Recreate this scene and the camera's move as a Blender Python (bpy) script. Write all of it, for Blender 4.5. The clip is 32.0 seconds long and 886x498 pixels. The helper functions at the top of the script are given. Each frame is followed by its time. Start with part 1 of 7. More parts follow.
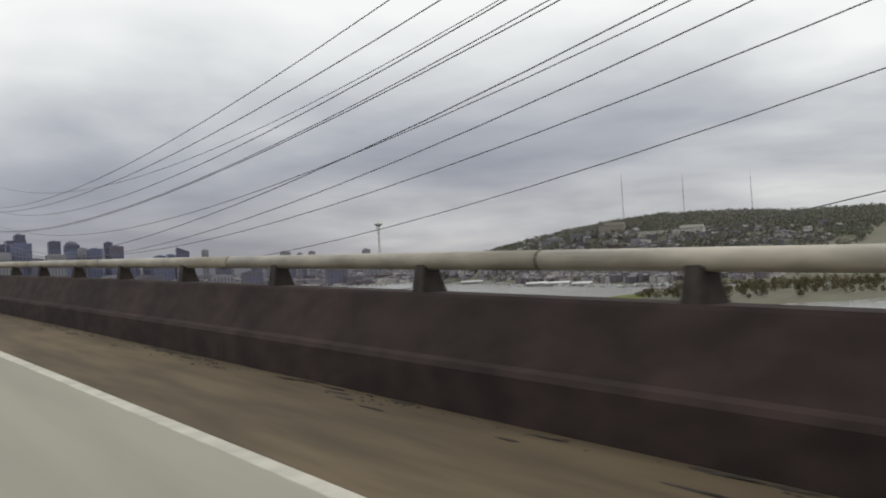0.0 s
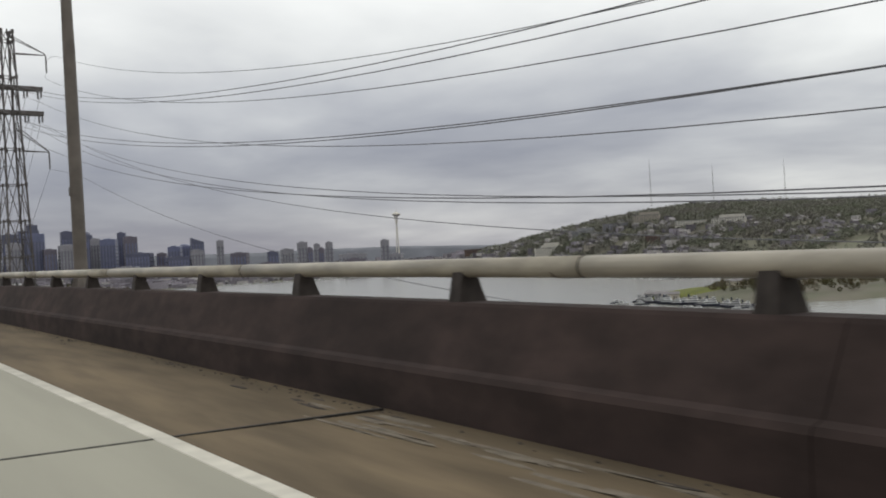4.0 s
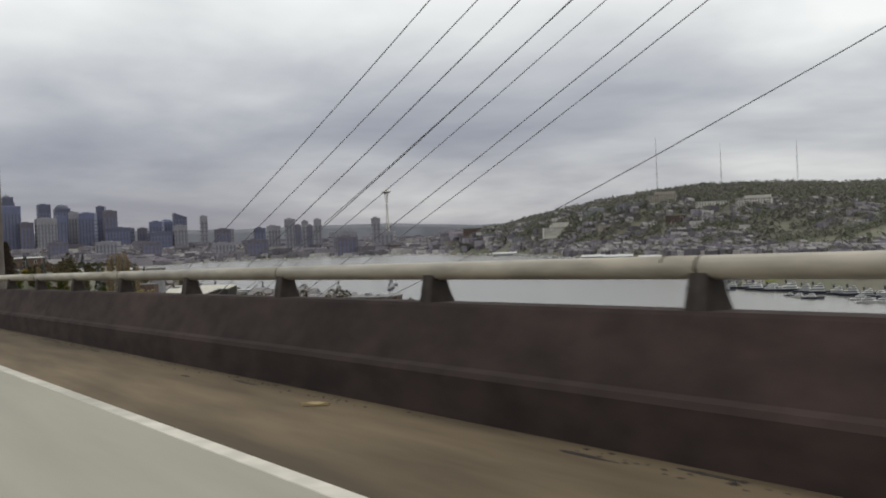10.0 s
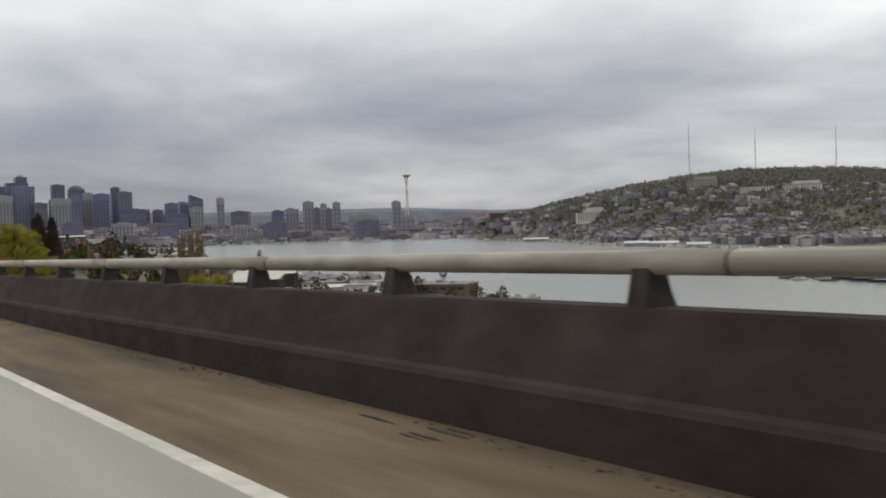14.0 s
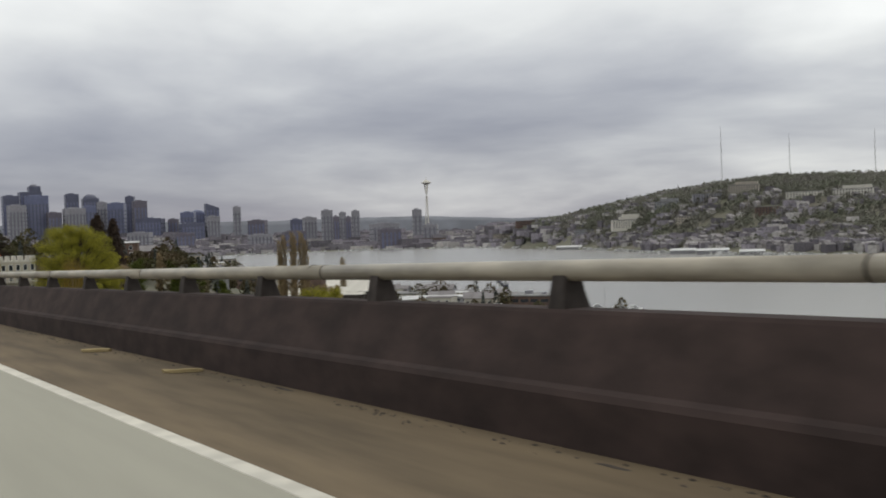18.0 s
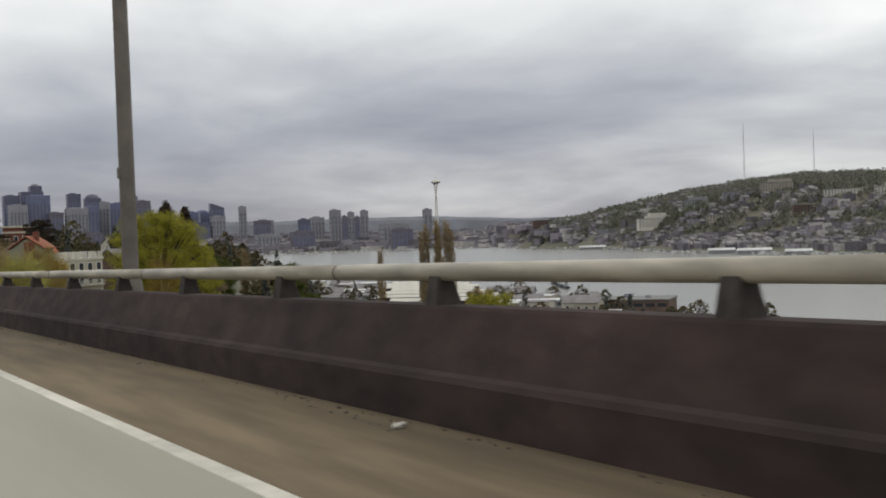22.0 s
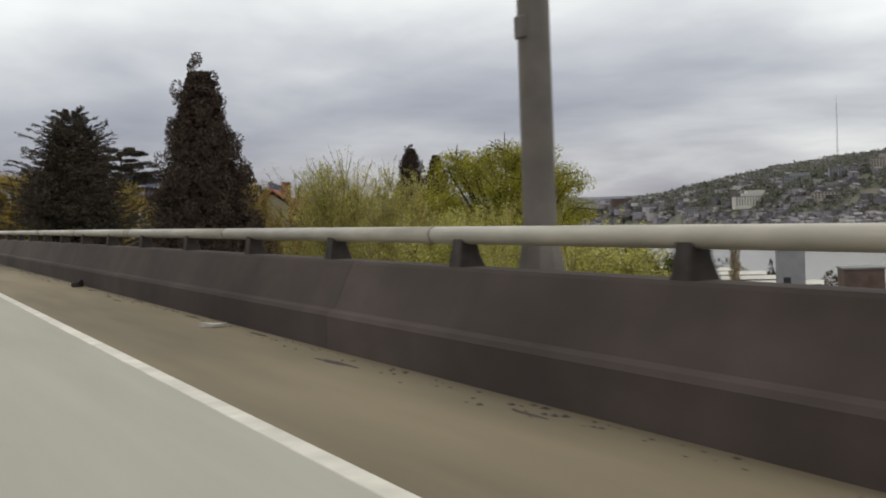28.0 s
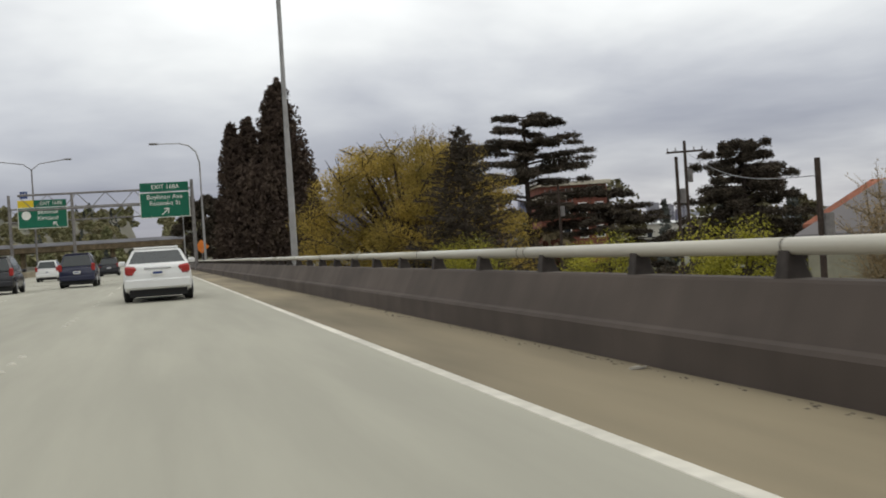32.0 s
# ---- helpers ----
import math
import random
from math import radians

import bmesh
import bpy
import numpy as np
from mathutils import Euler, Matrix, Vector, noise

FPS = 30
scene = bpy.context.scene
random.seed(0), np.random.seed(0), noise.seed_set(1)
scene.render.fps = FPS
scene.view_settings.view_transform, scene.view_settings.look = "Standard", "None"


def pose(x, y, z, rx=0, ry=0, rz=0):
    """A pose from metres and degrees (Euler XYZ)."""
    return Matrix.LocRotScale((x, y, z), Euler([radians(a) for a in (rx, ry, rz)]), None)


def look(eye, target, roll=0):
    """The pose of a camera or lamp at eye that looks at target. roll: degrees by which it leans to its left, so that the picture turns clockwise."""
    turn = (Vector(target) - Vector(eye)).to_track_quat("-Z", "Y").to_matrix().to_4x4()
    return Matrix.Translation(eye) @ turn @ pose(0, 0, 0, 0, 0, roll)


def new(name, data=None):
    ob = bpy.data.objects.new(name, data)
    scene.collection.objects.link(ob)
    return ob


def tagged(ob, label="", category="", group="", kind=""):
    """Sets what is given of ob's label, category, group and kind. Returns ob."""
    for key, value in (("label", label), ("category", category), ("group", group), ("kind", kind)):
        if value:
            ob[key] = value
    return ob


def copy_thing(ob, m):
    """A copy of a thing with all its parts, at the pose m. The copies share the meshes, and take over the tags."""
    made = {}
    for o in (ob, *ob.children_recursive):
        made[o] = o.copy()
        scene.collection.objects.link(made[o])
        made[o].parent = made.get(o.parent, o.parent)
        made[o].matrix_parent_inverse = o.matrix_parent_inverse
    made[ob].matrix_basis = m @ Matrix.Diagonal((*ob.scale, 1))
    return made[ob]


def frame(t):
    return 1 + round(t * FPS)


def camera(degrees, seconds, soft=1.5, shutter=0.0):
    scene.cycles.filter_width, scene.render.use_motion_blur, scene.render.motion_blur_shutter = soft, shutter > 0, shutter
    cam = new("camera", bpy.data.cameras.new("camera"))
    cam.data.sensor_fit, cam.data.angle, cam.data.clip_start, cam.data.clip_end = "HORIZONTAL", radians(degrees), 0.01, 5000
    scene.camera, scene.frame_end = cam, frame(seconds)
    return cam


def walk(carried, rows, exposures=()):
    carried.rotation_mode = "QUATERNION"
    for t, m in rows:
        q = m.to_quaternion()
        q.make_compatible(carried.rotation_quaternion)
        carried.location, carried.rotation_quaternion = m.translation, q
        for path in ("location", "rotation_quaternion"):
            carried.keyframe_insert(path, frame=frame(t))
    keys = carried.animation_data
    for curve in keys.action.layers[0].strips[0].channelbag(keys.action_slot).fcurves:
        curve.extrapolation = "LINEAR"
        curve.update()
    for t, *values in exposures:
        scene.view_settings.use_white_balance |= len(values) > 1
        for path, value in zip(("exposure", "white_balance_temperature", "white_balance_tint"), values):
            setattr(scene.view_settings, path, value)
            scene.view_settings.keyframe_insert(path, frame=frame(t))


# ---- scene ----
SPEED = 20.685
EYE_HEIGHT = 1.05

# road centre line: distance along, sideways, height, heading, grade
ROAD = (
    (0.00, 0.000, 0.000, -0.0167, 0.0316),
    (62.05, -1.039, 1.612, -0.0164, 0.0194),
    (124.11, -1.987, 2.414, -0.0141, 0.0065),
    (165.48, -2.538, 2.541, -0.0128, -0.0014),
    (206.85, -3.081, 2.273, -0.0138, -0.0118),
    (248.22, -3.698, 1.700, -0.0159, -0.0148),
    (289.59, -4.398, 1.059, -0.0181, -0.0164),
    (351.64, -5.501, 0.072, -0.0175, -0.0155),
    (413.70, -6.701, -0.958, -0.0199, -0.0149),
    (475.75, -7.816, -1.926, -0.0173, -0.0163),
    (558.49, -8.713, -2.757, -0.0030, -0.0019),
    (599.86, -8.556, -2.696, 0.0071, 0.0019),
    (661.92, -8.116, -2.614, 0.0071, 0.0009),
)


def road_at(y):
    """Sideways place and height of the road's centre line at y."""
    if y <= ROAD[0][0]:
        k = ROAD[0]
        return k[1] + (y - k[0]) * k[3], k[2] + (y - k[0]) * k[4]
    for a, b in zip(ROAD, ROAD[1:]):
        if y <= b[0]:
            w = b[0] - a[0]
            t = (y - a[0]) / w
            h = (2 * t**3 - 3 * t * t + 1, t**3 - 2 * t * t + t, 3 * t * t - 2 * t**3, t**3 - t * t)
            return tuple(h[0] * a[i] + h[1] * w * a[i + 2] + h[2] * b[i] + h[3] * w * b[i + 2] for i in (1, 2))
    k = ROAD[-1]
    return k[1] + (y - k[0]) * k[3], k[2] + (y - k[0]) * k[4]


# seconds, offset from the centre line, turn to the right of south, tilt, lean
ROWS = (
    (0, -0.039, 30.42, 0.86, -3.35),
    (1, 0.073, 30.50, 0.69, -3.54),
    (2, 0.115, 30.75, 0.84, -3.05),
    (3, 0.157, 30.10, 0.57, -3.52),
    (6, -0.178, 29.97, -0.28, -2.66),
    (7, -0.283, 30.14, -0.79, -2.58),
    (8, -0.279, 30.42, -0.66, -2.59),
    (9, -0.329, 31.41, -0.87, -2.08),
    (10, -0.186, 31.36, -0.72, -2.47),
    (11, -0.020, 30.98, -1.48, -2.21),
    (12, 0.013, 30.90, -1.31, -1.95),
    (13, 0.025, 31.02, -0.76, -2.45),
    (14, 0.165, 30.90, -1.47, -1.92),
    (17, -0.008, 30.18, -0.89, -2.42),
    (18, -0.043, 30.49, -0.97, -2.09),
    (19, -0.009, 30.67, -0.91, -2.28),
    (20, 0.148, 30.45, -1.29, -2.12),
    (21, 0.081, 30.54, -0.55, -2.13),
    (22, 0.072, 30.64, -0.92, -2.12),
    (23, 0.121, 30.43, -0.79, -2.26),
    (24, 0.174, 30.76, -1.06, -2.14),
    (27, 0.420, 30.24, -0.11, -3.11),
    (28, 0.195, 28.15, -1.87, -2.10),
    (28.5, 0.042, 26.01, -1.78, -2.16),
    (29, 0.006, 23.10, -1.78, -2.25),
    (30, -0.162, 17.05, -0.94, -3.33),
    (31, -0.330, 15.84, -0.68, -3.48),
    (32, -0.312, 15.35, -0.25, -3.71),
)


def eye_pose(t, side, yaw, pitch, roll):
    y = SPEED * t
    x, z = road_at(y)
    return pose(x + side, y, z + EYE_HEIGHT, 0, 0, -yaw) @ pose(0, 0, 0, 90 + pitch) @ pose(0, 0, 0, 0, 0, roll)


cam = camera(44.76, 32.0, soft=1.9, shutter=0.05)
walk(cam, [(r[0], eye_pose(*r)) for r in ROWS], exposures=((0, -0.05), (9, -0.05), (12, 0.0), (27, 0.0), (28.5, 0.16), (32, 0.18)))

# ---- light ----
world = bpy.data.worlds.new("overcast")
scene.world = world
world.use_nodes = True


def link_nodes(tree, *pairs):
    for a, b in pairs:
        tree.links.new(a, b)


def build_sky():
    t = world.node_tree
    n = t.nodes
    n.clear()
    out = n.new("ShaderNodeOutputWorld")
    bg = n.new("ShaderNodeBackground")
    sky = n.new("ShaderNodeTexSky")
    sky.sky_type, sky.sun_disc = "NISHITA", False
    sky.sun_elevation, sky.sun_rotation = radians(48), radians(20)
    co = n.new("ShaderNodeTexCoord")
    sep = n.new("ShaderNodeSeparateXYZ")
    # cloud layer seen in perspective: horizontal direction over height
    add = n.new("ShaderNodeMath")
    add.operation, add.inputs[1].default_value = "ADD", 0.16
    mx = n.new("ShaderNodeMath")
    mx.operation, mx.inputs[1].default_value = "MAXIMUM", 0.06
    dx = n.new("ShaderNodeMath")
    dx.operation = "DIVIDE"
    dy = n.new("ShaderNodeMath")
    dy.operation = "DIVIDE"
    com = n.new("ShaderNodeCombineXYZ")
    n1 = n.new("ShaderNodeTexNoise")
    n1.inputs["Scale"].default_value, n1.inputs["Detail"].default_value, n1.inputs["Roughness"].default_value = 0.5, 6, 0.5
    n1.inputs["Distortion"].default_value = 0.35
    n2 = n.new("ShaderNodeTexNoise")
    n2.inputs["Scale"].default_value, n2.inputs["Detail"].default_value = 2.0, 5
    ramp = n.new("ShaderNodeValToRGB")
    e = ramp.color_ramp.elements
    e[0].position, e[0].color = 0.0, (0.215, 0.225, 0.28, 1)
    e[1].position, e[1].color = 1.0, (0.84, 0.85, 0.83, 1)
    for p, c in ((0.12, (0.26, 0.27, 0.32, 1)), (0.32, (0.345, 0.355, 0.395, 1)), (0.55, (0.50, 0.51, 0.53, 1)), (0.75, (0.67, 0.68, 0.675, 1))):
        k = e.new(p)
        k.color = c
    s1 = n.new("ShaderNodeMath")
    s1.operation, s1.inputs[1].default_value, s1.inputs[2].default_value = "MULTIPLY_ADD", 2.0, -1.055
    s2 = n.new("ShaderNodeMath")
    s2.operation, s2.inputs[1].default_value = "MULTIPLY_ADD", 0.36
    # brighter towards the west
    s4 = n.new("ShaderNodeMath")
    s4.operation, s4.inputs[1].default_value, s4.inputs[2].default_value = "MULTIPLY_ADD", 0.42, -0.20
    s5 = n.new("ShaderNodeMath")
    s5.operation = "ADD"
    s3 = n.new("ShaderNodeMath")
    s3.operation, s3.inputs[1].default_value = "MULTIPLY_ADD", 3.7
    mix = n.new("ShaderNodeMix")
    mix.data_type, mix.inputs[0].default_value = "RGBA", 0.008
    bg.inputs["Strength"].default_value = 1.08
    link_nodes(t, (co.outputs["Generated"], sep.inputs[0]), (sep.outputs[2], add.inputs[0]), (add.outputs[0], mx.inputs[0]),
               (sep.outputs[0], dx.inputs[0]), (mx.outputs[0], dx.inputs[1]), (sep.outputs[1], dy.inputs[0]), (mx.outputs[0], dy.inputs[1]),
               (dx.outputs[0], com.inputs[0]), (dy.outputs[0], com.inputs[1]), (com.outputs[0], n1.inputs["Vector"]), (com.outputs[0], n2.inputs["Vector"]),
               (n1.outputs[0], s1.inputs[0]), (n2.outputs[0], s2.inputs[0]), (s1.outputs[0], s2.inputs[2]),
               (sep.outputs[2], s3.inputs[0]), (s2.outputs[0], s3.inputs[2]), (sep.outputs[0], s4.inputs[0]), (s4.outputs[0], s5.inputs[0]), (s3.outputs[0], s5.inputs[1]), (s5.outputs[0], ramp.inputs[0]),
               (ramp.outputs[0], mix.inputs[6]), (sky.outputs[0], mix.inputs[7]), (mix.outputs[2], bg.inputs[0]), (bg.outputs[0], out.inputs[0]))


build_sky()
sun = new("sun", bpy.data.lights.new("sun", "SUN"))
sun.data.energy, sun.data.angle, sun.data.color = 0.3, radians(30), (1.0, 0.96, 0.9)
sun.matrix_world = look((300, 400, 800), (0, 0, 0))


# ---- materials ----
def mat(name, color, rough=0.8, grain=8.0, vary=0.25, bump=0.0, metal=0.0, big=0.15, color2=None, island=False, piece=0.0, big_scale=None, spec=0.3):
    m = bpy.data.materials.new(name)
    m.use_nodes = True
    t = m.node_tree
    n = t.nodes
    b = n["Principled BSDF"]
    b.inputs["Roughness"].default_value, b.inputs["Metallic"].default_value = rough, metal
    b.inputs["Specular IOR Level"].default_value = spec
    co = n.new("ShaderNodeTexCoord")
    fine = n.new("ShaderNodeTexNoise")
    fine.inputs["Scale"].default_value, fine.inputs["Detail"].default_value = grain, 6
    wide = n.new("ShaderNodeTexNoise")
    wide.inputs["Scale"].default_value, wide.inputs["Detail"].default_value = big_scale or grain / 14, 3
    t.links.new(co.outputs["Object"], fine.inputs["Vector"])
    t.links.new(co.outputs["Object"], wide.inputs["Vector"])
    c2 = color2 or tuple(v * (1 - vary) for v in color)
    mixa = n.new("ShaderNodeMix")
    mixa.data_type = "RGBA"
    mixa.inputs[6].default_value, mixa.inputs[7].default_value = (*color, 1), (*c2, 1)
    ra = n.new("ShaderNodeMapRange")
    ra.inputs[1].default_value, ra.inputs[2].default_value = 0.35, 0.65
    t.links.new(fine.outputs[0], ra.inputs[0])
    t.links.new(ra.outputs[0], mixa.inputs[0])
    hsv = n.new("ShaderNodeHueSaturation")
    val = n.new("ShaderNodeMapRange")
    val.inputs[1].default_value, val.inputs[2].default_value = 0.3, 0.7
    val.inputs[3].default_value, val.inputs[4].default_value = 1 - big, 1 + big
    t.links.new(wide.outputs[0], val.inputs[0])
    last = val.outputs[0]
    if island or piece:
        src = n.new("ShaderNodeNewGeometry").outputs["Random Per Island"] if island else n.new("ShaderNodeObjectInfo").outputs["Random"]
        pr = n.new("ShaderNodeMapRange")
        pr.inputs[3].default_value, pr.inputs[4].default_value = 1 - (piece or 0.3), 1 + (piece or 0.3)
        mul = n.new("ShaderNodeMath")
        mul.operation = "MULTIPLY"
        t.links.new(src, pr.inputs[0])
        t.links.new(pr.outputs[0], mul.inputs[0])
        t.links.new(last, mul.inputs[1])
        last = mul.outputs[0]
    t.links.new(last, hsv.inputs["Value"])
    t.links.new(mixa.outputs[2], hsv.inputs["Color"])
    t.links.new(hsv.outputs[0], b.inputs["Base Color"])
    if bump:
        bp = n.new("ShaderNodeBump")
        bp.inputs["Strength"].default_value, bp.inputs["Distance"].default_value = bump, 0.02
        t.links.new(fine.outputs[0], bp.inputs["Height"])
        t.links.new(bp.outputs[0], b.inputs["Normal"])
    return m


def stretched(m, sx, sy, sz):
    """Stretch the material's patterns along an axis."""
    t = m.node_tree
    mp = t.nodes.new("ShaderNodeMapping")
    mp.inputs["Scale"].default_value = (sx, sy, sz)
    co = [k for k in t.nodes if k.type == "TEX_COORD"][0]
    for k in [k for k in t.nodes if k.type == "TEX_NOISE"]:
        t.links.new(mp.outputs[0], k.inputs["Vector"])
    t.links.new(co.outputs["Object"], mp.inputs[0])
    return m


M_LANE = stretched(mat("lane_concrete", (0.345, 0.332, 0.27), 0.85, 2.6, 0.10, 0.12, big=0.09, big_scale=0.5), 1.0, 0.08, 1.0)
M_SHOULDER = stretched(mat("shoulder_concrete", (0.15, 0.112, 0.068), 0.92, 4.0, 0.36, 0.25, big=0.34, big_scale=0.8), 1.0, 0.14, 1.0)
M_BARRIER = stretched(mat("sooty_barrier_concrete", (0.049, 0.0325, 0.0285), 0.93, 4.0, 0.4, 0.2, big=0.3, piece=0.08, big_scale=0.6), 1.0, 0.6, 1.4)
M_POST = mat("weathered_post", (0.052, 0.042, 0.037), 0.8, 9.0, 0.35, 0.2, piece=0.15)
M_RAIL = stretched(mat("weathered_rail_paint", (0.43, 0.385, 0.305), 0.45, 7.0, 0.4, 0.08, big=0.2, piece=0.06, spec=0.5), 1.0, 0.25, 1.0)
M_WHITE = mat("road_paint", (0.60, 0.57, 0.49), 0.75, 5.0, 0.2, 0.1, big=0.2)
M_TAR = mat("dark_joint", (0.035, 0.032, 0.03), 0.8, 10, 0.3)
M_STEEL = mat("grey_weathered_steel", (0.24, 0.225, 0.215), 0.6, 3.0, 0.3, 0.05, metal=0.35, big=0.2)
M_TOWER = mat("tower_steel", (0.15, 0.135, 0.13), 0.6, 2.0, 0.35, 0.0, metal=0.3, big=0.25)
M_WIRE = mat("wire", (0.17, 0.17, 0.18), 0.5, 2, 0.1, metal=0.5)
M_POLE = mat("lamp_pole", (0.19, 0.165, 0.145), 0.6, 3.0, 0.3, 0.05, metal=0.3, big=0.2)
M_POLE_LIGHT = mat("galvanised_pole", (0.38, 0.37, 0.36), 0.5, 3.0, 0.2, 0.0, metal=0.4)
M_DARK = mat("dark_rubber", (0.02, 0.02, 0.02), 0.8, 10, 0.2)
M_WATER = mat("lake_water", (0.185, 0.178, 0.155), 0.22, 0.35, 0.15, 0.6, big=0.05, spec=0.5)
M_GROUND = mat("ground_earth_grass", (0.13, 0.133, 0.09), 0.95, 0.02, 0.5, 0.0, big=0.3, color2=(0.16, 0.145, 0.115))


def along_road(m, color, y_from, y_to):
    """Let the surface change slowly to another colour further along the road."""
    t = m.node_tree
    n = t.nodes
    co = [k for k in n if k.type == "TEX_COORD"][0]
    hsv = [k for k in n if k.type == "HUE_SAT"][0]
    src = hsv.inputs["Color"].links[0].from_socket
    sep = n.new("ShaderNodeSeparateXYZ")
    rough = n.new("ShaderNodeTexNoise")
    rough.inputs["Scale"].default_value = 0.12
    wob = n.new("ShaderNodeMath")
    wob.operation, wob.inputs[1].default_value = "MULTIPLY_ADD", 60.0
    ra = n.new("ShaderNodeMapRange")
    ra.inputs[1].default_value, ra.inputs[2].default_value = y_from + 30, y_to + 30
    mx = n.new("ShaderNodeMix")
    mx.data_type, mx.blend_type = "RGBA", "MIX"
    mx.inputs[7].default_value = (*color, 1)
    link_nodes(t, (co.outputs["Object"], sep.inputs[0]), (co.outputs["Object"], rough.inputs["Vector"]), (rough.outputs[0], wob.inputs[0]), (sep.outputs[1], wob.inputs[2]),
               (wob.outputs[0], ra.inputs[0]), (ra.outputs[0], mx.inputs[0]), (src, mx.inputs[6]), (mx.outputs[2], hsv.inputs["Color"]))
    return m


def leafy(m, share=0.4):
    """Thin leaves let some light through."""
    t = m.node_tree
    b = t.nodes["Principled BSDF"]
    out = [k for k in t.nodes if k.type == "OUTPUT_MATERIAL"][0]
    tr = t.nodes.new("ShaderNodeBsdfTranslucent")
    mx = t.nodes.new("ShaderNodeMixShader")
    mx.inputs[0].default_value = share
    link_nodes(t, (b.inputs["Base Color"].links[0].from_socket, tr.inputs[0]), (b.outputs[0], mx.inputs[1]), (tr.outputs[0], mx.inputs[2]), (mx.outputs[0], out.inputs[0]))
    return m


def streaked(m, amount, across, down):
    """Uneven stains that run down an upright face."""
    t = m.node_tree
    n = t.nodes
    co = [k for k in n if k.type == "TEX_COORD"][0]
    b = n["Principled BSDF"]
    src = b.inputs["Base Color"].links[0].from_socket
    mp = n.new("ShaderNodeMapping")
    mp.inputs["Scale"].default_value = (0.0, across, down)
    no = n.new("ShaderNodeTexNoise")
    no.inputs["Scale"].default_value, no.inputs["Detail"].default_value = 1.0, 5
    ra = n.new("ShaderNodeMapRange")
    ra.inputs[1].default_value, ra.inputs[2].default_value, ra.inputs[3].default_value, ra.inputs[4].default_value = 0.3, 0.7, 1 - amount, 1 + amount
    hs = n.new("ShaderNodeHueSaturation")
    link_nodes(t, (co.outputs["Object"], mp.inputs[0]), (mp.outputs[0], no.inputs["Vector"]), (no.outputs[0], ra.inputs[0]), (ra.outputs[0], hs.inputs["Value"]), (src, hs.inputs["Color"]), (hs.outputs[0], b.inputs["Base Color"]))
    return m


along_road(M_BARRIER, (0.078, 0.062, 0.052), 540, 630)
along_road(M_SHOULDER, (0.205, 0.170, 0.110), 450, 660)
along_road(M_RAIL, (0.50, 0.475, 0.40), 560, 680)
streaked(M_BARRIER, 0.13, 1.6, 0.25)
streaked(M_POST, 0.25, 14.0, 3.0)


# ---- mesh helpers ----
def part(name, bm, material, parent=None, label="", smooth=False):
    me = bpy.data.meshes.new(name)
    bm.to_mesh(me)
    bm.free()
    if smooth:
        me.polygons.foreach_set("use_smooth", [True] * len(me.polygons))
    me.materials.append(material)
    ob = new(name, me)
    ob.parent = parent
    if label:
        ob["label"] = label
    return ob


def mesh_part(name, verts, faces, material, parent=None, label="", smooth=False):
    me = bpy.data.meshes.new(name)
    me.from_pydata([tuple(v) for v in verts], [], [tuple(f) for f in faces])
    me.update()
    if smooth:
        me.polygons.foreach_set("use_smooth", [True] * len(me.polygons))
    me.materials.append(material)
    ob = new(name, me)
    ob.parent = parent
    if label:
        ob["label"] = label
    return ob


def thing(name, loc, label, category, group="", rz=0.0, kind=""):
    e = new(name)
    e.matrix_world = pose(*loc, 0, 0, rz)
    return tagged(e, label, category, group, kind)


def box(bm, x0, x1, y0, y1, z0, z1, bevel=0.0, m=None):
    r = bmesh.ops.create_cube(bm, size=1.0)
    vs = r["verts"]
    for v in vs:
        v.co = Vector((x0 + (v.co.x + 0.5) * (x1 - x0), y0 + (v.co.y + 0.5) * (y1 - y0), z0 + (v.co.z + 0.5) * (z1 - z0)))
    if bevel:
        es = list({e for v in vs for e in v.link_edges})
        r2 = bmesh.ops.bevel(bm, geom=es, offset=bevel, segments=1, affect="EDGES")
        vs = list({v for f in r2["faces"] for v in f.verts} | {v for v in vs if v.is_valid})
    if m is not None:
        bmesh.ops.transform(bm, matrix=m, verts=vs)
    return bm


def beam(bm, a, b, r, sides=4, r2=None):
    """A straight bar from a to b."""
    a, b = Vector(a), Vector(b)
    d = b - a
    q = d.to_track_quat("Z", "Y").to_matrix()
    r2 = r if r2 is None else r2
    ra, rb = [], []
    for i in range(sides):
        w = 2 * math.pi * (i + 0.5) / sides
        o = q @ Vector((math.cos(w), math.sin(w), 0))
        ra.append(bm.verts.new(a + o * r))
        rb.append(bm.verts.new(b + o * r2))
    for i in range(sides):
        j = (i + 1) % sides
        bm.faces.new((ra[i], ra[j], rb[j], rb[i]))
    bm.faces.new(ra[::-1])
    bm.faces.new(rb)
    return bm


def tube(bm, pts, r, sides=10, rad=None):
    """A round bar along a line of points."""
    rings = []
    pts = [Vector(p) for p in pts]
    for i, p in enumerate(pts):
        d = (pts[min(i + 1, len(pts) - 1)] - pts[max(i - 1, 0)]).normalized()
        q = d.to_track_quat("Z", "Y").to_matrix()
        k = rad[i] if rad else r
        rings.append([bm.verts.new(p + q @ Vector((math.cos(2 * math.pi * j / sides), math.sin(2 * math.pi * j / sides), 0)) * k) for j in range(sides)])
    for a, b in zip(rings, rings[1:]):
        for j in range(sides):
            k = (j + 1) % sides
            bm.faces.new((a[j], a[k], b[k], b[j]))
    bm.faces.new(rings[0][::-1])
    bm.faces.new(rings[-1])
    return bm


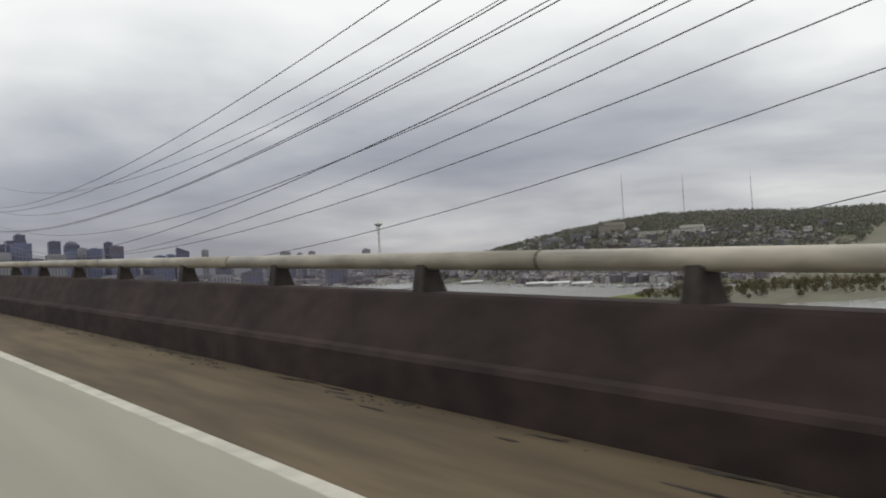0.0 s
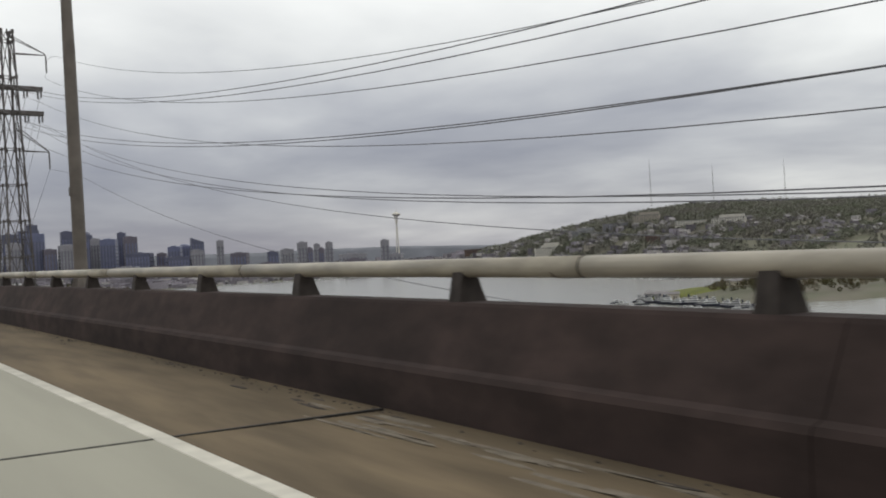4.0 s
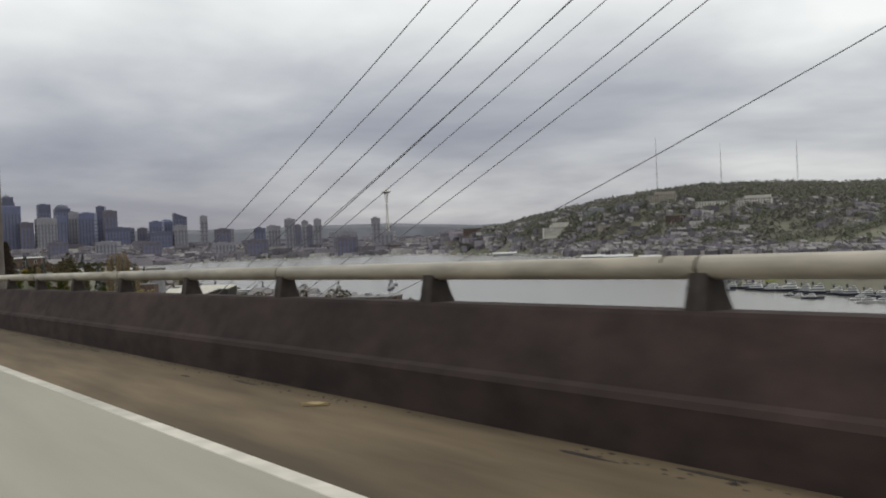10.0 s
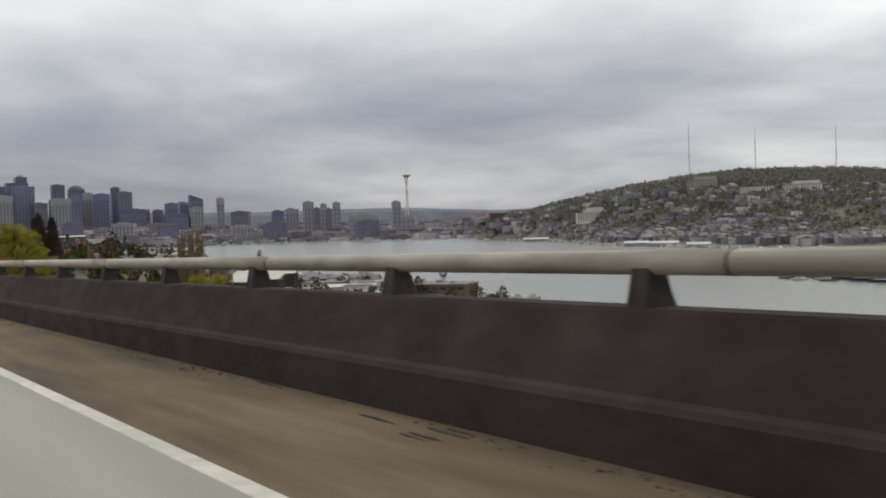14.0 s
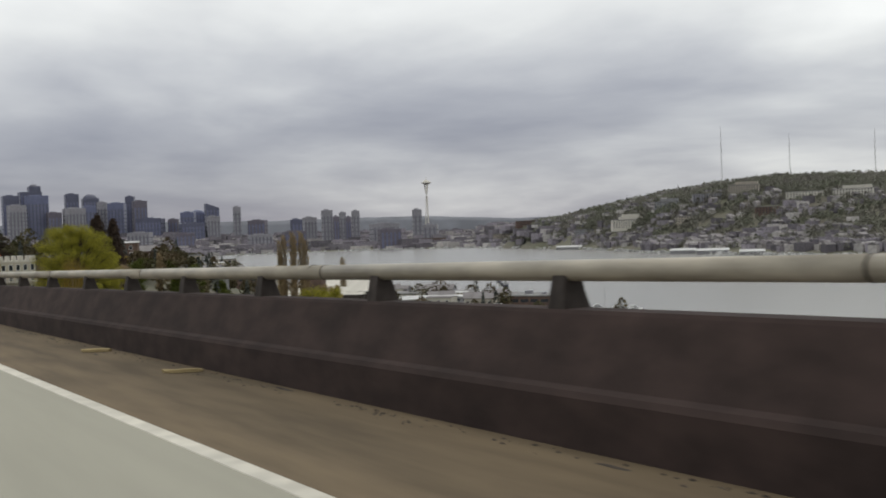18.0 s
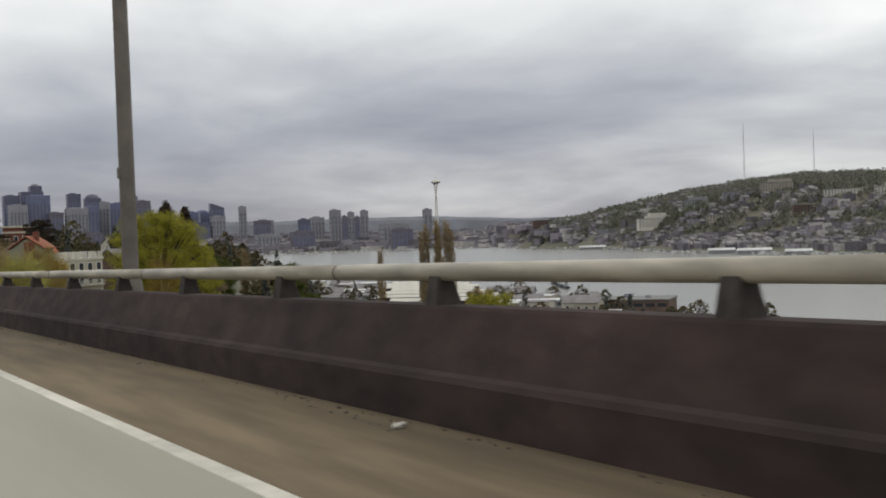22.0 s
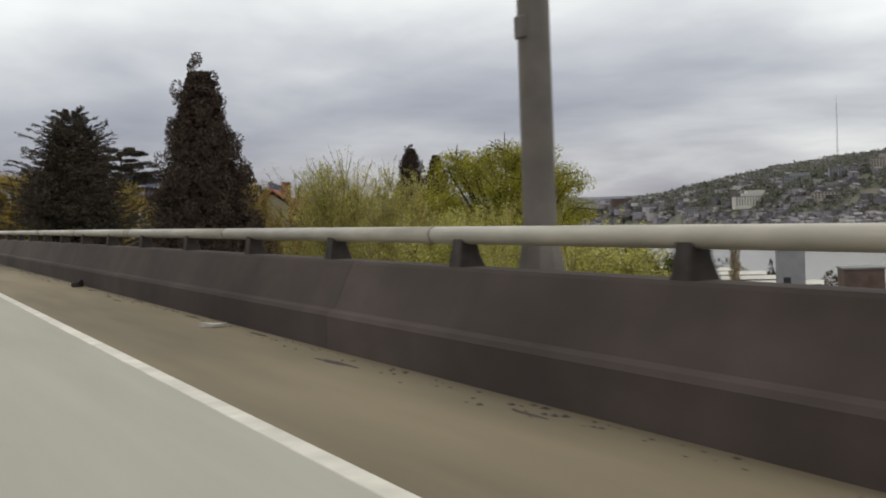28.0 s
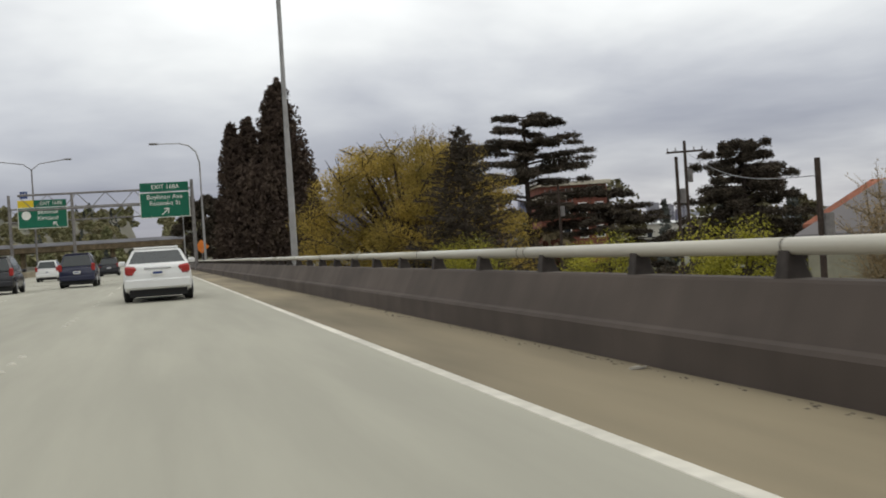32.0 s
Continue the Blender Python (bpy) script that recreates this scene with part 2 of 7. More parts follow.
def strip(name, profile, y0, y1, step, material, parent=None, smooth=False, gap=0.0, label=""):
    """A profile of (side, height) points carried along the road."""
    n = max(1, int(round((y1 - y0) / step)))
    verts, faces = [], []
    k = len(profile)
    for i in range(n + 1):
        y = y0 + (y1 - y0) * i / n
        x, z = road_at(y)
        verts += [(x + s, y, z + h) for s, h in profile]
    for i in range(n):
        for j in range(k):
            a, b = i * k + j, i * k + (j + 1) % k
            faces.append((a, b, b + k, a + k))
    faces.append(tuple(range(k - 1, -1, -1)))
    faces.append(tuple(n * k + j for j in range(k)))
    return mesh_part(name, verts, faces, material, parent, label, smooth)


# ---- the highway deck ----
Y0, Y1 = -40.0, 1180.0
LINE = 1.87
deck = tagged(new("road"), "pale worn concrete highway deck with several lanes", "road", kind="structure")
strip("lanes", [(-17.0, -0.55), (-17.0, 0.0), (LINE, 0.0), (LINE, -0.55)], Y0, Y1, 5, M_LANE, deck)
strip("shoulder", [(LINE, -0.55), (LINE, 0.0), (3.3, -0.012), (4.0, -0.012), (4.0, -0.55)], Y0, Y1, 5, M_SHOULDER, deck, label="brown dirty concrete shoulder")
strip("edge_line", [(LINE - 0.057, 0.0), (LINE - 0.053, 0.005), (LINE + 0.053, 0.005), (LINE + 0.057, 0.0)], Y0, Y1, 5, M_WHITE, deck, label="white painted edge line")


def joint(y, wide=0.03, fingers=False):
    x, z = road_at(y)
    bm = bmesh.new()
    if fingers:
        # steel finger joint: teeth from both sides
        box(bm, x - 16.9, x + 3.3, y - 0.09, y + 0.09, z + 0.0, z + 0.004)
        n = 80
        ob = part("expansion_joint", bm, M_TAR, deck, "dark steel finger joint")
        bm = bmesh.new()
        for i in range(n):
            u = x - 3.0 + i * 0.08
            box(bm, u, u + 0.045, y - (0.10 if i % 2 else 0.03), y + (0.03 if i % 2 else 0.10), z + 0.004, z + 0.012)
        part("joint_teeth", bm, M_STEEL, deck)
    else:
        box(bm, x - 16.9, x + 3.3, y - wide / 2, y + wide / 2, z - 0.01, z + 0.004)
        part("deck_joint", bm, M_TAR, deck)


for y in (89, 131.3, 312, 522, 653.2, 735):
    joint(y)
joint(278.1, fingers=True)

# lane lines: round markers in fours, with a gap
bm = bmesh.new()
for lane in (-1.95, -5.6, -9.3, -13.0):
    for g in range(-2, 90):
        for k in range(4):
            y = g * 9.1 + k * 0.95 - 0.4
            if 560 < y < 900:
                x, z = road_at(y)
                r = bmesh.ops.create_cone(bm, cap_ends=True, segments=8, radius1=0.055, radius2=0.035, depth=0.02)
                bmesh.ops.translate(bm, vec=(x + lane, y, z + 0.01), verts=r["verts"])
tagged(part("lane_markers", bm, M_WHITE), "small round white raised lane markers on the road", "road marker", kind="stuff")

# ---- barrier, posts and pipe rail on the west side ----
barrier = tagged(new("barrier_west"), "dark sooty concrete parapet with a sloped foot", "barrier", kind="structure")
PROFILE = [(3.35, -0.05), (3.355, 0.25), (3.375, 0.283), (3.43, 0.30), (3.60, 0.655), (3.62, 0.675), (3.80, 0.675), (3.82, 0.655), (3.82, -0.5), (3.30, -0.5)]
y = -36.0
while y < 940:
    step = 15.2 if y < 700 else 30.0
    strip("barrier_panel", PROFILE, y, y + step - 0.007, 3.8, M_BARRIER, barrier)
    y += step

# posts: start, spacing and number of the runs whose spacing differs; the stretches between them are filled evenly
RUNS = ((-32.27, 2.58, 14), (3.85, 2.602, 7), (25.35, 2.551, 6), (43.69, 2.575, 6), (65.55, 2.568, 6), (126.72, 2.604, 6), (148.56, 2.601, 6), (167.99, 2.599, 7), (189.2, 2.63, 6),
        (210.7, 2.538, 3), (230.96, 2.462, 3), (251.41, 2.525, 5), (272.15, 2.209, 6), (293.5, 2.445, 3), (354.79, 2.568, 5), (374.99, 2.21, 6), (395.64, 2.567, 5), (417.84, 2.498, 4),
        (437.74, 2.541, 4), (458.54, 2.549, 4), (479.56, 2.377, 6), (499.18, 2.37, 5), (562.93, 2.335, 5), (583.23, 2.288, 3), (623.46, 2.386, 4), (665.85, 2.3, 60))
POSTS_AT = []
for (start, gap, count), follow in zip(RUNS, RUNS[1:] + (None,)):
    POSTS_AT += [start + gap * i for i in range(count)]
    if follow:
        end = start + gap * count
        fill = max(1, round((follow[0] - end) / 2.5))
        if follow[0] - end > 1.2:
            POSTS_AT += [end + (follow[0] - end) * i / fill for i in range(fill)]


def post_mesh():
    bm = bmesh.new()
    a, w = 0.063, 0.016
    lo = [(3.63, -a - w), (3.63, a + w), (3.835, a + w), (3.835, -a - w)]
    hi = [(3.665, -a), (3.665, a), (3.775, a), (3.775, -a)]
    md = [(3.645, -a - 0.006), (3.645, a + 0.006), (3.80, a + 0.006), (3.80, -a - 0.006)]
    rings = [[bm.verts.new((x, y, z)) for x, y in ring] for ring, z in ((lo, 0.66), (md, 0.76), (hi, 0.865))]
    for r0, r1 in zip(rings, rings[1:]):
        for i in range(4):
            j = (i + 1) % 4
            bm.faces.new((r0[i], r0[j], r1[j], r1[i]))
    bm.faces.new(rings[0][::-1])
    bm.faces.new(rings[2])
    bmesh.ops.bevel(bm, geom=bm.edges[:], offset=0.006, segments=1, affect="EDGES")
    me = bpy.data.meshes.new("rail_post")
    bm.to_mesh(me)
    bm.free()
    me.materials.append(M_POST)
    return me


POST = post_mesh()
railing = tagged(new("railing"), "cream painted steel pipe rail on short dark posts over the parapet", "railing", kind="structure")
for y in POSTS_AT:
    x, z = road_at(y)
    ob = new("rail_post", POST)
    ob.parent = railing
    ob.location = (x, y, z)

y = -36.0
k = 0
while y < 940:
    step = 5.14 if y < 700 else 30.0
    pts = []
    n = 3 if step < 10 else 10
    for i in range(n + 1):
        yy = y + (step - 0.012) * i / n
        x, z = road_at(yy)
        pts.append((x + 3.72, yy, z + 0.885))
    part("rail_pipe", tube(bmesh.new(), pts, 0.061, 14), M_RAIL, railing, smooth=True)
    if y < 700:
        # sleeve over the joint between two lengths
        x, z = road_at(y)
        bm = bmesh.new()
        for o in ((-0.006,) if k % 3 else (-0.006, 0.24)):
            tube(bm, [(x + 3.72, y + o - 0.006, z + 0.885), (x + 3.72, y + o + 0.006, z + 0.885)], 0.0625, 14)
        part("rail_sleeve", bm, M_POST, railing)
    y += step
    k += 1

# median barrier far to the left
median = tagged(new("barrier_east"), "grey concrete median barrier beside the far lanes", "barrier", kind="structure")
for i in range(12):
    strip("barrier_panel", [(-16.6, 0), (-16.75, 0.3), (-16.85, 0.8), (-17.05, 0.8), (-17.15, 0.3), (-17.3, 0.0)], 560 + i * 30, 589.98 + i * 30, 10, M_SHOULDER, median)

# ---- terrain and lake ----
REF = (-7.0, 434.0)
WATER = -46.0
FAR_A, FAR_R = (-180, 8, 14, 20, 27, 33, 36.5, 43, 52, 60, 75, 95, 180), (2600, 2600, 2700, 3000, 3050, 2750, 2380, 1700, 1330, 1250, 1200, 1200, 1200)
NEAR_A, NEAR_R = (-180, 8, 14, 18, 23, 30, 35, 40, 47, 60, 80, 100, 180), (2600, 2600, 2500, 1500, 900, 700, 620, 560, 380, 260, 190, 120, 60)
CREST_A, CREST_Z = (-180, -40, -22, -6, 0, 4, 10, 33, 35.7, 37.6, 39.4, 42.5, 45.6, 48.5, 51.4, 56, 64, 80, 180), (20, 34, 50, 46, 38, 16, -20, -12, 6, 17, 36, 58, 80, 91, 88, 76, 70, 55, 20)


def smooth01(v):
    v = min(1.0, max(0.0, v))
    return v * v * (3 - 2 * v)


def edge_height(y):
    """Height of the land beside the road."""
    return float(np.interp(y, (300, 420, 520, 590, 640, 700, 900), (-52, -40, -24, -11, -7.5, -5.5, -4.5)))


def ground_height(x, y):
    a = math.degrees(math.atan2(x - REF[0], y - REF[1]))
    r = math.hypot(x - REF[0], y - REF[1])
    rf, rn = float(np.interp(a, FAR_A, FAR_R)), float(np.interp(a, NEAR_A, NEAR_R))
    crest = float(np.interp(a, CREST_A, CREST_Z))
    far0 = 500 if a < 6 else rf
    h = -52.0
    if a > 8 and r > rf:
        u = (r - rf) / max(300.0, 2650 - rf) if crest > 0 else (r - rf) / 900
        rise = crest if crest > -12 else -25.0
        h = max(h, -45.0 + 2.0 * smooth01((r - rf) / 40) + (rise + 43) * (0.45 * smooth01(u * 2.2) + 0.55 * smooth01(u * 1.05)))
        if r > 3300 and a < 37:
            h += smooth01((37 - a) / 4) * (18 + 22 * smooth01((24 - a) / 8)) * smooth01((r - 3300) / 900)
    if r < rn:
        side = x - road_at(y)[0]
        if side > 0:
            base = edge_height(y)
            rise = smooth01((y - 680) / 200) * smooth01((24 - a) / 6)
            fall = math.exp(-max(0.0, side - 8) / (110 + 230 * rise)) * (1 - rise * (1 - smooth01((rn - r) / 260)))
            h = max(h, -44.5 + (base + 44.5 + 9 * rise * smooth01((side - 50) / 60)) * fall + 1.5 * smooth01((rn - r) / 60) if base > -44 else -52)
            if y > 300:
                h = max(h, -44.6 + 4 * smooth01((rn - r) / 200))
        else:
            h = max(h, edge_height(y))
    if a <= 8 and r > 380:
        h = max(h, -5 + (crest + 5) * smooth01((r - 720) / 520) * smooth01((8 - a) / 6))
    # the green point of land in the lake
    e = ((x - 775) / 175) ** 2 + ((y - 725) / 160) ** 2
    if e < 1:
        h = max(h, -45.4 + 7 * smooth01((1 - e) * 1.4))
    # low shore to the north-west
    if x > 700 and y < 560:
        h = max(h, -45 + 6 * smooth01((x - 700 - 0.2 * (560 - y)) / 120))
    n = noise.noise(Vector((x / 160, y / 160, 0))) * 5 + noise.noise(Vector((x / 45, y / 45, 3))) * 1.5
    if h > -45:
        h += n * smooth01((h + 45) / 25)
    # stay under the deck
    sx, sz = road_at(y)
    if -19 < x - sx < 6.5 and y > 0:
        h = min(h, sz - 0.9)
    return h


def build_ground():
    angles = sorted(set([a for a in range(-180, 180, 6) if a < -24 or a >= 90] + [-24 + 0.8 * i for i in range(143)]))
    radii = [0.0] + [4 * 1.075**i for i in range(99)]
    radii = [r for r in radii if r < 4900] + [4900]
    verts, faces = [], []
    for a in angles:
        s, c = math.sin(radians(a)), math.cos(radians(a))
        for r in radii:
            x, y = REF[0] + r * s, REF[1] + r * c
            verts.append((x, y, ground_height(x, y)))
    k = len(radii)
    n = len(angles)
    for i in range(n):
        j = (i + 1) % n
        for q in range(k - 1):
            if q == 0:
                faces.append((i * k, i * k + 1, j * k + 1))
            else:
                faces.append((i * k + q, i * k + q + 1, j * k + q + 1, j * k + q))
    tagged(mesh_part("ground", verts, faces, M_GROUND, smooth=True), "green and brown land round the lake and under the bridge", "ground", kind="structure")


build_ground()
bm = bmesh.new()
bmesh.ops.create_circle(bm, cap_ends=True, segments=64, radius=4600)
bmesh.ops.translate(bm, vec=(0, 400, WATER), verts=bm.verts[:])
tagged(part("water", bm, M_WATER), "calm pale grey lake water under clouds", "lake", kind="structure")


# ---- distance: city, hill, skyline ----
def polar(a, r):
    return REF[0] + r * math.sin(radians(a)), REF[1] + r * math.cos(radians(a))


# mauve-grey tint imitates haze over the far low buildings
M_CITY = mat("hazed_city_walls", (0.27, 0.25, 0.272), 0.9, 0.3, 0.5, island=True, piece=0.5, color2=(0.185, 0.17, 0.195))
M_CITYPALE = mat("distant_pale_walls", (0.50, 0.475, 0.46), 0.9, 0.3, 0.3, island=True, piece=0.3)
# the ridge's blue-grey is atmospheric haze painted as base colour
M_RIDGE = mat("hazed_wooded_ridge", (0.165, 0.172, 0.195), 0.95, 0.01, 0.25, big=0.15)
M_ROOFS = mat("distant_roofs", (0.20, 0.185, 0.185), 0.9, 0.2, 0.4, island=True, piece=0.4, color2=(0.25, 0.235, 0.235))
# hill foliage paled and greyed: distance haze is put into its colour
M_HAZYLEAF = mat("hazed_foliage", (0.205, 0.215, 0.158), 0.95, 0.012, 0.5, island=True, piece=0.16, color2=(0.235, 0.22, 0.195), big=0.22)
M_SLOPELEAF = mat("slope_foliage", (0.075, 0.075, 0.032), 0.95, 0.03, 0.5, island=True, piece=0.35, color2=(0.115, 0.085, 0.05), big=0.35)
# dark green lifted towards grey, with some haze painted in
M_HAZYDARK = mat("hazed_conifers", (0.10, 0.108, 0.095), 0.95, 0.02, 0.4, island=True, piece=0.3)
# tower glass, its blue tone deepened to include the distance haze
M_GLASSBLUE = mat("haze_blue_curtain_wall", (0.155, 0.17, 0.27), 0.3, 0.05, 0.2, spec=0.5)
M_GLASSDARK = mat("dark_hazed_curtain_wall", (0.115, 0.12, 0.175), 0.3, 0.05, 0.2, spec=0.5)
M_PALE = mat("pale_concrete_wall", (0.31, 0.305, 0.33), 0.85, 0.2, 0.2)
M_BEIGE = mat("beige_wall", (0.42, 0.38, 0.32), 0.85, 0.2, 0.2)
M_BROWNWALL = mat("brown_brick_wall", (0.16, 0.11, 0.09), 0.9, 0.6, 0.3)
M_WHITEWALL = mat("white_wall", (0.64, 0.61, 0.54), 0.8, 0.3, 0.12)
M_WINDOW = mat("dark_window_glass", (0.035, 0.04, 0.05), 0.15, 0.5, 0.2, spec=0.6)
M_FLATROOF = mat("grey_flat_roof", (0.25, 0.245, 0.24), 0.9, 0.4, 0.3)
M_METALROOF = mat("pale_metal_roof", (0.6, 0.6, 0.59), 0.55, 0.4, 0.15)
rng = random.Random(7)


def add_box(verts, faces, x, y, z0, w, d, h, a, gable=0.0):
    c, s = math.cos(a), math.sin(a)
    b = len(verts)
    for zz in (z0, z0 + h):
        for u, v in ((-w / 2, -d / 2), (w / 2, -d / 2), (w / 2, d / 2), (-w / 2, d / 2)):
            verts.append((x + u * c - v * s, y + u * s + v * c, zz))
    faces += [(b, b + 1, b + 5, b + 4), (b + 1, b + 2, b + 6, b + 5), (b + 2, b + 3, b + 7, b + 6), (b + 3, b, b + 4, b + 7)]
    if gable:
        for u in (-w / 2, w / 2):
            verts.append((x + u * c, y + u * s, z0 + h + gable))
        faces += [(b + 4, b + 5, b + 9, b + 8), (b + 6, b + 7, b + 8, b + 9), (b + 5, b + 6, b + 9), (b + 7, b + 4, b + 8)]
    else:
        faces.append((b + 4, b + 5, b + 6, b + 7))


def far_blocks():
    wv, wf, pv, pf, rv, rf_ = [], [], [], [], [], []
    for i in range(5200):
        a = rng.uniform(-2, 62)
        r0 = float(np.interp(a, FAR_A, FAR_R))
        hill = a > 37
        if a < 9:
            r = rng.uniform(2600, 4300)
        elif not hill:
            r = r0 + 40 + rng.random() ** 1.2 * (4250 - r0)
        else:
            # along the shore, on the lower slope and on the crest; woods lie between
            q = rng.random()
            r = r0 + (45 + 60 * rng.random() if q < 0.25 else 100 + 480 * rng.random() ** 1.4 if q < 0.8 else 2380 - r0 + 330 * rng.random())
            if rng.random() < 0.48:
                continue
        x, y = polar(a, r)
        z = ground_height(x, y)
        if z < WATER + 0.6 or hill and r0 + 160 < r < 2300 and noise.noise(Vector((x / 120, y / 120, 2))) < -0.12:
            continue
        pale = rng.random() < (0.2 if hill else 0.34)
        v, f = (pv, pf) if pale else (wv, wf)
        turn = rng.uniform(-0.5, 0.3)
        if rng.random() < (0.88 if not hill else 0.4):
            w, d, h = 14 + 56 * rng.random() ** 2, rng.uniform(12, 30), rng.uniform(5, 12) + (rng.random() < 0.12) * rng.uniform(5, 14)
            if hill:
                w, d, h = rng.uniform(10, 30), 12, rng.uniform(5, 11)
            elif pale:
                w, h = w * 1.3, h * 0.7
            add_box(v, f, x, y, z - 3, w, d, h + 3, turn)
            if w > 26 and rng.random() < 0.6:
                add_box(wv, wf, x + rng.uniform(-6, 6), y, z + h, w * 0.35, d * 0.5, rng.uniform(2, 4), turn)
        else:
            w, d, h = rng.uniform(9, 15), rng.uniform(8, 11), rng.uniform(5, 8)
            add_box(v, f, x, y, z - 3, w, d, h + 3, turn)
            add_box(rv, rf_, x, y, z + h, w + 0.8, d + 0.8, 0.3, turn, gable=rng.uniform(2, 3.5))
    tagged(mesh_part("city_blocks", wv, wf, M_CITY), "many low city buildings beyond the lake, tinted grey-mauve for haze", "buildings", kind="stuff")
    tagged(mesh_part("pale_city_blocks", pv, pf, M_CITYPALE), "scattered low pale city buildings beyond the lake", "buildings", kind="stuff")
    tagged(mesh_part("house_roofs", rv, rf_, M_ROOFS), "small pitched house roofs on the wooded hill", "roofs", kind="stuff")


far_blocks()


def leaf_quads(centres, size, r, squash=0.8, up=0.0, thin=0.55):
    """One small four-cornered leaf or spray at each centre."""
    n = len(centres)
    c = np.asarray(centres)
    d1 = r.normal(size=(n, 3))
    d1[:, 2] = d1[:, 2] * squash + up
    d1 /= np.linalg.norm(d1, axis=1)[:, None]
    d2 = r.normal(size=(n, 3))
    d2 -= (d2 * d1).sum(1)[:, None] * d1
    d2 /= np.linalg.norm(d2, axis=1)[:, None]
    s = (np.asarray(size) * r.uniform(0.6, 1.3, n))[:, None]
    p = np.stack([c - d1 * s, c + d2 * s * thin, c + d1 * s, c - d2 * s * thin], 1).reshape(-1, 3)
    return p, np.arange(4 * n).reshape(-1, 4)


def leaf_mesh(name, centres, size, material, parent=None, label="", seed=1, squash=0.8, up=0.0, thin=0.55):
    p, f = leaf_quads(centres, size, np.random.RandomState(seed), squash, up, thin)
    me = bpy.data.meshes.new(name)
    me.vertices.add(len(p))
    me.vertices.foreach_set("co", p.ravel())
    me.loops.add(f.size)
    me.loops.foreach_set("vertex_index", f.ravel())
    me.polygons.add(len(f))
    me.polygons.foreach_set("loop_start", np.arange(0, f.size, 4))
    me.update()
    me.validate()
    me.materials.append(material)
    ob = new(name, me)
    ob.parent = parent
    if label:
        ob["label"] = label
    return ob


def crown_shell(x, y, z, h, w, cone, r):
    """Corners of one uneven far crown, wider at its middle, as three rings and a tip."""
    pts = []
    for u, k in ((0.05, 0.75), (0.40, 1.0), (0.75, 0.72)) if not cone else ((0.05, 1.0), (0.35, 0.72), (0.7, 0.36)):
        for j in range(7):
            a = 0.8976 * j + r.uniform(-0.25, 0.25)
            q = w * k * r.uniform(0.72, 1.2)
            pts.append((x + q * math.cos(a), y + q * math.sin(a), z + h * (u + r.uniform(-0.09, 0.09))))
    pts.append((x + r.uniform(-0.2, 0.2) * w, y, z + h * r.uniform(0.9, 1.08)))
    return pts


SHELL = [(i * 7 + j, i * 7 + (j + 1) % 7, (i + 1) * 7 + (j + 1) % 7, (i + 1) * 7 + j) for i in range(2) for j in range(7)] + [(14 + j, 14 + (j + 1) % 7, 21) for j in range(7)]


def far_woods(name, count, material, label, shape, spots, seed, shell=True, sprays=0, spray=0.6):
    r = random.Random(seed)
    verts, faces, cs = [], [], []
    for i in range(count):
        x, y, scale = spots(r)
        z = ground_height(x, y)
        if z < WATER + 0.4:
            continue
        h, w = r.uniform(7, 14) * scale, r.uniform(3.2, 6.2) * scale
        cone = shape == "cone"
        if cone:
            h, w = h * 1.3, w * 0.55
        if shell:
            b = len(verts)
            verts += crown_shell(x, y, z, h, w, cone, r)
            faces += [tuple(b + k for k in f) for f in SHELL]
        for k in range(sprays):
            u = r.random()
            rad = w * (1 - u) + 0.2 if cone else w * math.sqrt(max(0.05, 1 - (2 * u - 0.9) ** 2)) * r.uniform(0.45, 1.05)
            t = r.uniform(0, 6.283)
            cs.append((x + rad * math.cos(t), y + rad * math.sin(t), z + h * (u if cone else 0.2 + 0.8 * u)))
    if shell:
        tagged(mesh_part(name, verts, faces, material), label, "trees", kind="stuff")
    else:
        tagged(leaf_mesh(name, cs, spray, material, seed=seed), label, "trees", kind="stuff")


def hill_spot(r):
    a = r.uniform(34.5, 64)
    r0 = float(np.interp(a, FAR_A, FAR_R))
    q = r0 + 50 + r.random() ** 0.8 * (2620 - r0)
    x, y = polar(a, q)
    if q < r0 + 520 and noise.noise(Vector((x / 60, y / 60, 7))) < -0.2:
        x, y = polar(r.uniform(38, 64), r.uniform(1950, 2520))
    return x, y, 0.5 + 0.75 * r.random() ** 2


def crest_spot(r):
    a = r.uniform(35, 64)
    k = noise.noise(Vector((a * 1.1, 0, 4)))
    return (*polar(a, r.uniform(2480, 2700)), r.uniform(0.5, 1.0) + max(0.0, k) * 1.1)


def city_spot(r):
    a = r.uniform(4, 37)
    r0 = float(np.interp(a, FAR_A, FAR_R))
    return (*polar(a, r0 + 30 + r.random() * (3900 - r0)), r.uniform(0.5, 1.0))


def shore_spot(r):
    # wooded near slope west of the road
    y = r.uniform(560, 2400)
    x = road_at(y)[0] + 60 + r.random() ** 1.4 * 420
    if y < 900 and x > 330 or math.hypot(x - 60, y - 710) < 75 or y < 800 and x < 110:
        x, y = polar(r.uniform(9, 17), r.uniform(900, 2300))
    return x, y, r.uniform(0.6, 1.05)


def slope_spot(r):
    while True:
        x, y = polar(r.uniform(7, 23), 300 + 750 * r.random())
        if not (x < 92 and y < 790):
            return x, y, r.uniform(0.45, 0.9)


def point_spot(r):
    a, q = r.uniform(0, 6.283), math.sqrt(r.random()) * 0.85
    return 785 + 165 * q * math.cos(a), 715 + 150 * q * math.sin(a), r.uniform(0.4, 0.8)


def ahead_spot(r):
    return (*polar(r.uniform(-24, 6), r.uniform(760, 1500)), r.uniform(0.45, 0.9))


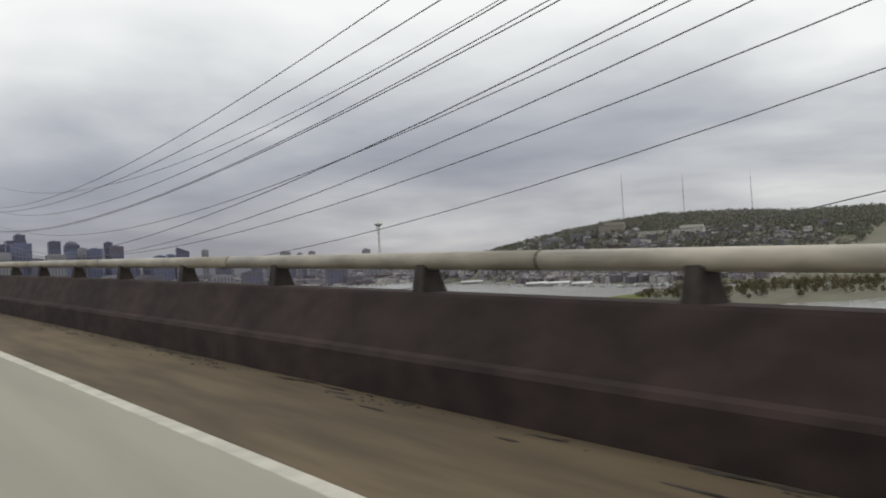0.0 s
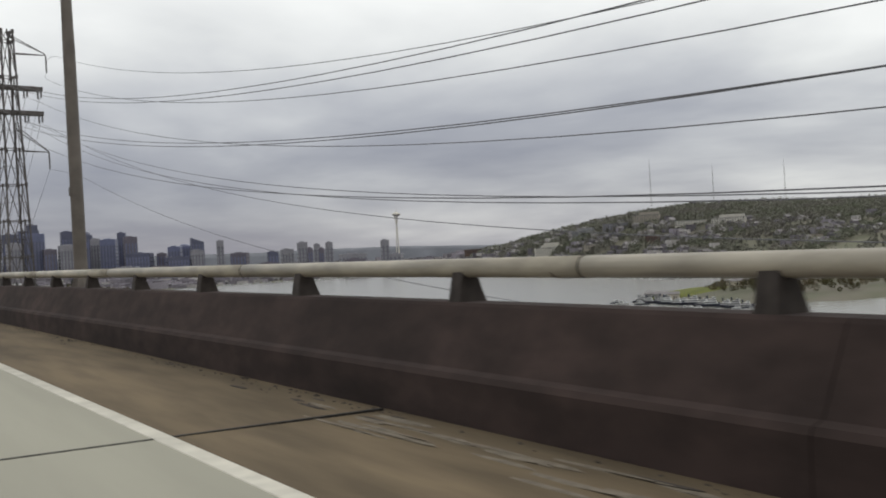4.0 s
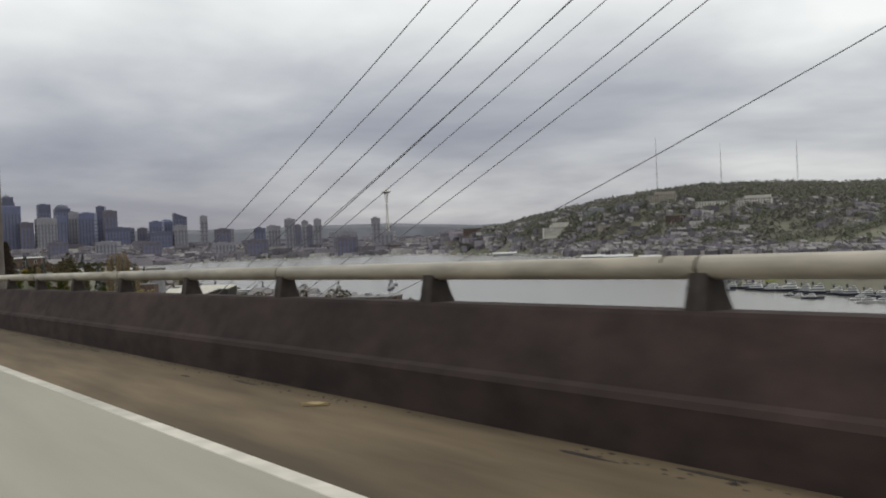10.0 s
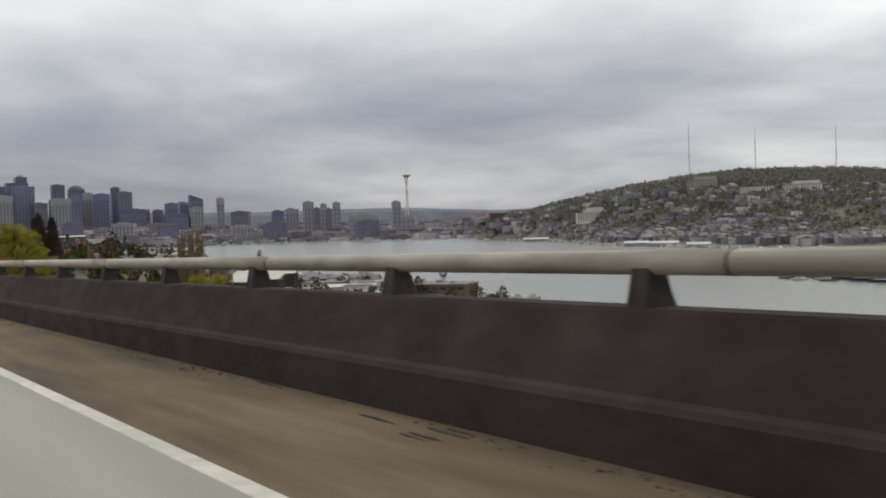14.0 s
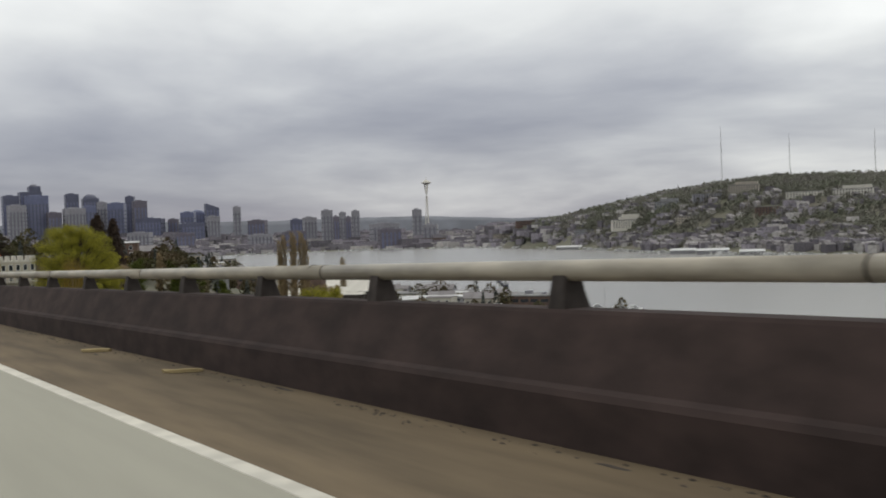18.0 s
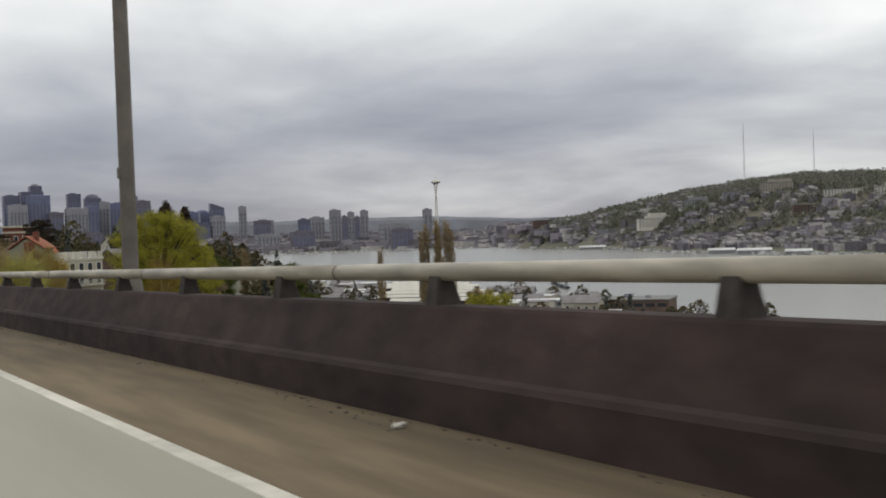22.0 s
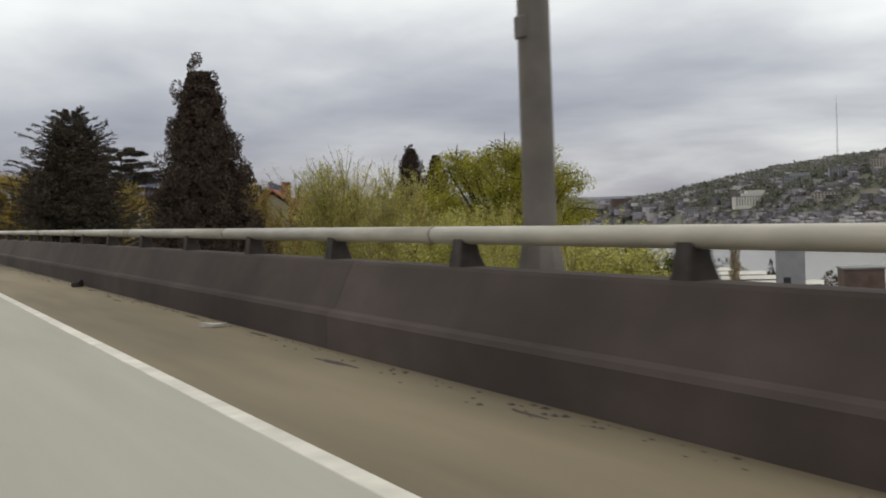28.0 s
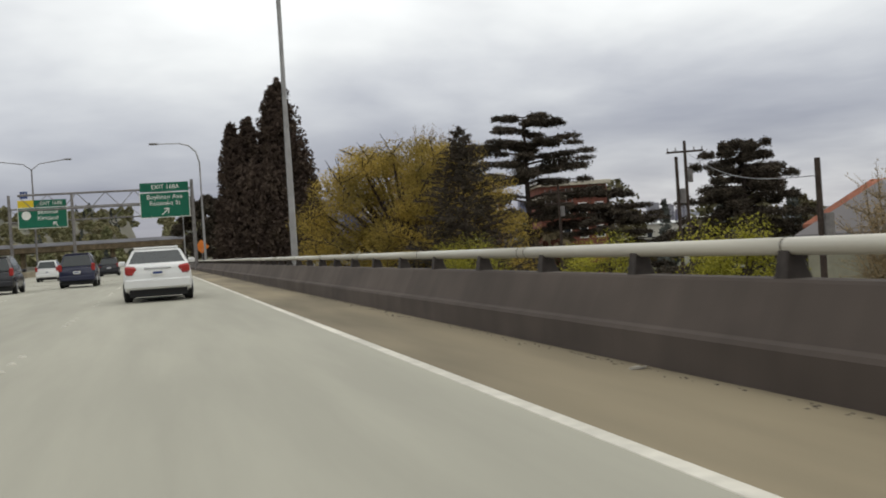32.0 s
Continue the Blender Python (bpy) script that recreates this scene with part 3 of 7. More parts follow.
far_woods("hill_woods", 17000, M_HAZYLEAF, "dull green and olive spring woods on the hillside, paled for haze", "round", hill_spot, 11, False, 30, 1.75)
far_woods("crest_trees", 520, M_HAZYDARK, "dark round trees along the hill's crest", "round", crest_spot, 19, False, 46, 1.3)
far_woods("hill_conifers", 170, M_HAZYDARK, "dark conifers along the hill's crest", "cone", crest_spot, 12, False, 50, 1.1)
far_woods("city_trees", 1500, M_HAZYDARK, "dark street trees among city blocks", "round", city_spot, 13, False, 26, 1.7)
far_woods("near_slope_trees", 620, M_SLOPELEAF, "mixed brown and green trees on the slope above the lake", "round", shore_spot, 14, False, 230, 0.7)
far_woods("near_slope_conifers", 170, M_HAZYDARK, "dark conifers on the slope above the lake", "cone", shore_spot, 15, False, 230, 0.6)
far_woods("slope_crest_trees", 190, M_SLOPELEAF, "brown and green trees crowding the upper slope", "round", slope_spot, 20, False, 320, 0.75)
far_woods("slope_crest_conifers", 45, M_HAZYDARK, "dark pointed conifers on the upper slope", "cone", slope_spot, 21, False, 260, 0.6)
far_woods("point_trees", 420, M_SLOPELEAF, "small green and brown trees on the point in the lake", "round", point_spot, 16, False, 110, 0.6)
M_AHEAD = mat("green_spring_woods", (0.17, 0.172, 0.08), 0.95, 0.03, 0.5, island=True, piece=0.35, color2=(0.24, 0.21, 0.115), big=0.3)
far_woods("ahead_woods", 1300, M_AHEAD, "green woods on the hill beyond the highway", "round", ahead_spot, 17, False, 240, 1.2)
far_woods("ahead_conifers", 170, M_HAZYDARK, "dark conifers on the hill beyond the highway", "cone", ahead_spot, 18, False, 130, 0.8)


# window bands paled so that painted haze lowers their contrast
M_BANDGLASS = mat("hazed_band_glass", (0.215, 0.215, 0.25), 0.25, 0.05, 0.3, spec=0.5)


def tower_block(x, y, w, top, wall, label, shape="", d=None):
    """A city tower with its storeys, window bays and the top that it has."""
    base = max(-48.0, ground_height(x, y) - 3)
    h = top - base
    d = d or w * 0.8
    t = thing("skyscraper" if h > 110 else "office_block", (x, y, base), label, "building", rz=-math.degrees(math.atan2(x, y)) + (9 if int(x) % 3 else -14))
    cut = h * (0.87 if shape == "stepped" else 0.9 if shape == "domed" else 1.0)
    bm = bmesh.new()
    box(bm, -w / 2, w / 2, -d / 2, d / 2, 0, cut, 0.8)
    if shape == "slanted":
        for v in bm.verts:
            if v.co.z > h * 0.5 and v.co.x > 0:
                v.co.z -= h * 0.13
    part("body", bm, wall, t)
    if shape == "stepped":
        bm = bmesh.new()
        box(bm, -w * 0.06, w * 0.46, -d * 0.4, d * 0.4, cut, h * 0.97, 0.8)
        part("upper_storeys", bm, wall, t)
        bm = bmesh.new()
        box(bm, w * 0.05, w * 0.3, -d * 0.2, d * 0.2, h * 0.97, h, 0.5)
        beam(bm, (w * 0.17, 0, h), (w * 0.17, 0, h + 12), 0.9, 6, 0.3)
        part("crown", bm, M_PALE, t)
    elif shape == "domed":
        bm = bmesh.new()
        bmesh.ops.create_uvsphere(bm, u_segments=14, v_segments=8, radius=1.0, matrix=Matrix.Translation((0, 0, cut)) @ Matrix.Diagonal((w * 0.47, d * 0.45, h - cut, 1)))
        part("rounded_top", bm, wall, t, smooth=True)
    elif shape != "slanted":
        bm = bmesh.new()
        box(bm, -w * 0.28, w * 0.16, -d * 0.25, d * 0.25, h, h + 3.5, 0.3)
        part("plant_room", bm, wall, t)
    n = max(2, int(h / 16))
    bm = bmesh.new()
    box(bm, -w / 2 - 0.25, w / 2 + 0.25, -d / 2 - 0.25, d / 2 + 0.25, 0, 2.2)
    row = part("floor_band", bm, M_BANDGLASS, t)
    row.location.z = h * 0.42 / n
    for i in range(1, n):
        ob = new("floor_band", row.data)
        ob.parent, ob.location.z = t, h * 0.82 * (i + 0.5) / n
    k = max(2, int(w / 11))
    bm = bmesh.new()
    box(bm, -w * 0.2 / k, w * 0.2 / k, -d / 2 - 0.5, d / 2 + 0.5, 0, h * 0.82, 0.2)
    bay = part("window_bay", bm, M_BANDGLASS if wall in (M_PALE, M_BEIGE) else M_GLASSDARK if wall is M_GLASSBLUE else M_GLASSBLUE, t)
    for i in range(k):
        ob = bay if i == 0 else new("window_bay", bay.data)
        ob.parent, ob.location.x = t, -w / 2 + w * (i + 0.5) / k
    return t


BLUE, DARK, PALE_, BEIGE = (M_GLASSBLUE, "haze-tinted blue-grey glass city tower"), (M_GLASSDARK, "dark glass office tower downtown"), (M_PALE, "pale concrete office block downtown"), (M_BEIGE, "beige apartment tower downtown")
MAUVE = (mat("mauve_brown_wall", (0.165, 0.15, 0.18), 0.6, 0.1, 0.2), "mauve-brown office tower downtown")
DOWNTOWN = (
    (643, 4623, 56, 188, DARK), (640, 4471, 60, 147, PALE_), (719, 4661, 78, 231, DARK), (716, 4509, 74, 182, BLUE), (764, 4450, 48, 118, MAUVE), (865, 4634, 48, 192, DARK), (832, 4436, 72, 131, PALE_),
    (931, 4620, 58, 192, DARK), (884, 4425, 40, 138, BLUE), (951, 4513, 34, 155, PALE_), (990, 4452, 60, 148, BLUE), (1062, 4537, 33, 176, DARK), (1069, 4432, 50, 154, MAUVE), (1065, 4277, 92, 84, DARK),
)
MIDTOWN = (
    (1158, 4303, 36, 80, MAUVE), (1179, 4192, 48, 101, BLUE), (1243, 4277, 45, 113, BLUE), (1259, 4166, 48, 131, DARK), (1130, 3998, 78, 58, DARK), (1198, 3976, 45, 79, PALE_), (1310, 4043, 25, 113, PALE_),
    (1377, 4018, 62, 62, MAUVE), (1349, 3599, 35, 55, DARK), (1468, 3765, 44, 63, PALE_), (1481, 3650, 34, 83, PALE_), (1466, 3547, 18, 60, MAUVE),
)
UPTOWN = (
    (1528, 3629, 21, 74, PALE_), (1503, 3530, 17, 57, MAUVE), (1567, 3610, 24, 78, PALE_), (1675, 3384, 27, 72, PALE_), (1513, 3301, 82, 30, PALE_), (1433, 3117, 60, 12, MAUVE), (1638, 3233, 42, 22, PALE_),
    (1205, 3549, 68, 10, PALE_), (1264, 3417, 66, 16, MAUVE), (1010, 3700, 60, 22, MAUVE), (900, 3800, 70, 30, PALE_), (760, 3900, 60, 36, MAUVE),
)
SHAPES = {(719, 4661): "stepped", (931, 4620): "domed", (1259, 4166): "slanted", (1243, 4277): "domed"}
ENDING = {"stepped": " with a stepped crown", "domed": " with a rounded top", "slanted": " with a slanted top", "": " beyond the lake"}
for x, y, w, top, (wall, kind_) in DOWNTOWN + MIDTOWN + UPTOWN:
    shape = SHAPES.get((x, y), "")
    tower_block(x, y, w, top, wall, kind_ + ENDING[shape], shape)


def far_ridge():
    """The low wooded ridge that closes the view behind the city."""
    v, f, n = [], [], 90
    for i in range(n + 1):
        a = -2 + 44 * i / n
        top = float(np.interp(a, (-2, 8, 16, 22, 27, 30, 34.5, 42), (90, 88, 82, 70, 72, 69, 47, 40))) + 3 * noise.noise(Vector((a * 0.9, 1, 0))) + 1.6 * noise.noise(Vector((a * 4, 2, 0)))
        for r, z in ((4560, -50), (4640, top * 0.7), (4720, top), (4800, -50)):
            v.append((*polar(a, r), z))
    for i in range(n):
        for k in range(3):
            f.append((4 * i + k, 4 * i + k + 1, 4 * i + k + 5, 4 * i + k + 4))
    tagged(mesh_part("backdrop", v, f, M_RIDGE, smooth=True), "low wooded ridge behind the city, tinted blue-grey for haze", "ridge", kind="structure")


far_ridge()


def observation_tower():
    x, y = 1855, 3632
    gz = ground_height(x, y)
    t = thing("observation_tower", (x, y, gz), "slim white observation tower with a saucer top", "tower")
    top = 190 - gz
    for k in range(3):
        a = radians(120 * k + 20)
        pts, rad = [], []
        for i in range(13):
            u = i / 12
            off = 8.5 * (1 - u) ** 2.2 + 2.0 + 4.5 * max(0, u - 0.82) / 0.18
            pts.append((off * math.cos(a), off * math.sin(a), u * (top - 24)))
            rad.append(2.3 - 0.9 * math.sin(u * 3.1))
        part("leg", tube(bmesh.new(), pts, 2, 8, rad), M_WHITEWALL, t)
    bm = bmesh.new()
    bmesh.ops.create_cone(bm, cap_ends=True, segments=24, radius1=6, radius2=17, depth=6, matrix=Matrix.Translation((0, 0, top - 24)))
    part("saucer_underside", bm, M_PALE, t)
    bm = bmesh.new()
    bmesh.ops.create_cone(bm, cap_ends=True, segments=24, radius1=17, radius2=16.4, depth=3, matrix=Matrix.Translation((0, 0, top - 19.5)))
    part("saucer_rim", bm, M_WHITEWALL, t)
    bm = bmesh.new()
    bmesh.ops.create_cone(bm, cap_ends=True, segments=24, radius1=14, radius2=5, depth=7, matrix=Matrix.Translation((0, 0, top - 14.5)))
    part("saucer_roof", bm, M_WHITEWALL, t)
    part("spire", beam(bmesh.new(), (0, 0, top - 12), (0, 0, top + 3), 1.2, 8, 0.3), M_WHITEWALL, t)
    bm = bmesh.new()
    bmesh.ops.create_cone(bm, cap_ends=True, segments=24, radius1=15, radius2=13, depth=5, matrix=Matrix.Translation((0, 0, (top - 24) * 0.18)))
    part("low_deck", bm, M_WHITEWALL, t)


observation_tower()


def radio_mast(x, y, top):
    gz = ground_height(x, y)
    t = thing("radio_mast", (x, y, gz), "thin grey lattice radio mast on the hill", "mast", "radio masts on the hill")
    h = top - gz
    bm = bmesh.new()
    for k in range(3):
        a = radians(120 * k)
        beam(bm, (2.4 * math.cos(a), 2.4 * math.sin(a), 0), (0.8 * math.cos(a), 0.8 * math.sin(a), h * 0.8), 0.18)
    for i in range(16):
        for k in range(3):
            r0, r1 = 2.4 - 1.6 * i / 16, 2.4 - 1.6 * (i + 1) / 16
            a, b = radians(120 * k), radians(120 * (k + 1))
            beam(bm, (r0 * math.cos(a), r0 * math.sin(a), h * 0.8 * i / 16), (r1 * math.cos(b), r1 * math.sin(b), h * 0.8 * (i + 1) / 16), 0.10)
    part("lattice", bm, M_STEEL, t)
    part("antenna", beam(bmesh.new(), (0, 0, h * 0.8), (0, 0, h), 0.55, 6, 0.2), M_STEEL, t)


radio_mast(1938, 2307, 233)
radio_mast(2083, 2222, 212)
radio_mast(2097, 1986, 199)


def window_grid(t, w, d, h, floors, bays, wide, lo=0.3, hi=0.8):
    """Separate alike windows on the front of a block."""
    bm = bmesh.new()
    box(bm, -wide / 2, wide / 2, -d / 2 - 0.08, -d / 2 + 0.1, h * lo / floors, h * hi / floors)
    first_one = part("window", bm, M_WINDOW, t)
    for i in range(floors):
        for j in range(bays):
            ob = first_one if i == j == 0 else new("window", first_one.data)
            ob.parent = t
            ob.location = (-w / 2 + w * (j + 0.5) / bays, 0, h * i / floors)


def apartments(a, r, w, d, h, wall, label, turn=0.0, terraces=0, name="apartment_building", lift=0.0):
    x, y = polar(a, r)
    z = ground_height(x, y) + lift
    t = thing(name, (x, y, z), label, "building", rz=-a + turn)
    floors = max(2, int(h / 3.1))
    bm = bmesh.new()
    box(bm, -w / 2, w / 2, -d / 2, d / 2, -6, h, 0.15)
    part("wall", bm, wall, t)
    bm = bmesh.new()
    box(bm, -w / 2 - 0.4, w / 2 + 0.4, -d / 2 - 0.4, d / 2 + 0.4, h, h + 0.8, 0.1)
    part("roof", bm, M_FLATROOF, t)
    for k in range(terraces):
        bm = bmesh.new()
        f = 0.36 - 0.1 * k
        box(bm, -w * f + w * 0.1, w * f + w * 0.1, -d * 0.3, d * 0.45, h + 0.8 + 5 * k, h + 5.8 + 5 * k, 0.1)
        part("terrace_storey", bm, wall, t)
    bays = max(3, int(w / 4.5))
    window_grid(t, w, d, h, floors, bays, 2.2)
    return t


M_GREYWALL = mat("grey_clad_wall", (0.30, 0.30, 0.31), 0.8, 0.3, 0.2)
for spec in ((41.4, 2080, 62, 25, 16, M_WHITEWALL, "white terraced apartment building on the hillside", 12, 2), (43.5, 2080, 46, 20, 13, M_GREYWALL, "grey hillside apartment building with window rows", -8, 1),
             (45.6, 2020, 52, 20, 14, M_PALE, "pale hillside apartment block among trees", 6, 0), (47.5, 2000, 54, 20, 18, M_BEIGE, "beige hillside apartment block with a set-back top", -6, 1),
             (50.6, 1850, 58, 18, 10, M_WHITEWALL, "long white office building low on the hill", 4, 0), (53.0, 1800, 60, 18, 14, M_WHITEWALL, "long white building among hillside trees", -4, 1),
             (36.2, 2650, 95, 40, 12, M_BROWNWALL, "brown lakeside warehouse building", 5, 0), (34.6, 2820, 70, 35, 13, M_BEIGE, "beige lakeside office building", 0, 0),
             (39.0, 2250, 40, 20, 12, M_GREYWALL, "grey lakeside building under the hill", 0, 0), (44.6, 1900, 40, 16, 10, M_BEIGE, "beige low apartment building near the shore", 0, 0),
             (48.9, 1780, 44, 16, 11, M_BROWNWALL, "brown low apartment building near the shore", 8, 0), (46.4, 2400, 34, 16, 9, M_WHITEWALL, "white house row high on the hill", 0, 0),
             (43.2, 2560, 40, 16, 12, M_BEIGE, "large beige house near the hill's crest", 0, 0), (30.5, 3150, 80, 40, 16, M_BROWNWALL, "broad brown office building by the far shore", 0, 0),
             (27.0, 3200, 90, 40, 12, M_PALE, "wide pale building by the far shore", 0, 0), (23.5, 3250, 70, 40, 15, M_GREYWALL, "grey building by the far shore", 5, 0)):
    apartments(*spec)


def boat_shed(a, r, w, d, h, label):
    x, y = polar(a, r)
    t = thing("boat_shed", (x, y, WATER), label, "shed", "boat sheds on the far shore", rz=-a)
    bm = bmesh.new()
    box(bm, -w / 2, w / 2, -d / 2, d / 2, 0.2, h, 0.1)
    part("wall", bm, M_GREYWALL, t)
    v = [(-w / 2 - 1, -d / 2 - 1, h), (w / 2 + 1, -d / 2 - 1, h), (w / 2 + 1, d / 2 + 1, h), (-w / 2 - 1, d / 2 + 1, h), (-w / 2 - 1, 0, h + 3), (w / 2 + 1, 0, h + 3)]
    mesh_part("roof", v, [(0, 1, 5, 4), (2, 3, 4, 5), (0, 4, 3), (1, 2, 5), (0, 3, 2, 1)], M_METALROOF, t)


boat_shed(46.2, 1540, 44, 20, 5, "long shed with a white metal roof on the lake shore")
boat_shed(44.6, 1590, 36, 20, 5, "long shed with a white metal roof on the lake shore")
boat_shed(48.3, 1470, 32, 16, 4, "low shed with a pale roof on the lake shore")
boat_shed(38.2, 2130, 50, 20, 5, "low shed with a pale roof on the lake shore")


def shore_craft():
    # rows of moored boats along the far shore, too small to tell apart
    v, f = [], []
    for i in range(420):
        a = rng.uniform(20, 56)
        r = float(np.interp(a, FAR_A, FAR_R)) - rng.uniform(2, 45)
        x, y = polar(a, r)
        w = rng.uniform(6, 16)
        add_box(v, f, x, y, WATER - 0.2, w, rng.uniform(3, 5), rng.uniform(1.4, 3), rng.uniform(0, 3))
        if rng.random() < 0.5:
            add_box(v, f, x, y, WATER + 1.5, w * 0.45, 2.5, rng.uniform(1.5, 3.0), rng.uniform(0, 3))
    tagged(mesh_part("moored_craft", v, f, mat("boat_paint", (0.55, 0.55, 0.54), 0.5, 0.3, 0.3, island=True, piece=0.5)), "many small white boats moored along the far shore", "boats", kind="stuff")


shore_craft()


# ---- power line ----
PYLON = (16.25, 201.6)


def pylon():
    x, y = PYLON
    gz = -47.0
    t = thing("transmission_tower", (x, y, gz), "tall weathered steel lattice power tower beside the bridge", "pylon", rz=14)
    top = 76.0

    def half(z):
        return 1.28 + max(0.0, (50 - z)) * 0.026 if z < 50 else max(0.35, 1.28 - (z - 50) * 0.026)

    levels = [z for z in np.arange(0, top, 3.75)] + [top]
    legs = ((1, 1), (1, -1), (-1, -1), (-1, 1))
    for sx, sy in legs:
        part("leg", tube(bmesh.new(), [(sx * half(a), sy * half(a), a) for a in levels], 0.105, 4), M_TOWER, t)
    for a, b in zip(levels, levels[1:]):
        bm = bmesh.new()
        m = (a + b) / 2
        for i in range(4):
            p, q = legs[i], legs[(i + 1) % 4]
            A, B = Vector((p[0] * half(a), p[1] * half(a), a)), Vector((q[0] * half(a), q[1] * half(a), a))
            C, D = Vector((p[0] * half(b), p[1] * half(b), b)), Vector((q[0] * half(b), q[1] * half(b), b))
            beam(bm, A, B, 0.055)
            mid = (C + D) / 2
            beam(bm, A, mid, 0.05)
            beam(bm, B, mid, 0.05)
            beam(bm, (A + mid) / 2, (A + C) / 2, 0.035)
            beam(bm, (B + mid) / 2, (B + D) / 2, 0.035)
            if a > 30:
                box(bm, -0.11, 0.11, -0.03, 0.03, -0.18, 0.18, 0, Matrix.Translation(mid) @ pose(0, 0, 0, 0, 0, 90 * (i % 2)))
        part("bracing", bm, M_TOWER, t)
    plate = part("gusset_plate", box(bmesh.new(), -0.125, 0.125, -0.125, 0.125, -0.22, 0.22, 0.02), M_TOWER, t)
    for i, (sx, sy) in enumerate(legs):
        for k, z in enumerate(levels[9:]):
            ob = plate if i == k == 0 else new("gusset_plate", plate.data)
            ob.parent, ob.location = t, (sx * half(z), sy * half(z), z)
    for z in (70.2, 67.6):
        bm = bmesh.new()
        for o in (-0.35, 0.35):
            box(bm, -4.0, 3.6, o - 0.09, o + 0.09, -0.22, 0.22, 0.02, Matrix.Translation((0, 0, z)))
        for i in range(9):
            beam(bm, (-4 + i * 0.95, -0.35, z - 0.15), (-3.05 + i * 0.95 if i < 8 else 3.6, 0.35, z - 0.15), 0.05)
        part("crossarm", bm, M_TOWER, t)
        for u in (-3.8, -2.0, 1.9, 3.4):
            for o in (-0.4, 0.4):
                part("insulator", tube(bmesh.new(), [(u, o, z - 0.25 - k * 0.07) for k in range(11)], 0.1, 10, [0.05 if k % 2 else 0.13 for k in range(11)]), M_TOWER, t)
    bm = bmesh.new()
    z = 63.6
    for o in (-0.5, 0.5):
        beam(bm, (1.0, o, z), (4.1, 0, z - 0.05), 0.06)
        beam(bm, (1.0, o, z + 2.2), (4.1, 0, z), 0.05)
    part("bracket_arm", bm, M_TOWER, t)
    bm = bmesh.new()
    tube(bm, [(4.1, 0, z - 0.1 - k * 0.07) for k in range(26)], 0.1, 10, [0.05 if k % 2 else 0.11 for k in range(26)])
    part("bracket_insulator", bm, M_TOWER, t)
    bm = bmesh.new()
    for o in (-0.35, 0.35):
        beam(bm, (0.6, o, 73.8), (4.3, 0, 73.9), 0.06)
        beam(bm, (0.5, o, 75.6), (4.3, 0, 74.0), 0.05)
    part("bracket_arm", bm, M_TOWER, t)
    bm = bmesh.new()
    tube(bm, [(4.3, 0, 73.8 - k * 0.07) for k in range(26)], 0.1, 10, [0.05 if k % 2 else 0.11 for k in range(26)])
    part("bracket_insulator", bm, M_TOWER, t)
    part("ladder", beam(beam(bmesh.new(), (0.5, -1.0, 40), (0.35, -0.5, 70), 0.03), (0.8, -1.0, 40), (0.65, -0.5, 70), 0.03), M_TOWER, t)


pylon()


# north of the tower: sideways place at the tower, drift, height, fall and curve of each line
LINES = ((14.63, -0.0029, 24.67, -0.2570, 0.00094), (18.75, 0.0102, 27.60, -0.2864, 0.00107), (14.66, -0.0048, 24.20, -0.2497, 0.00088), (18.59, -0.0256, 24.89, -0.2616, 0.00090),
         (12.57, 0.0261, 21.45, -0.2488, 0.00097), (14.46, 0.0032, 21.39, -0.2393, 0.00088), (17.36, 0.0076, 22.89, -0.2722, 0.00102), (15.15, -0.0002, 19.78, -0.2533, 0.00097),
         (18.39, -0.0075, 19.43, -0.2517, 0.00097), (18.17, 0.0044, 20.07, -0.2568, 0.00097), (20.10, 0.0124, 19.29, -0.2687, 0.00104), (20.97, 0.0210, 15.47, -0.2583, 0.00102))


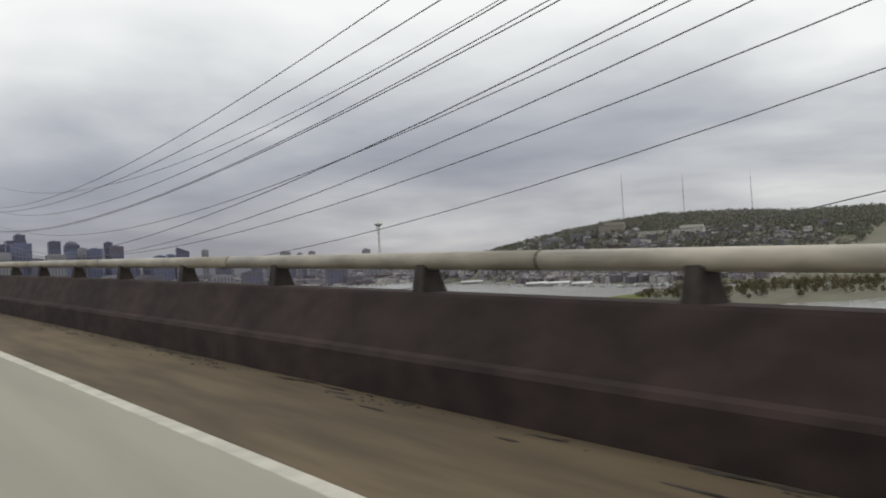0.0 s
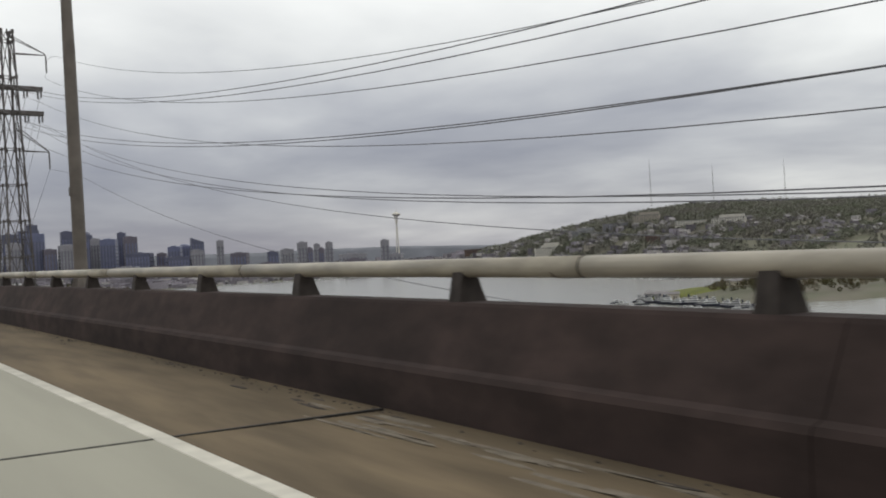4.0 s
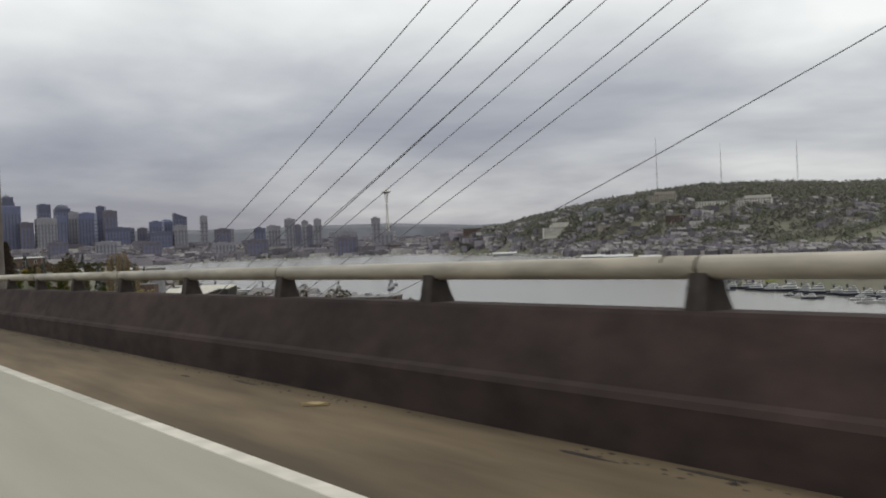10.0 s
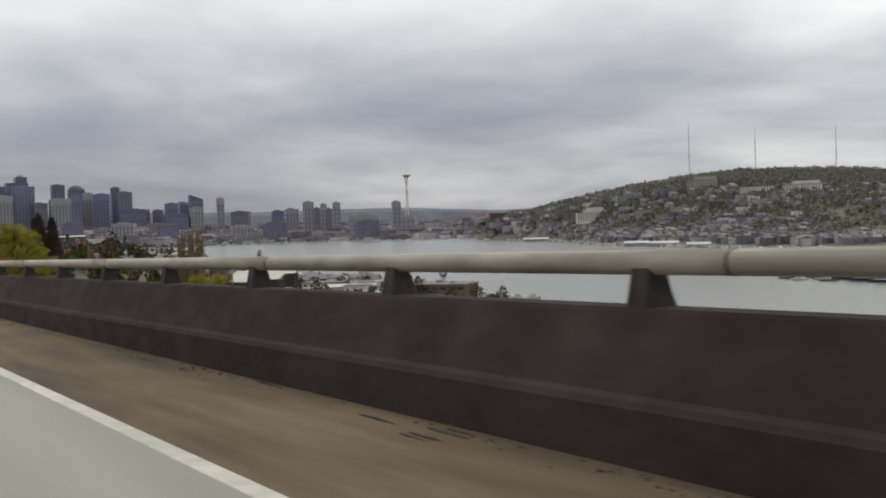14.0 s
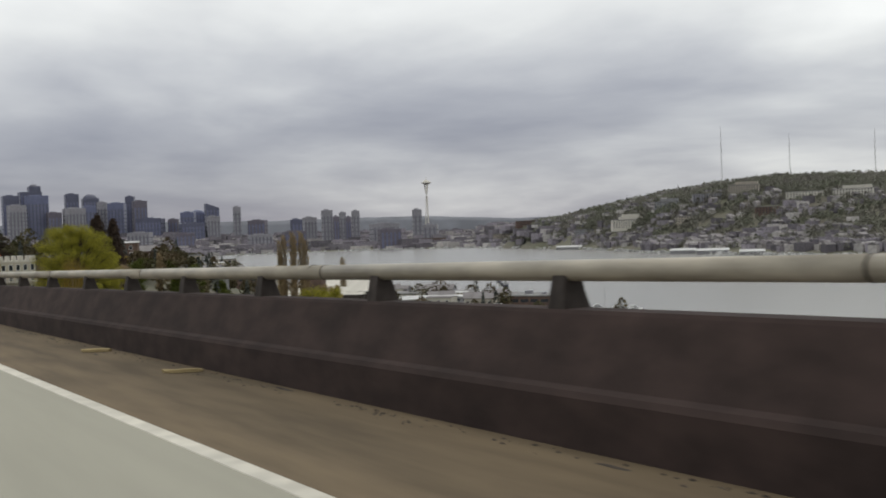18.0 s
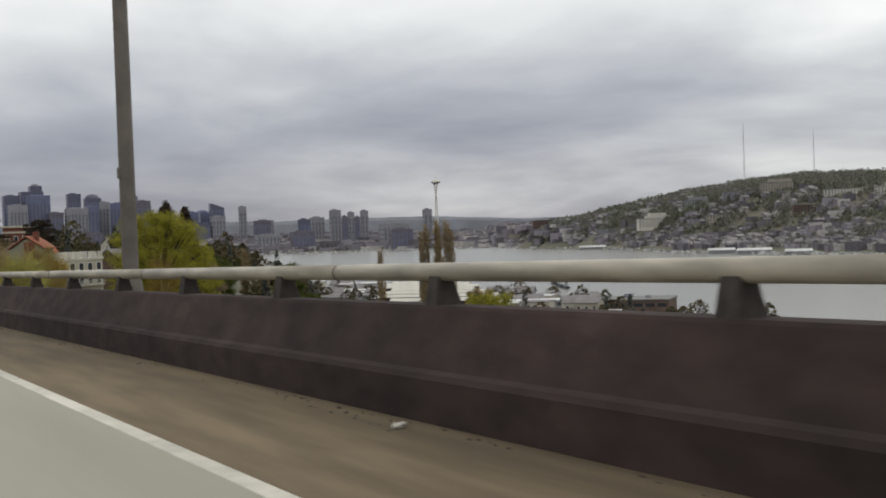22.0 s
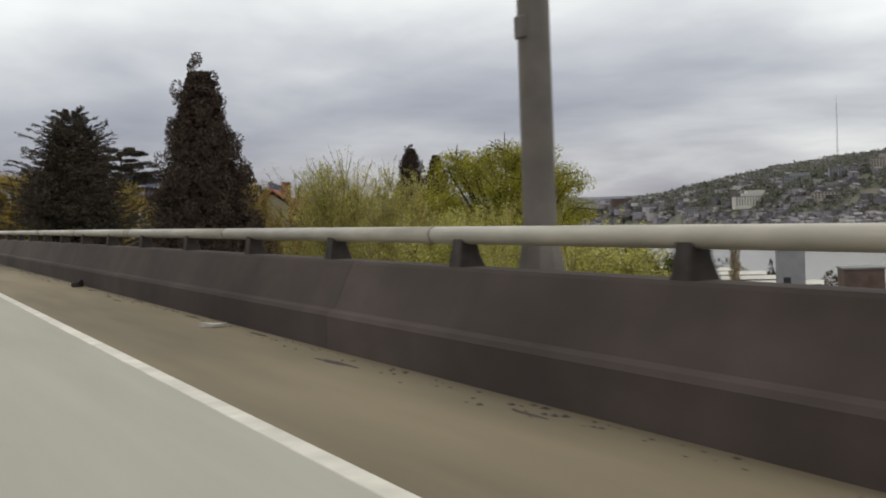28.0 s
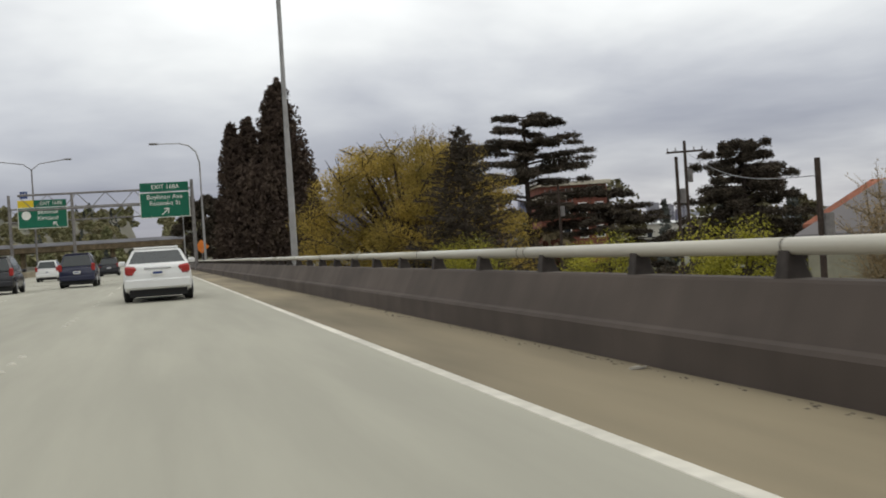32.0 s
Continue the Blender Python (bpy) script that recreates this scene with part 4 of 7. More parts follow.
def wires():
    c, q = math.cos(radians(14)), math.sin(radians(14))
    tips = [(u, z - 47.95) for z in (70.2, 67.6) for u in (-3.8, -2.0, 1.9, 3.4)] + [(4.1, 14.7), (4.3, 25.0)]
    tips = [Vector((PYLON[0] + u * c, PYLON[1] + u * q, z)) for u, z in tips]
    for ax, drift, z, fall, curve in LINES:
        start = Vector((ax, PYLON[1], z))
        tip = min(tips, key=lambda p: (p - start).length)
        pts = []
        for k in range(61):
            u = 262 * (k / 60) ** 1.3
            near = max(0.0, 1 - u / 14) ** 2
            p = Vector((ax + drift * u, PYLON[1] - u, z + fall * u + curve * u * u))
            pts.append(p + (tip - start) * near)
        w = part("power_line", tube(bmesh.new(), pts, 0.018, 5), M_WIRE)
        tagged(w, "dark sagging power line north of the tower", "wire", "power lines")
    ends = [(u, 70.2 - 47.9) for u in (-3.8, -2.0, 1.9, 3.4)] + [(u, 67.6 - 47.9) for u in (-3.8, -2.0, 1.9, 3.4)] + [(4.1, 63.6 - 48.9)]
    for u, z in ends:
        ax, ay = PYLON[0] + u * 0.97, PYLON[1] + u * 0.24
        fall = 0.372 if u < 4 else 0.315
        pts = [(ax + 0.03 * q, ay + q, z - fall * q + 0.00065 * q * q) for q in (7.75 * k for k in range(25))]
        w = part("power_line", tube(bmesh.new(), pts, 0.018, 5), M_WIRE)
        tagged(w, "dark power line falling steeply to the south shore", "wire", "power lines")
    for (x, y, lo, hi, half, words) in ((PYLON[0] + 5.6, PYLON[1] + 186, -46.5, -22, 4.6, "low steel terminal frame under the bridge"), (21, -61, -47, 36, 17, "tall steel frame holding the lines north")):
        t = thing("line_terminal", (x, y, lo), words, "pylon")
        for s in (-half, half):
            part("leg", beam(bmesh.new(), (s, 0, 0), (s * 0.95, 0, hi - lo), 0.35, 6, 0.2), M_TOWER, t)
        for k in range(3):
            d = k * (1.0 if half < 5 else 6.0)
            part("crossbeam", beam(bmesh.new(), (-half, 0, hi - lo - d), (half, 0, hi - lo - d), 0.22), M_TOWER, t)


wires()


# ---- lamp posts along the parapet ----
def lamp_post(mat_pole, label):
    t = thing("street_lamp", (0, 0, 0), label, "street lamp", "lamp posts along the bridge")
    part("pole", tube(bmesh.new(), [(0, 0, 0), (0, 0, 0.3), (0, 0, 4), (0, 0, 9.5), (-0.25, 0, 10.5), (-0.9, 0, 11.1), (-1.7, 0, 11.3)], 0.1, 12, [0.115, 0.11, 0.10, 0.075, 0.07, 0.062, 0.055]), mat_pole, t, smooth=True)
    bm = bmesh.new()
    box(bm, -0.2, 0.2, -0.2, 0.2, -0.7, 0.06, 0.02)
    beam(bm, (0, 0, 0.05), (0, 0, 0.35), 0.17, 10, 0.115)
    part("base", bm, mat_pole, t)
    part("arm", tube(bmesh.new(), [(-1.7, 0, 11.3), (-3.6, 0, 11.32)], 0.045, 8), mat_pole, t)
    bm = bmesh.new()
    box(bm, -4.35, -3.55, -0.14, 0.14, 11.24, 11.42, 0.05)
    part("lamp_head", bm, M_STEEL, t)
    bm = bmesh.new()
    box(bm, -0.118, -0.06, -0.06, 0.06, 1.6, 1.75, 0.01)
    part("hand_hole_cover", bm, mat_pole, t)
    return t


first = lamp_post(M_POLE, "tall brown-grey steel lamp post behind the parapet rail")
LAMPS = (35.2, 101, 167.6, 231.6, 291.8, 350.9, 411.2, 469.6, 530.5, 585.1)
for i, y in enumerate(LAMPS):
    x, z = road_at(y)
    m = pose(x + 4.06, y, z + 0.55)
    if i == 0:
        first.matrix_world = m
    else:
        copy_thing(first, m)
second = lamp_post(M_POLE_LIGHT, "tall galvanised lamp post with a long curved arm")
for i, y in enumerate((636.5, 697.0, 762.0, 830.0)):
    x, z = road_at(y)
    m = pose(x + 4.06, y, z + 0.3)
    if i == 0:
        second.matrix_world = m
    else:
        copy_thing(second, m)


def median_lamp(y):
    x, z = road_at(y)
    t = thing("street_lamp", (x - 13.8, y, z), "grey median lamp post with two arms", "street lamp", "median lamp posts")
    part("pole", beam(bmesh.new(), (0, 0, 0), (0, 0, 12.9), 0.14, 10, 0.08), M_STEEL, t)
    for s in (-1, 1):
        part("arm", tube(bmesh.new(), [(0, 0, 12.8), (s * 0.9, 0, 13.5), (s * 3.8, 0, 13.9)], 0.05, 8), M_STEEL, t)
        bm = bmesh.new()
        box(bm, s * 4.1 - 0.45, s * 4.1 + 0.45, -0.15, 0.15, 13.82, 14.0, 0.05)
        part("lamp_head", bm, M_STEEL, t)


median_lamp(797)


# ---- signs ----
M_GREEN = mat("green_sign_sheet", (0.008, 0.13, 0.075), 0.5, 2, 0.1)
M_SIGNWHITE = mat("white_sign_sheet", (0.78, 0.77, 0.72), 0.5, 2, 0.08)
M_YELLOW = mat("yellow_sign_sheet", (0.75, 0.55, 0.03), 0.5, 2, 0.08)
M_BLACK = mat("black_sign_letters", (0.03, 0.03, 0.03), 0.6, 2, 0.1)
M_BLUESIGN = mat("blue_sign_sheet", (0.03, 0.06, 0.2), 0.5, 2, 0.1)


def words(name, text, size, material, parent, x, z, y=-0.06, align="CENTER"):
    cu = bpy.data.curves.new(name, "FONT")
    cu.body, cu.size, cu.align_x, cu.align_y, cu.extrude = text, size, align, "CENTER", 0.005
    cu.resolution_u = 2
    tmp = new(name, cu)
    dg = bpy.context.evaluated_depsgraph_get()
    me = bpy.data.meshes.new_from_object(tmp.evaluated_get(dg))
    bpy.data.objects.remove(tmp)
    me.materials.clear()
    me.materials.append(material)
    ob = new(name, me)
    ob.parent = parent
    ob.matrix_local = pose(x, y, z, 90, 0, 0)
    return ob


def panel(name, w, h, material, parent, x=0.0, z=0.0, y=0.0, thick=0.05, label=""):
    bm = bmesh.new()
    box(bm, x - w / 2, x + w / 2, y - thick, y, z - h / 2, z + h / 2, 0.01)
    return part(name, bm, material, parent, label)


def exit_sign():
    x, z = -6.5, road_at(768)[1] + 7.0
    t = thing("exit_sign", (x, 768, z), "green overhead exit sign with white lettering and arrow", "road sign", rz=-2)
    panel("border", 4.62, 2.42, M_SIGNWHITE, t, 0, -0.55)
    panel("panel", 4.5, 2.3, M_GREEN, t, 0, -0.55, -0.05, 0.02)
    panel("exit_tab", 4.5, 0.85, M_GREEN, t, 0, 1.15)
    words("lettering", "EXIT 168A", 0.58, M_SIGNWHITE, t, 0.1, 1.15)
    words("lettering", "Boylston Ave", 0.62, M_SIGNWHITE, t, 0, 0.2, -0.08)
    words("lettering", "Roanoke St", 0.62, M_SIGNWHITE, t, 0, -0.4, -0.08)
    bm = bmesh.new()
    beam(bm, (-0.3, -0.09, -1.5), (0.2, -0.09, -1.02), 0.07)
    beam(bm, (0.32, -0.09, -0.9), (-0.12, -0.09, -0.95), 0.06)
    beam(bm, (0.32, -0.09, -0.9), (0.28, -0.09, -1.36), 0.06)
    part("arrow", bm, M_SIGNWHITE, t)
    g = thing("sign_gantry", (x, 768.6, road_at(768)[1]), "grey steel sign post with a long beam over the lanes", "gantry")
    part("post", beam(bmesh.new(), (2.6, 0, -3), (2.6, 0, 8.8), 0.22, 10, 0.16), M_STEEL, g)
    bm = bmesh.new()
    for zz in (6.6, 8.0):
        beam(bm, (-13.2, 0, zz), (2.6, 0, zz), 0.1, 6)
    for i in range(12):
        beam(bm, (-13.2 + i * 1.3, 0, 6.6 if i % 2 else 8.0), (-11.9 + i * 1.3, 0, 8.0 if i % 2 else 6.6), 0.05)
    part("beam", bm, M_STEEL, g)


exit_sign()


def guide_sign():
    z = road_at(792)[1] + 7.3
    t = thing("guide_sign", (-19.6, 792, z), "green overhead guide sign with a yellow corner tab", "road sign", rz=3)
    panel("border", 5.3, 2.4, M_SIGNWHITE, t, 0, -0.4)
    panel("panel", 5.18, 2.28, M_GREEN, t, 0, -0.4, -0.05, 0.02)
    panel("exit_tab", 3.5, 0.8, M_GREEN, t, 0.85, 1.22)
    panel("left_tab", 1.7, 0.8, M_YELLOW, t, -1.76, 1.22)
    panel("hospital_sign", 0.8, 0.8, M_BLUESIGN, t, -1.9, 2.25)
    words("lettering", "H", 0.6, M_SIGNWHITE, t, -1.9, 2.25, -0.08)
    words("lettering", "EXIT 168B", 0.55, M_SIGNWHITE, t, 0.95, 1.22)
    words("lettering", "Bellevue", 0.66, M_SIGNWHITE, t, 0.55, 0.25, -0.08)
    words("lettering", "Kirkland", 0.66, M_SIGNWHITE, t, 0.55, -0.45, -0.08)
    bm = bmesh.new()
    bmesh.ops.create_circle(bm, cap_ends=True, segments=20, radius=0.5, matrix=pose(-1.75, -0.085, -0.1, 90))
    part("route_shield", bm, M_SIGNWHITE, t)
    bm = bmesh.new()
    beam(bm, (1.6, -0.09, -1.4), (1.2, -0.09, -1.0), 0.07)
    beam(bm, (1.12, -0.09, -0.95), (1.5, -0.09, -0.97), 0.06)
    beam(bm, (1.12, -0.09, -0.95), (1.14, -0.09, -1.3), 0.06)
    part("arrow", bm, M_SIGNWHITE, t)
    g = thing("sign_gantry", (-19.6, 792.6, road_at(792)[1]), "grey steel posts and truss that hold a guide sign", "gantry")
    for s in (-3.6, 3.2):
        part("post", beam(bmesh.new(), (s, 0, -4), (s, 0, 9.6), 0.2, 10, 0.17), M_STEEL, g)
    bm = bmesh.new()
    for zz in (6.5, 8.0):
        beam(bm, (-3.6, 0, zz), (12.4, 0, zz), 0.09, 6)
    for i in range(10):
        beam(bm, (-3.6 + i * 1.6, 0, 6.5 if i % 2 else 8.0), (-2.0 + i * 1.6, 0, 8.0 if i % 2 else 6.5), 0.05)
    part("beam", bm, M_STEEL, g)


guide_sign()


def tow_sign():
    y = 529.9
    x, z = road_at(y)
    t = thing("tow_away_sign", (x + 3.98, y, z + 2.0), "white two-panel tow-away sign on a lamp post", "road sign", rz=-12)
    panel("upper_panel", 0.76, 0.62, M_SIGNWHITE, t, 0, 0.92, 0, 0.02)
    panel("lower_panel", 0.76, 0.9, M_SIGNWHITE, t, 0, 0.14, 0, 0.02)
    words("lettering", "NO", 0.22, M_BLACK, t, 0.0, 1.03, -0.025)
    bm = bmesh.new()
    box(bm, -0.3, 0.3, -0.026, -0.02, 0.72, 0.79)
    part("small_print", bm, M_BLACK, t)
    for i, s in enumerate(("TOW", "AWAY", "ZONE")):
        words("lettering", s, 0.2, M_BLACK, t, 0.0, 0.42 - 0.26 * i, -0.025)


tow_sign()


# ---- trees ----
M_BARK = mat("bark", (0.07, 0.052, 0.042), 0.95, 6, 0.4, 0.3)
M_CONIFER = mat("dark_conifer_needles", (0.066, 0.047, 0.038), 0.9, 0.6, 0.4, island=True, piece=0.2, color2=(0.092, 0.068, 0.05), spec=0.1)
M_CEDAR = mat("cedar_needles", (0.062, 0.053, 0.040), 0.9, 0.6, 0.4, island=True, piece=0.4, color2=(0.088, 0.070, 0.052), spec=0.1)
M_SPRING = mat("yellow_green_spring_leaves", (0.44, 0.405, 0.06), 0.8, 0.35, 0.35, island=True, piece=0.35, color2=(0.24, 0.23, 0.035), spec=0.15, big=0.25)
M_OLIVE = mat("olive_yellow_leaves", (0.46, 0.33, 0.075), 0.8, 0.35, 0.4, island=True, piece=0.3, color2=(0.26, 0.20, 0.055), spec=0.15, big=0.25)
M_TWIG = mat("tan_bare_twigs", (0.42, 0.325, 0.19), 0.9, 0.8, 0.4, island=True, piece=0.4, spec=0.1)
M_BUD = mat("pale_yellow_green_buds", (0.60, 0.565, 0.17), 0.8, 0.6, 0.35, island=True, piece=0.35, color2=(0.38, 0.37, 0.10), spec=0.15, big=0.25)
M_BLOSSOM = mat("white_blossom", (0.62, 0.56, 0.50), 0.8, 1.0, 0.3, island=True, piece=0.3, color2=(0.35, 0.33, 0.18), spec=0.1)
M_GREEN_LEAF = mat("fresh_green_leaves", (0.11, 0.13, 0.022), 0.8, 0.7, 0.4, island=True, piece=0.5, color2=(0.06, 0.075, 0.018), spec=0.15)

for m in (M_SPRING, M_BUD, M_OLIVE, M_BLOSSOM, M_GREEN_LEAF, M_TWIG):
    leafy(m)


def ground_z(x, y):
    return ground_height(x, y) - 0.3


def trunk_part(t, h, r, lean=0.0):
    part("trunk", tube(bmesh.new(), [(0, 0, -0.5), (0.05, 0, h * 0.3), (lean * 0.5, 0.05, h * 0.65), (lean, 0, h)], r, 8, [r * 1.25, r, r * 0.7, r * 0.25]), M_BARK, t, smooth=True)


def dense_conifer(x, y, top, w, label, n=7000, size=0.24, seed=3, sharp=0.8, material=None, low=0.08, name="conifer_tree"):
    """A close cone of many uneven bough clumps."""
    gz = ground_z(x, y)
    h = top - gz
    t = thing(name, (x, y, gz), label, "tree")
    trunk_part(t, h * 0.95, w * 0.045 + 0.05)
    r = np.random.RandomState(seed)
    k = 800
    u = low + (1 - np.sqrt(r.uniform(0, 1, k))) * (1 - low)
    prof = w / 2 * np.minimum(1.0, (1 - u) ** sharp * 1.12)
    a = np.arange(k) * 2.39996 + r.uniform(-0.4, 0.4, k)
    q = prof * r.uniform(0.62, 1.0, k)
    cen = np.stack([q * np.cos(a), q * np.sin(a), h * u + r.uniform(-0.02, 0.02, k) * h], 1)
    rad = (0.03 * w + 0.10 * prof) * r.uniform(0.6, 1.2, k)
    i = r.randint(0, k, n)
    d = r.normal(size=(n, 3))
    d /= np.linalg.norm(d, axis=1)[:, None]
    c = cen[i] + d * (rad[i] * r.uniform(0.2, 1, n) ** 0.4)[:, None] * np.array([1.0, 1.0, 1.3])
    m = n // 4
    iu = low + r.uniform(0, 0.95, m) * (1 - low)
    ia = r.uniform(0, 2 * np.pi, m)
    ir = w / 2 * np.minimum(1.0, (1 - iu) ** sharp * 1.12) * 0.72 * np.sqrt(r.uniform(0, 1, m))
    c = np.concatenate([c, np.stack([ir * np.cos(ia), ir * np.sin(ia), h * iu], 1)])
    sz = np.concatenate([np.full(n, size), np.full(m, size * 1.9)])
    leaf_mesh("crown", c, sz, material or M_CONIFER, t, seed=seed, squash=0.9, up=0.25, thin=0.4)
    return t


def limb_tree(x, y, top, w, label, material, limbs=60, per=60, size=0.2, seed=5, droop=0.1, flat=0.25, low=0.15, twig=0.02, tier=0, spread=1.0, name="cedar_tree", bark=None, crown_pow=0.75, twigs=0, inner=0):
    """A trunk with real limbs, side twigs and sprays of leaves along them, with gaps between."""
    gz = ground_z(x, y)
    h = top - gz
    t = thing(name, (x, y, gz), label, "tree")
    trunk_part(t, h * 0.97, 0.010 * w + 0.04)
    r = random.Random(seed)
    bm = bmesh.new()
    cs = []
    for i in range(limbs):
        u = low + (1 - low) * (i + r.random()) / limbs
        if tier:
            u = low + (1 - low) * (int((u - low) / (1 - low) * tier) + 0.15 + 0.3 * r.random()) / tier
        a = i * 2.399 + r.uniform(-0.5, 0.5)
        ln = w / 2 * (max(0.03, 1 - u) ** crown_pow * 1.2) * r.uniform(0.55, 1.12) * spread
        ln = max(ln, 0.35)
        bend = r.uniform(-0.25, 0.25)
        pts = []
        for k in range(5):
            s = k / 4
            aa = a + bend * s
            pts.append(Vector((math.cos(aa) * ln * s, math.sin(aa) * ln * s, h * u + ln * (0.22 * s - droop * 2.2 * s * s))))
        tube(bm, pts, twig, 4, [max(0.010, twig * 3.0 * (ln / w) * (1 - 0.8 * k / 4) + 0.006) for k in range(5)])

        def at(s):
            return pts[min(3, int(s * 4))].lerp(pts[min(4, int(s * 4) + 1)], s * 4 % 1)

        n = int(per * (0.4 + 1.2 * ln / (w / 2)))
        if twigs:
            # side shoots that carry the needles
            for k in range(twigs):
                s = 0.25 + 0.75 * (k + r.random()) / twigs
                q = at(min(0.999, s))
                ta = a + (1 if k % 2 else -1) * r.uniform(0.4, 1.1)
                tl = ln * r.uniform(0.16, 0.34) * (1.25 - s * 0.6)
                e = q + Vector((math.cos(ta) * tl, math.sin(ta) * tl, tl * r.uniform(-0.12, 0.38)))
                tube(bm, [q, e], 0.008, 3, [0.011, 0.005])
                for m in range(max(4, n // twigs)):
                    v = r.random()
                    o = q.lerp(e, v)
                    cs.append((o.x + r.gauss(0, flat * 0.35), o.y + r.gauss(0, flat * 0.35), o.z + r.gauss(0, flat * 0.3)))
        else:
            for k in range(n):
                s = r.random() ** 0.6
                q = at(min(0.999, s))
                b = ln * 0.30 * (0.25 + 0.75 * math.sin(min(1, s * 1.1) * 3.0))
                o = r.gauss(0, b * 0.6)
                cs.append((q.x - math.sin(a) * o, q.y + math.cos(a) * o, q.z + r.gauss(0, flat) - abs(o) * 0.15))
    tagged(part("branchwork", bm, bark or M_BARK, t), kind="stuff")
    sizes = [size] * len(cs)
    for i in range(inner):
        u = low + (0.93 - low) * r.random() ** 1.7
        q = w / 2 * (1 - u) ** crown_pow * 0.72 * math.sqrt(r.random())
        a = r.uniform(0, 6.283)
        cs.append((q * math.cos(a), q * math.sin(a), h * u + r.gauss(0, 0.2)))
        sizes.append(size * 2.4)
    leaf_mesh("crown", cs, sizes, material, t, seed=seed, squash=0.6 if twigs else 0.45, thin=0.3 if twigs else 0.55)
    return t


def layered_cedar(x, y, top, w, label, layers=11, size=0.09, seed=5, low=0.2, drop=0.0, broad=0.45, density=1.0):
    """An old cedar: a stout trunk and flat, dense pads of needles on spreading arms, with sky between the layers."""
    gz = ground_z(x, y)
    h = top - gz
    t = thing("cedar_tree", (x, y, gz), label, "tree")
    trunk_part(t, h * 0.97, 0.016 * w + 0.06)
    r, nr = random.Random(seed), np.random.RandomState(seed)
    bm = bmesh.new()
    cs = []
    for i in range(layers):
        u = low + (0.985 - low) * (i + 0.5 * r.random()) / layers
        reach = w / 2 * min(1.0, (1 - u) ** broad * 1.15 + 0.06)
        for k in range(r.randint(4, 6)):
            a = 2.4 * (i + 1) + k * 1.26 + r.uniform(-0.35, 0.35)
            ln = reach * r.uniform(0.55, 1.08)
            z = h * u + r.uniform(-0.024, 0.024) * h
            end = Vector((math.cos(a) * ln, math.sin(a) * ln, z + 0.05 * ln - drop * ln))
            tube(bm, [(0, 0, z - 0.04 * ln), tuple(end * 0.5 + Vector((0, 0, z * 0.5 + 0.03 * ln))), tuple(end)], 0.05, 5, [0.012 * w * (ln / w) + 0.05, 0.05, 0.02])
            # pads along the arm, thin from top to bottom
            for q in (0.45, 0.7, 0.95):
                c = Vector((0, 0, z)).lerp(end, q) + Vector((r.gauss(0, 0.018), r.gauss(0, 0.018), 0)) * w
                n = int(260 * density * (0.5 + ln / reach))
                ang, rr = nr.uniform(0, 6.283, n), np.sqrt(nr.uniform(0, 1, n)) * (0.16 * ln + 0.35) * r.uniform(0.8, 1.2)
                rr *= 0.8 + 0.2 * np.sin(ang * 5 + k)
                p = np.stack([rr * np.cos(ang), rr * np.sin(ang), nr.normal(size=n) * 0.007 * w - (0.12 + drop) * rr], 1)
                cs.append(p + np.array(c))
    tagged(part("branchwork", bm, M_BARK, t), kind="stuff")
    c = np.concatenate(cs)
    leaf_mesh("crown", c, np.full(len(c), size), M_CEDAR, t, seed=seed, squash=0.4, thin=0.5)
    return t


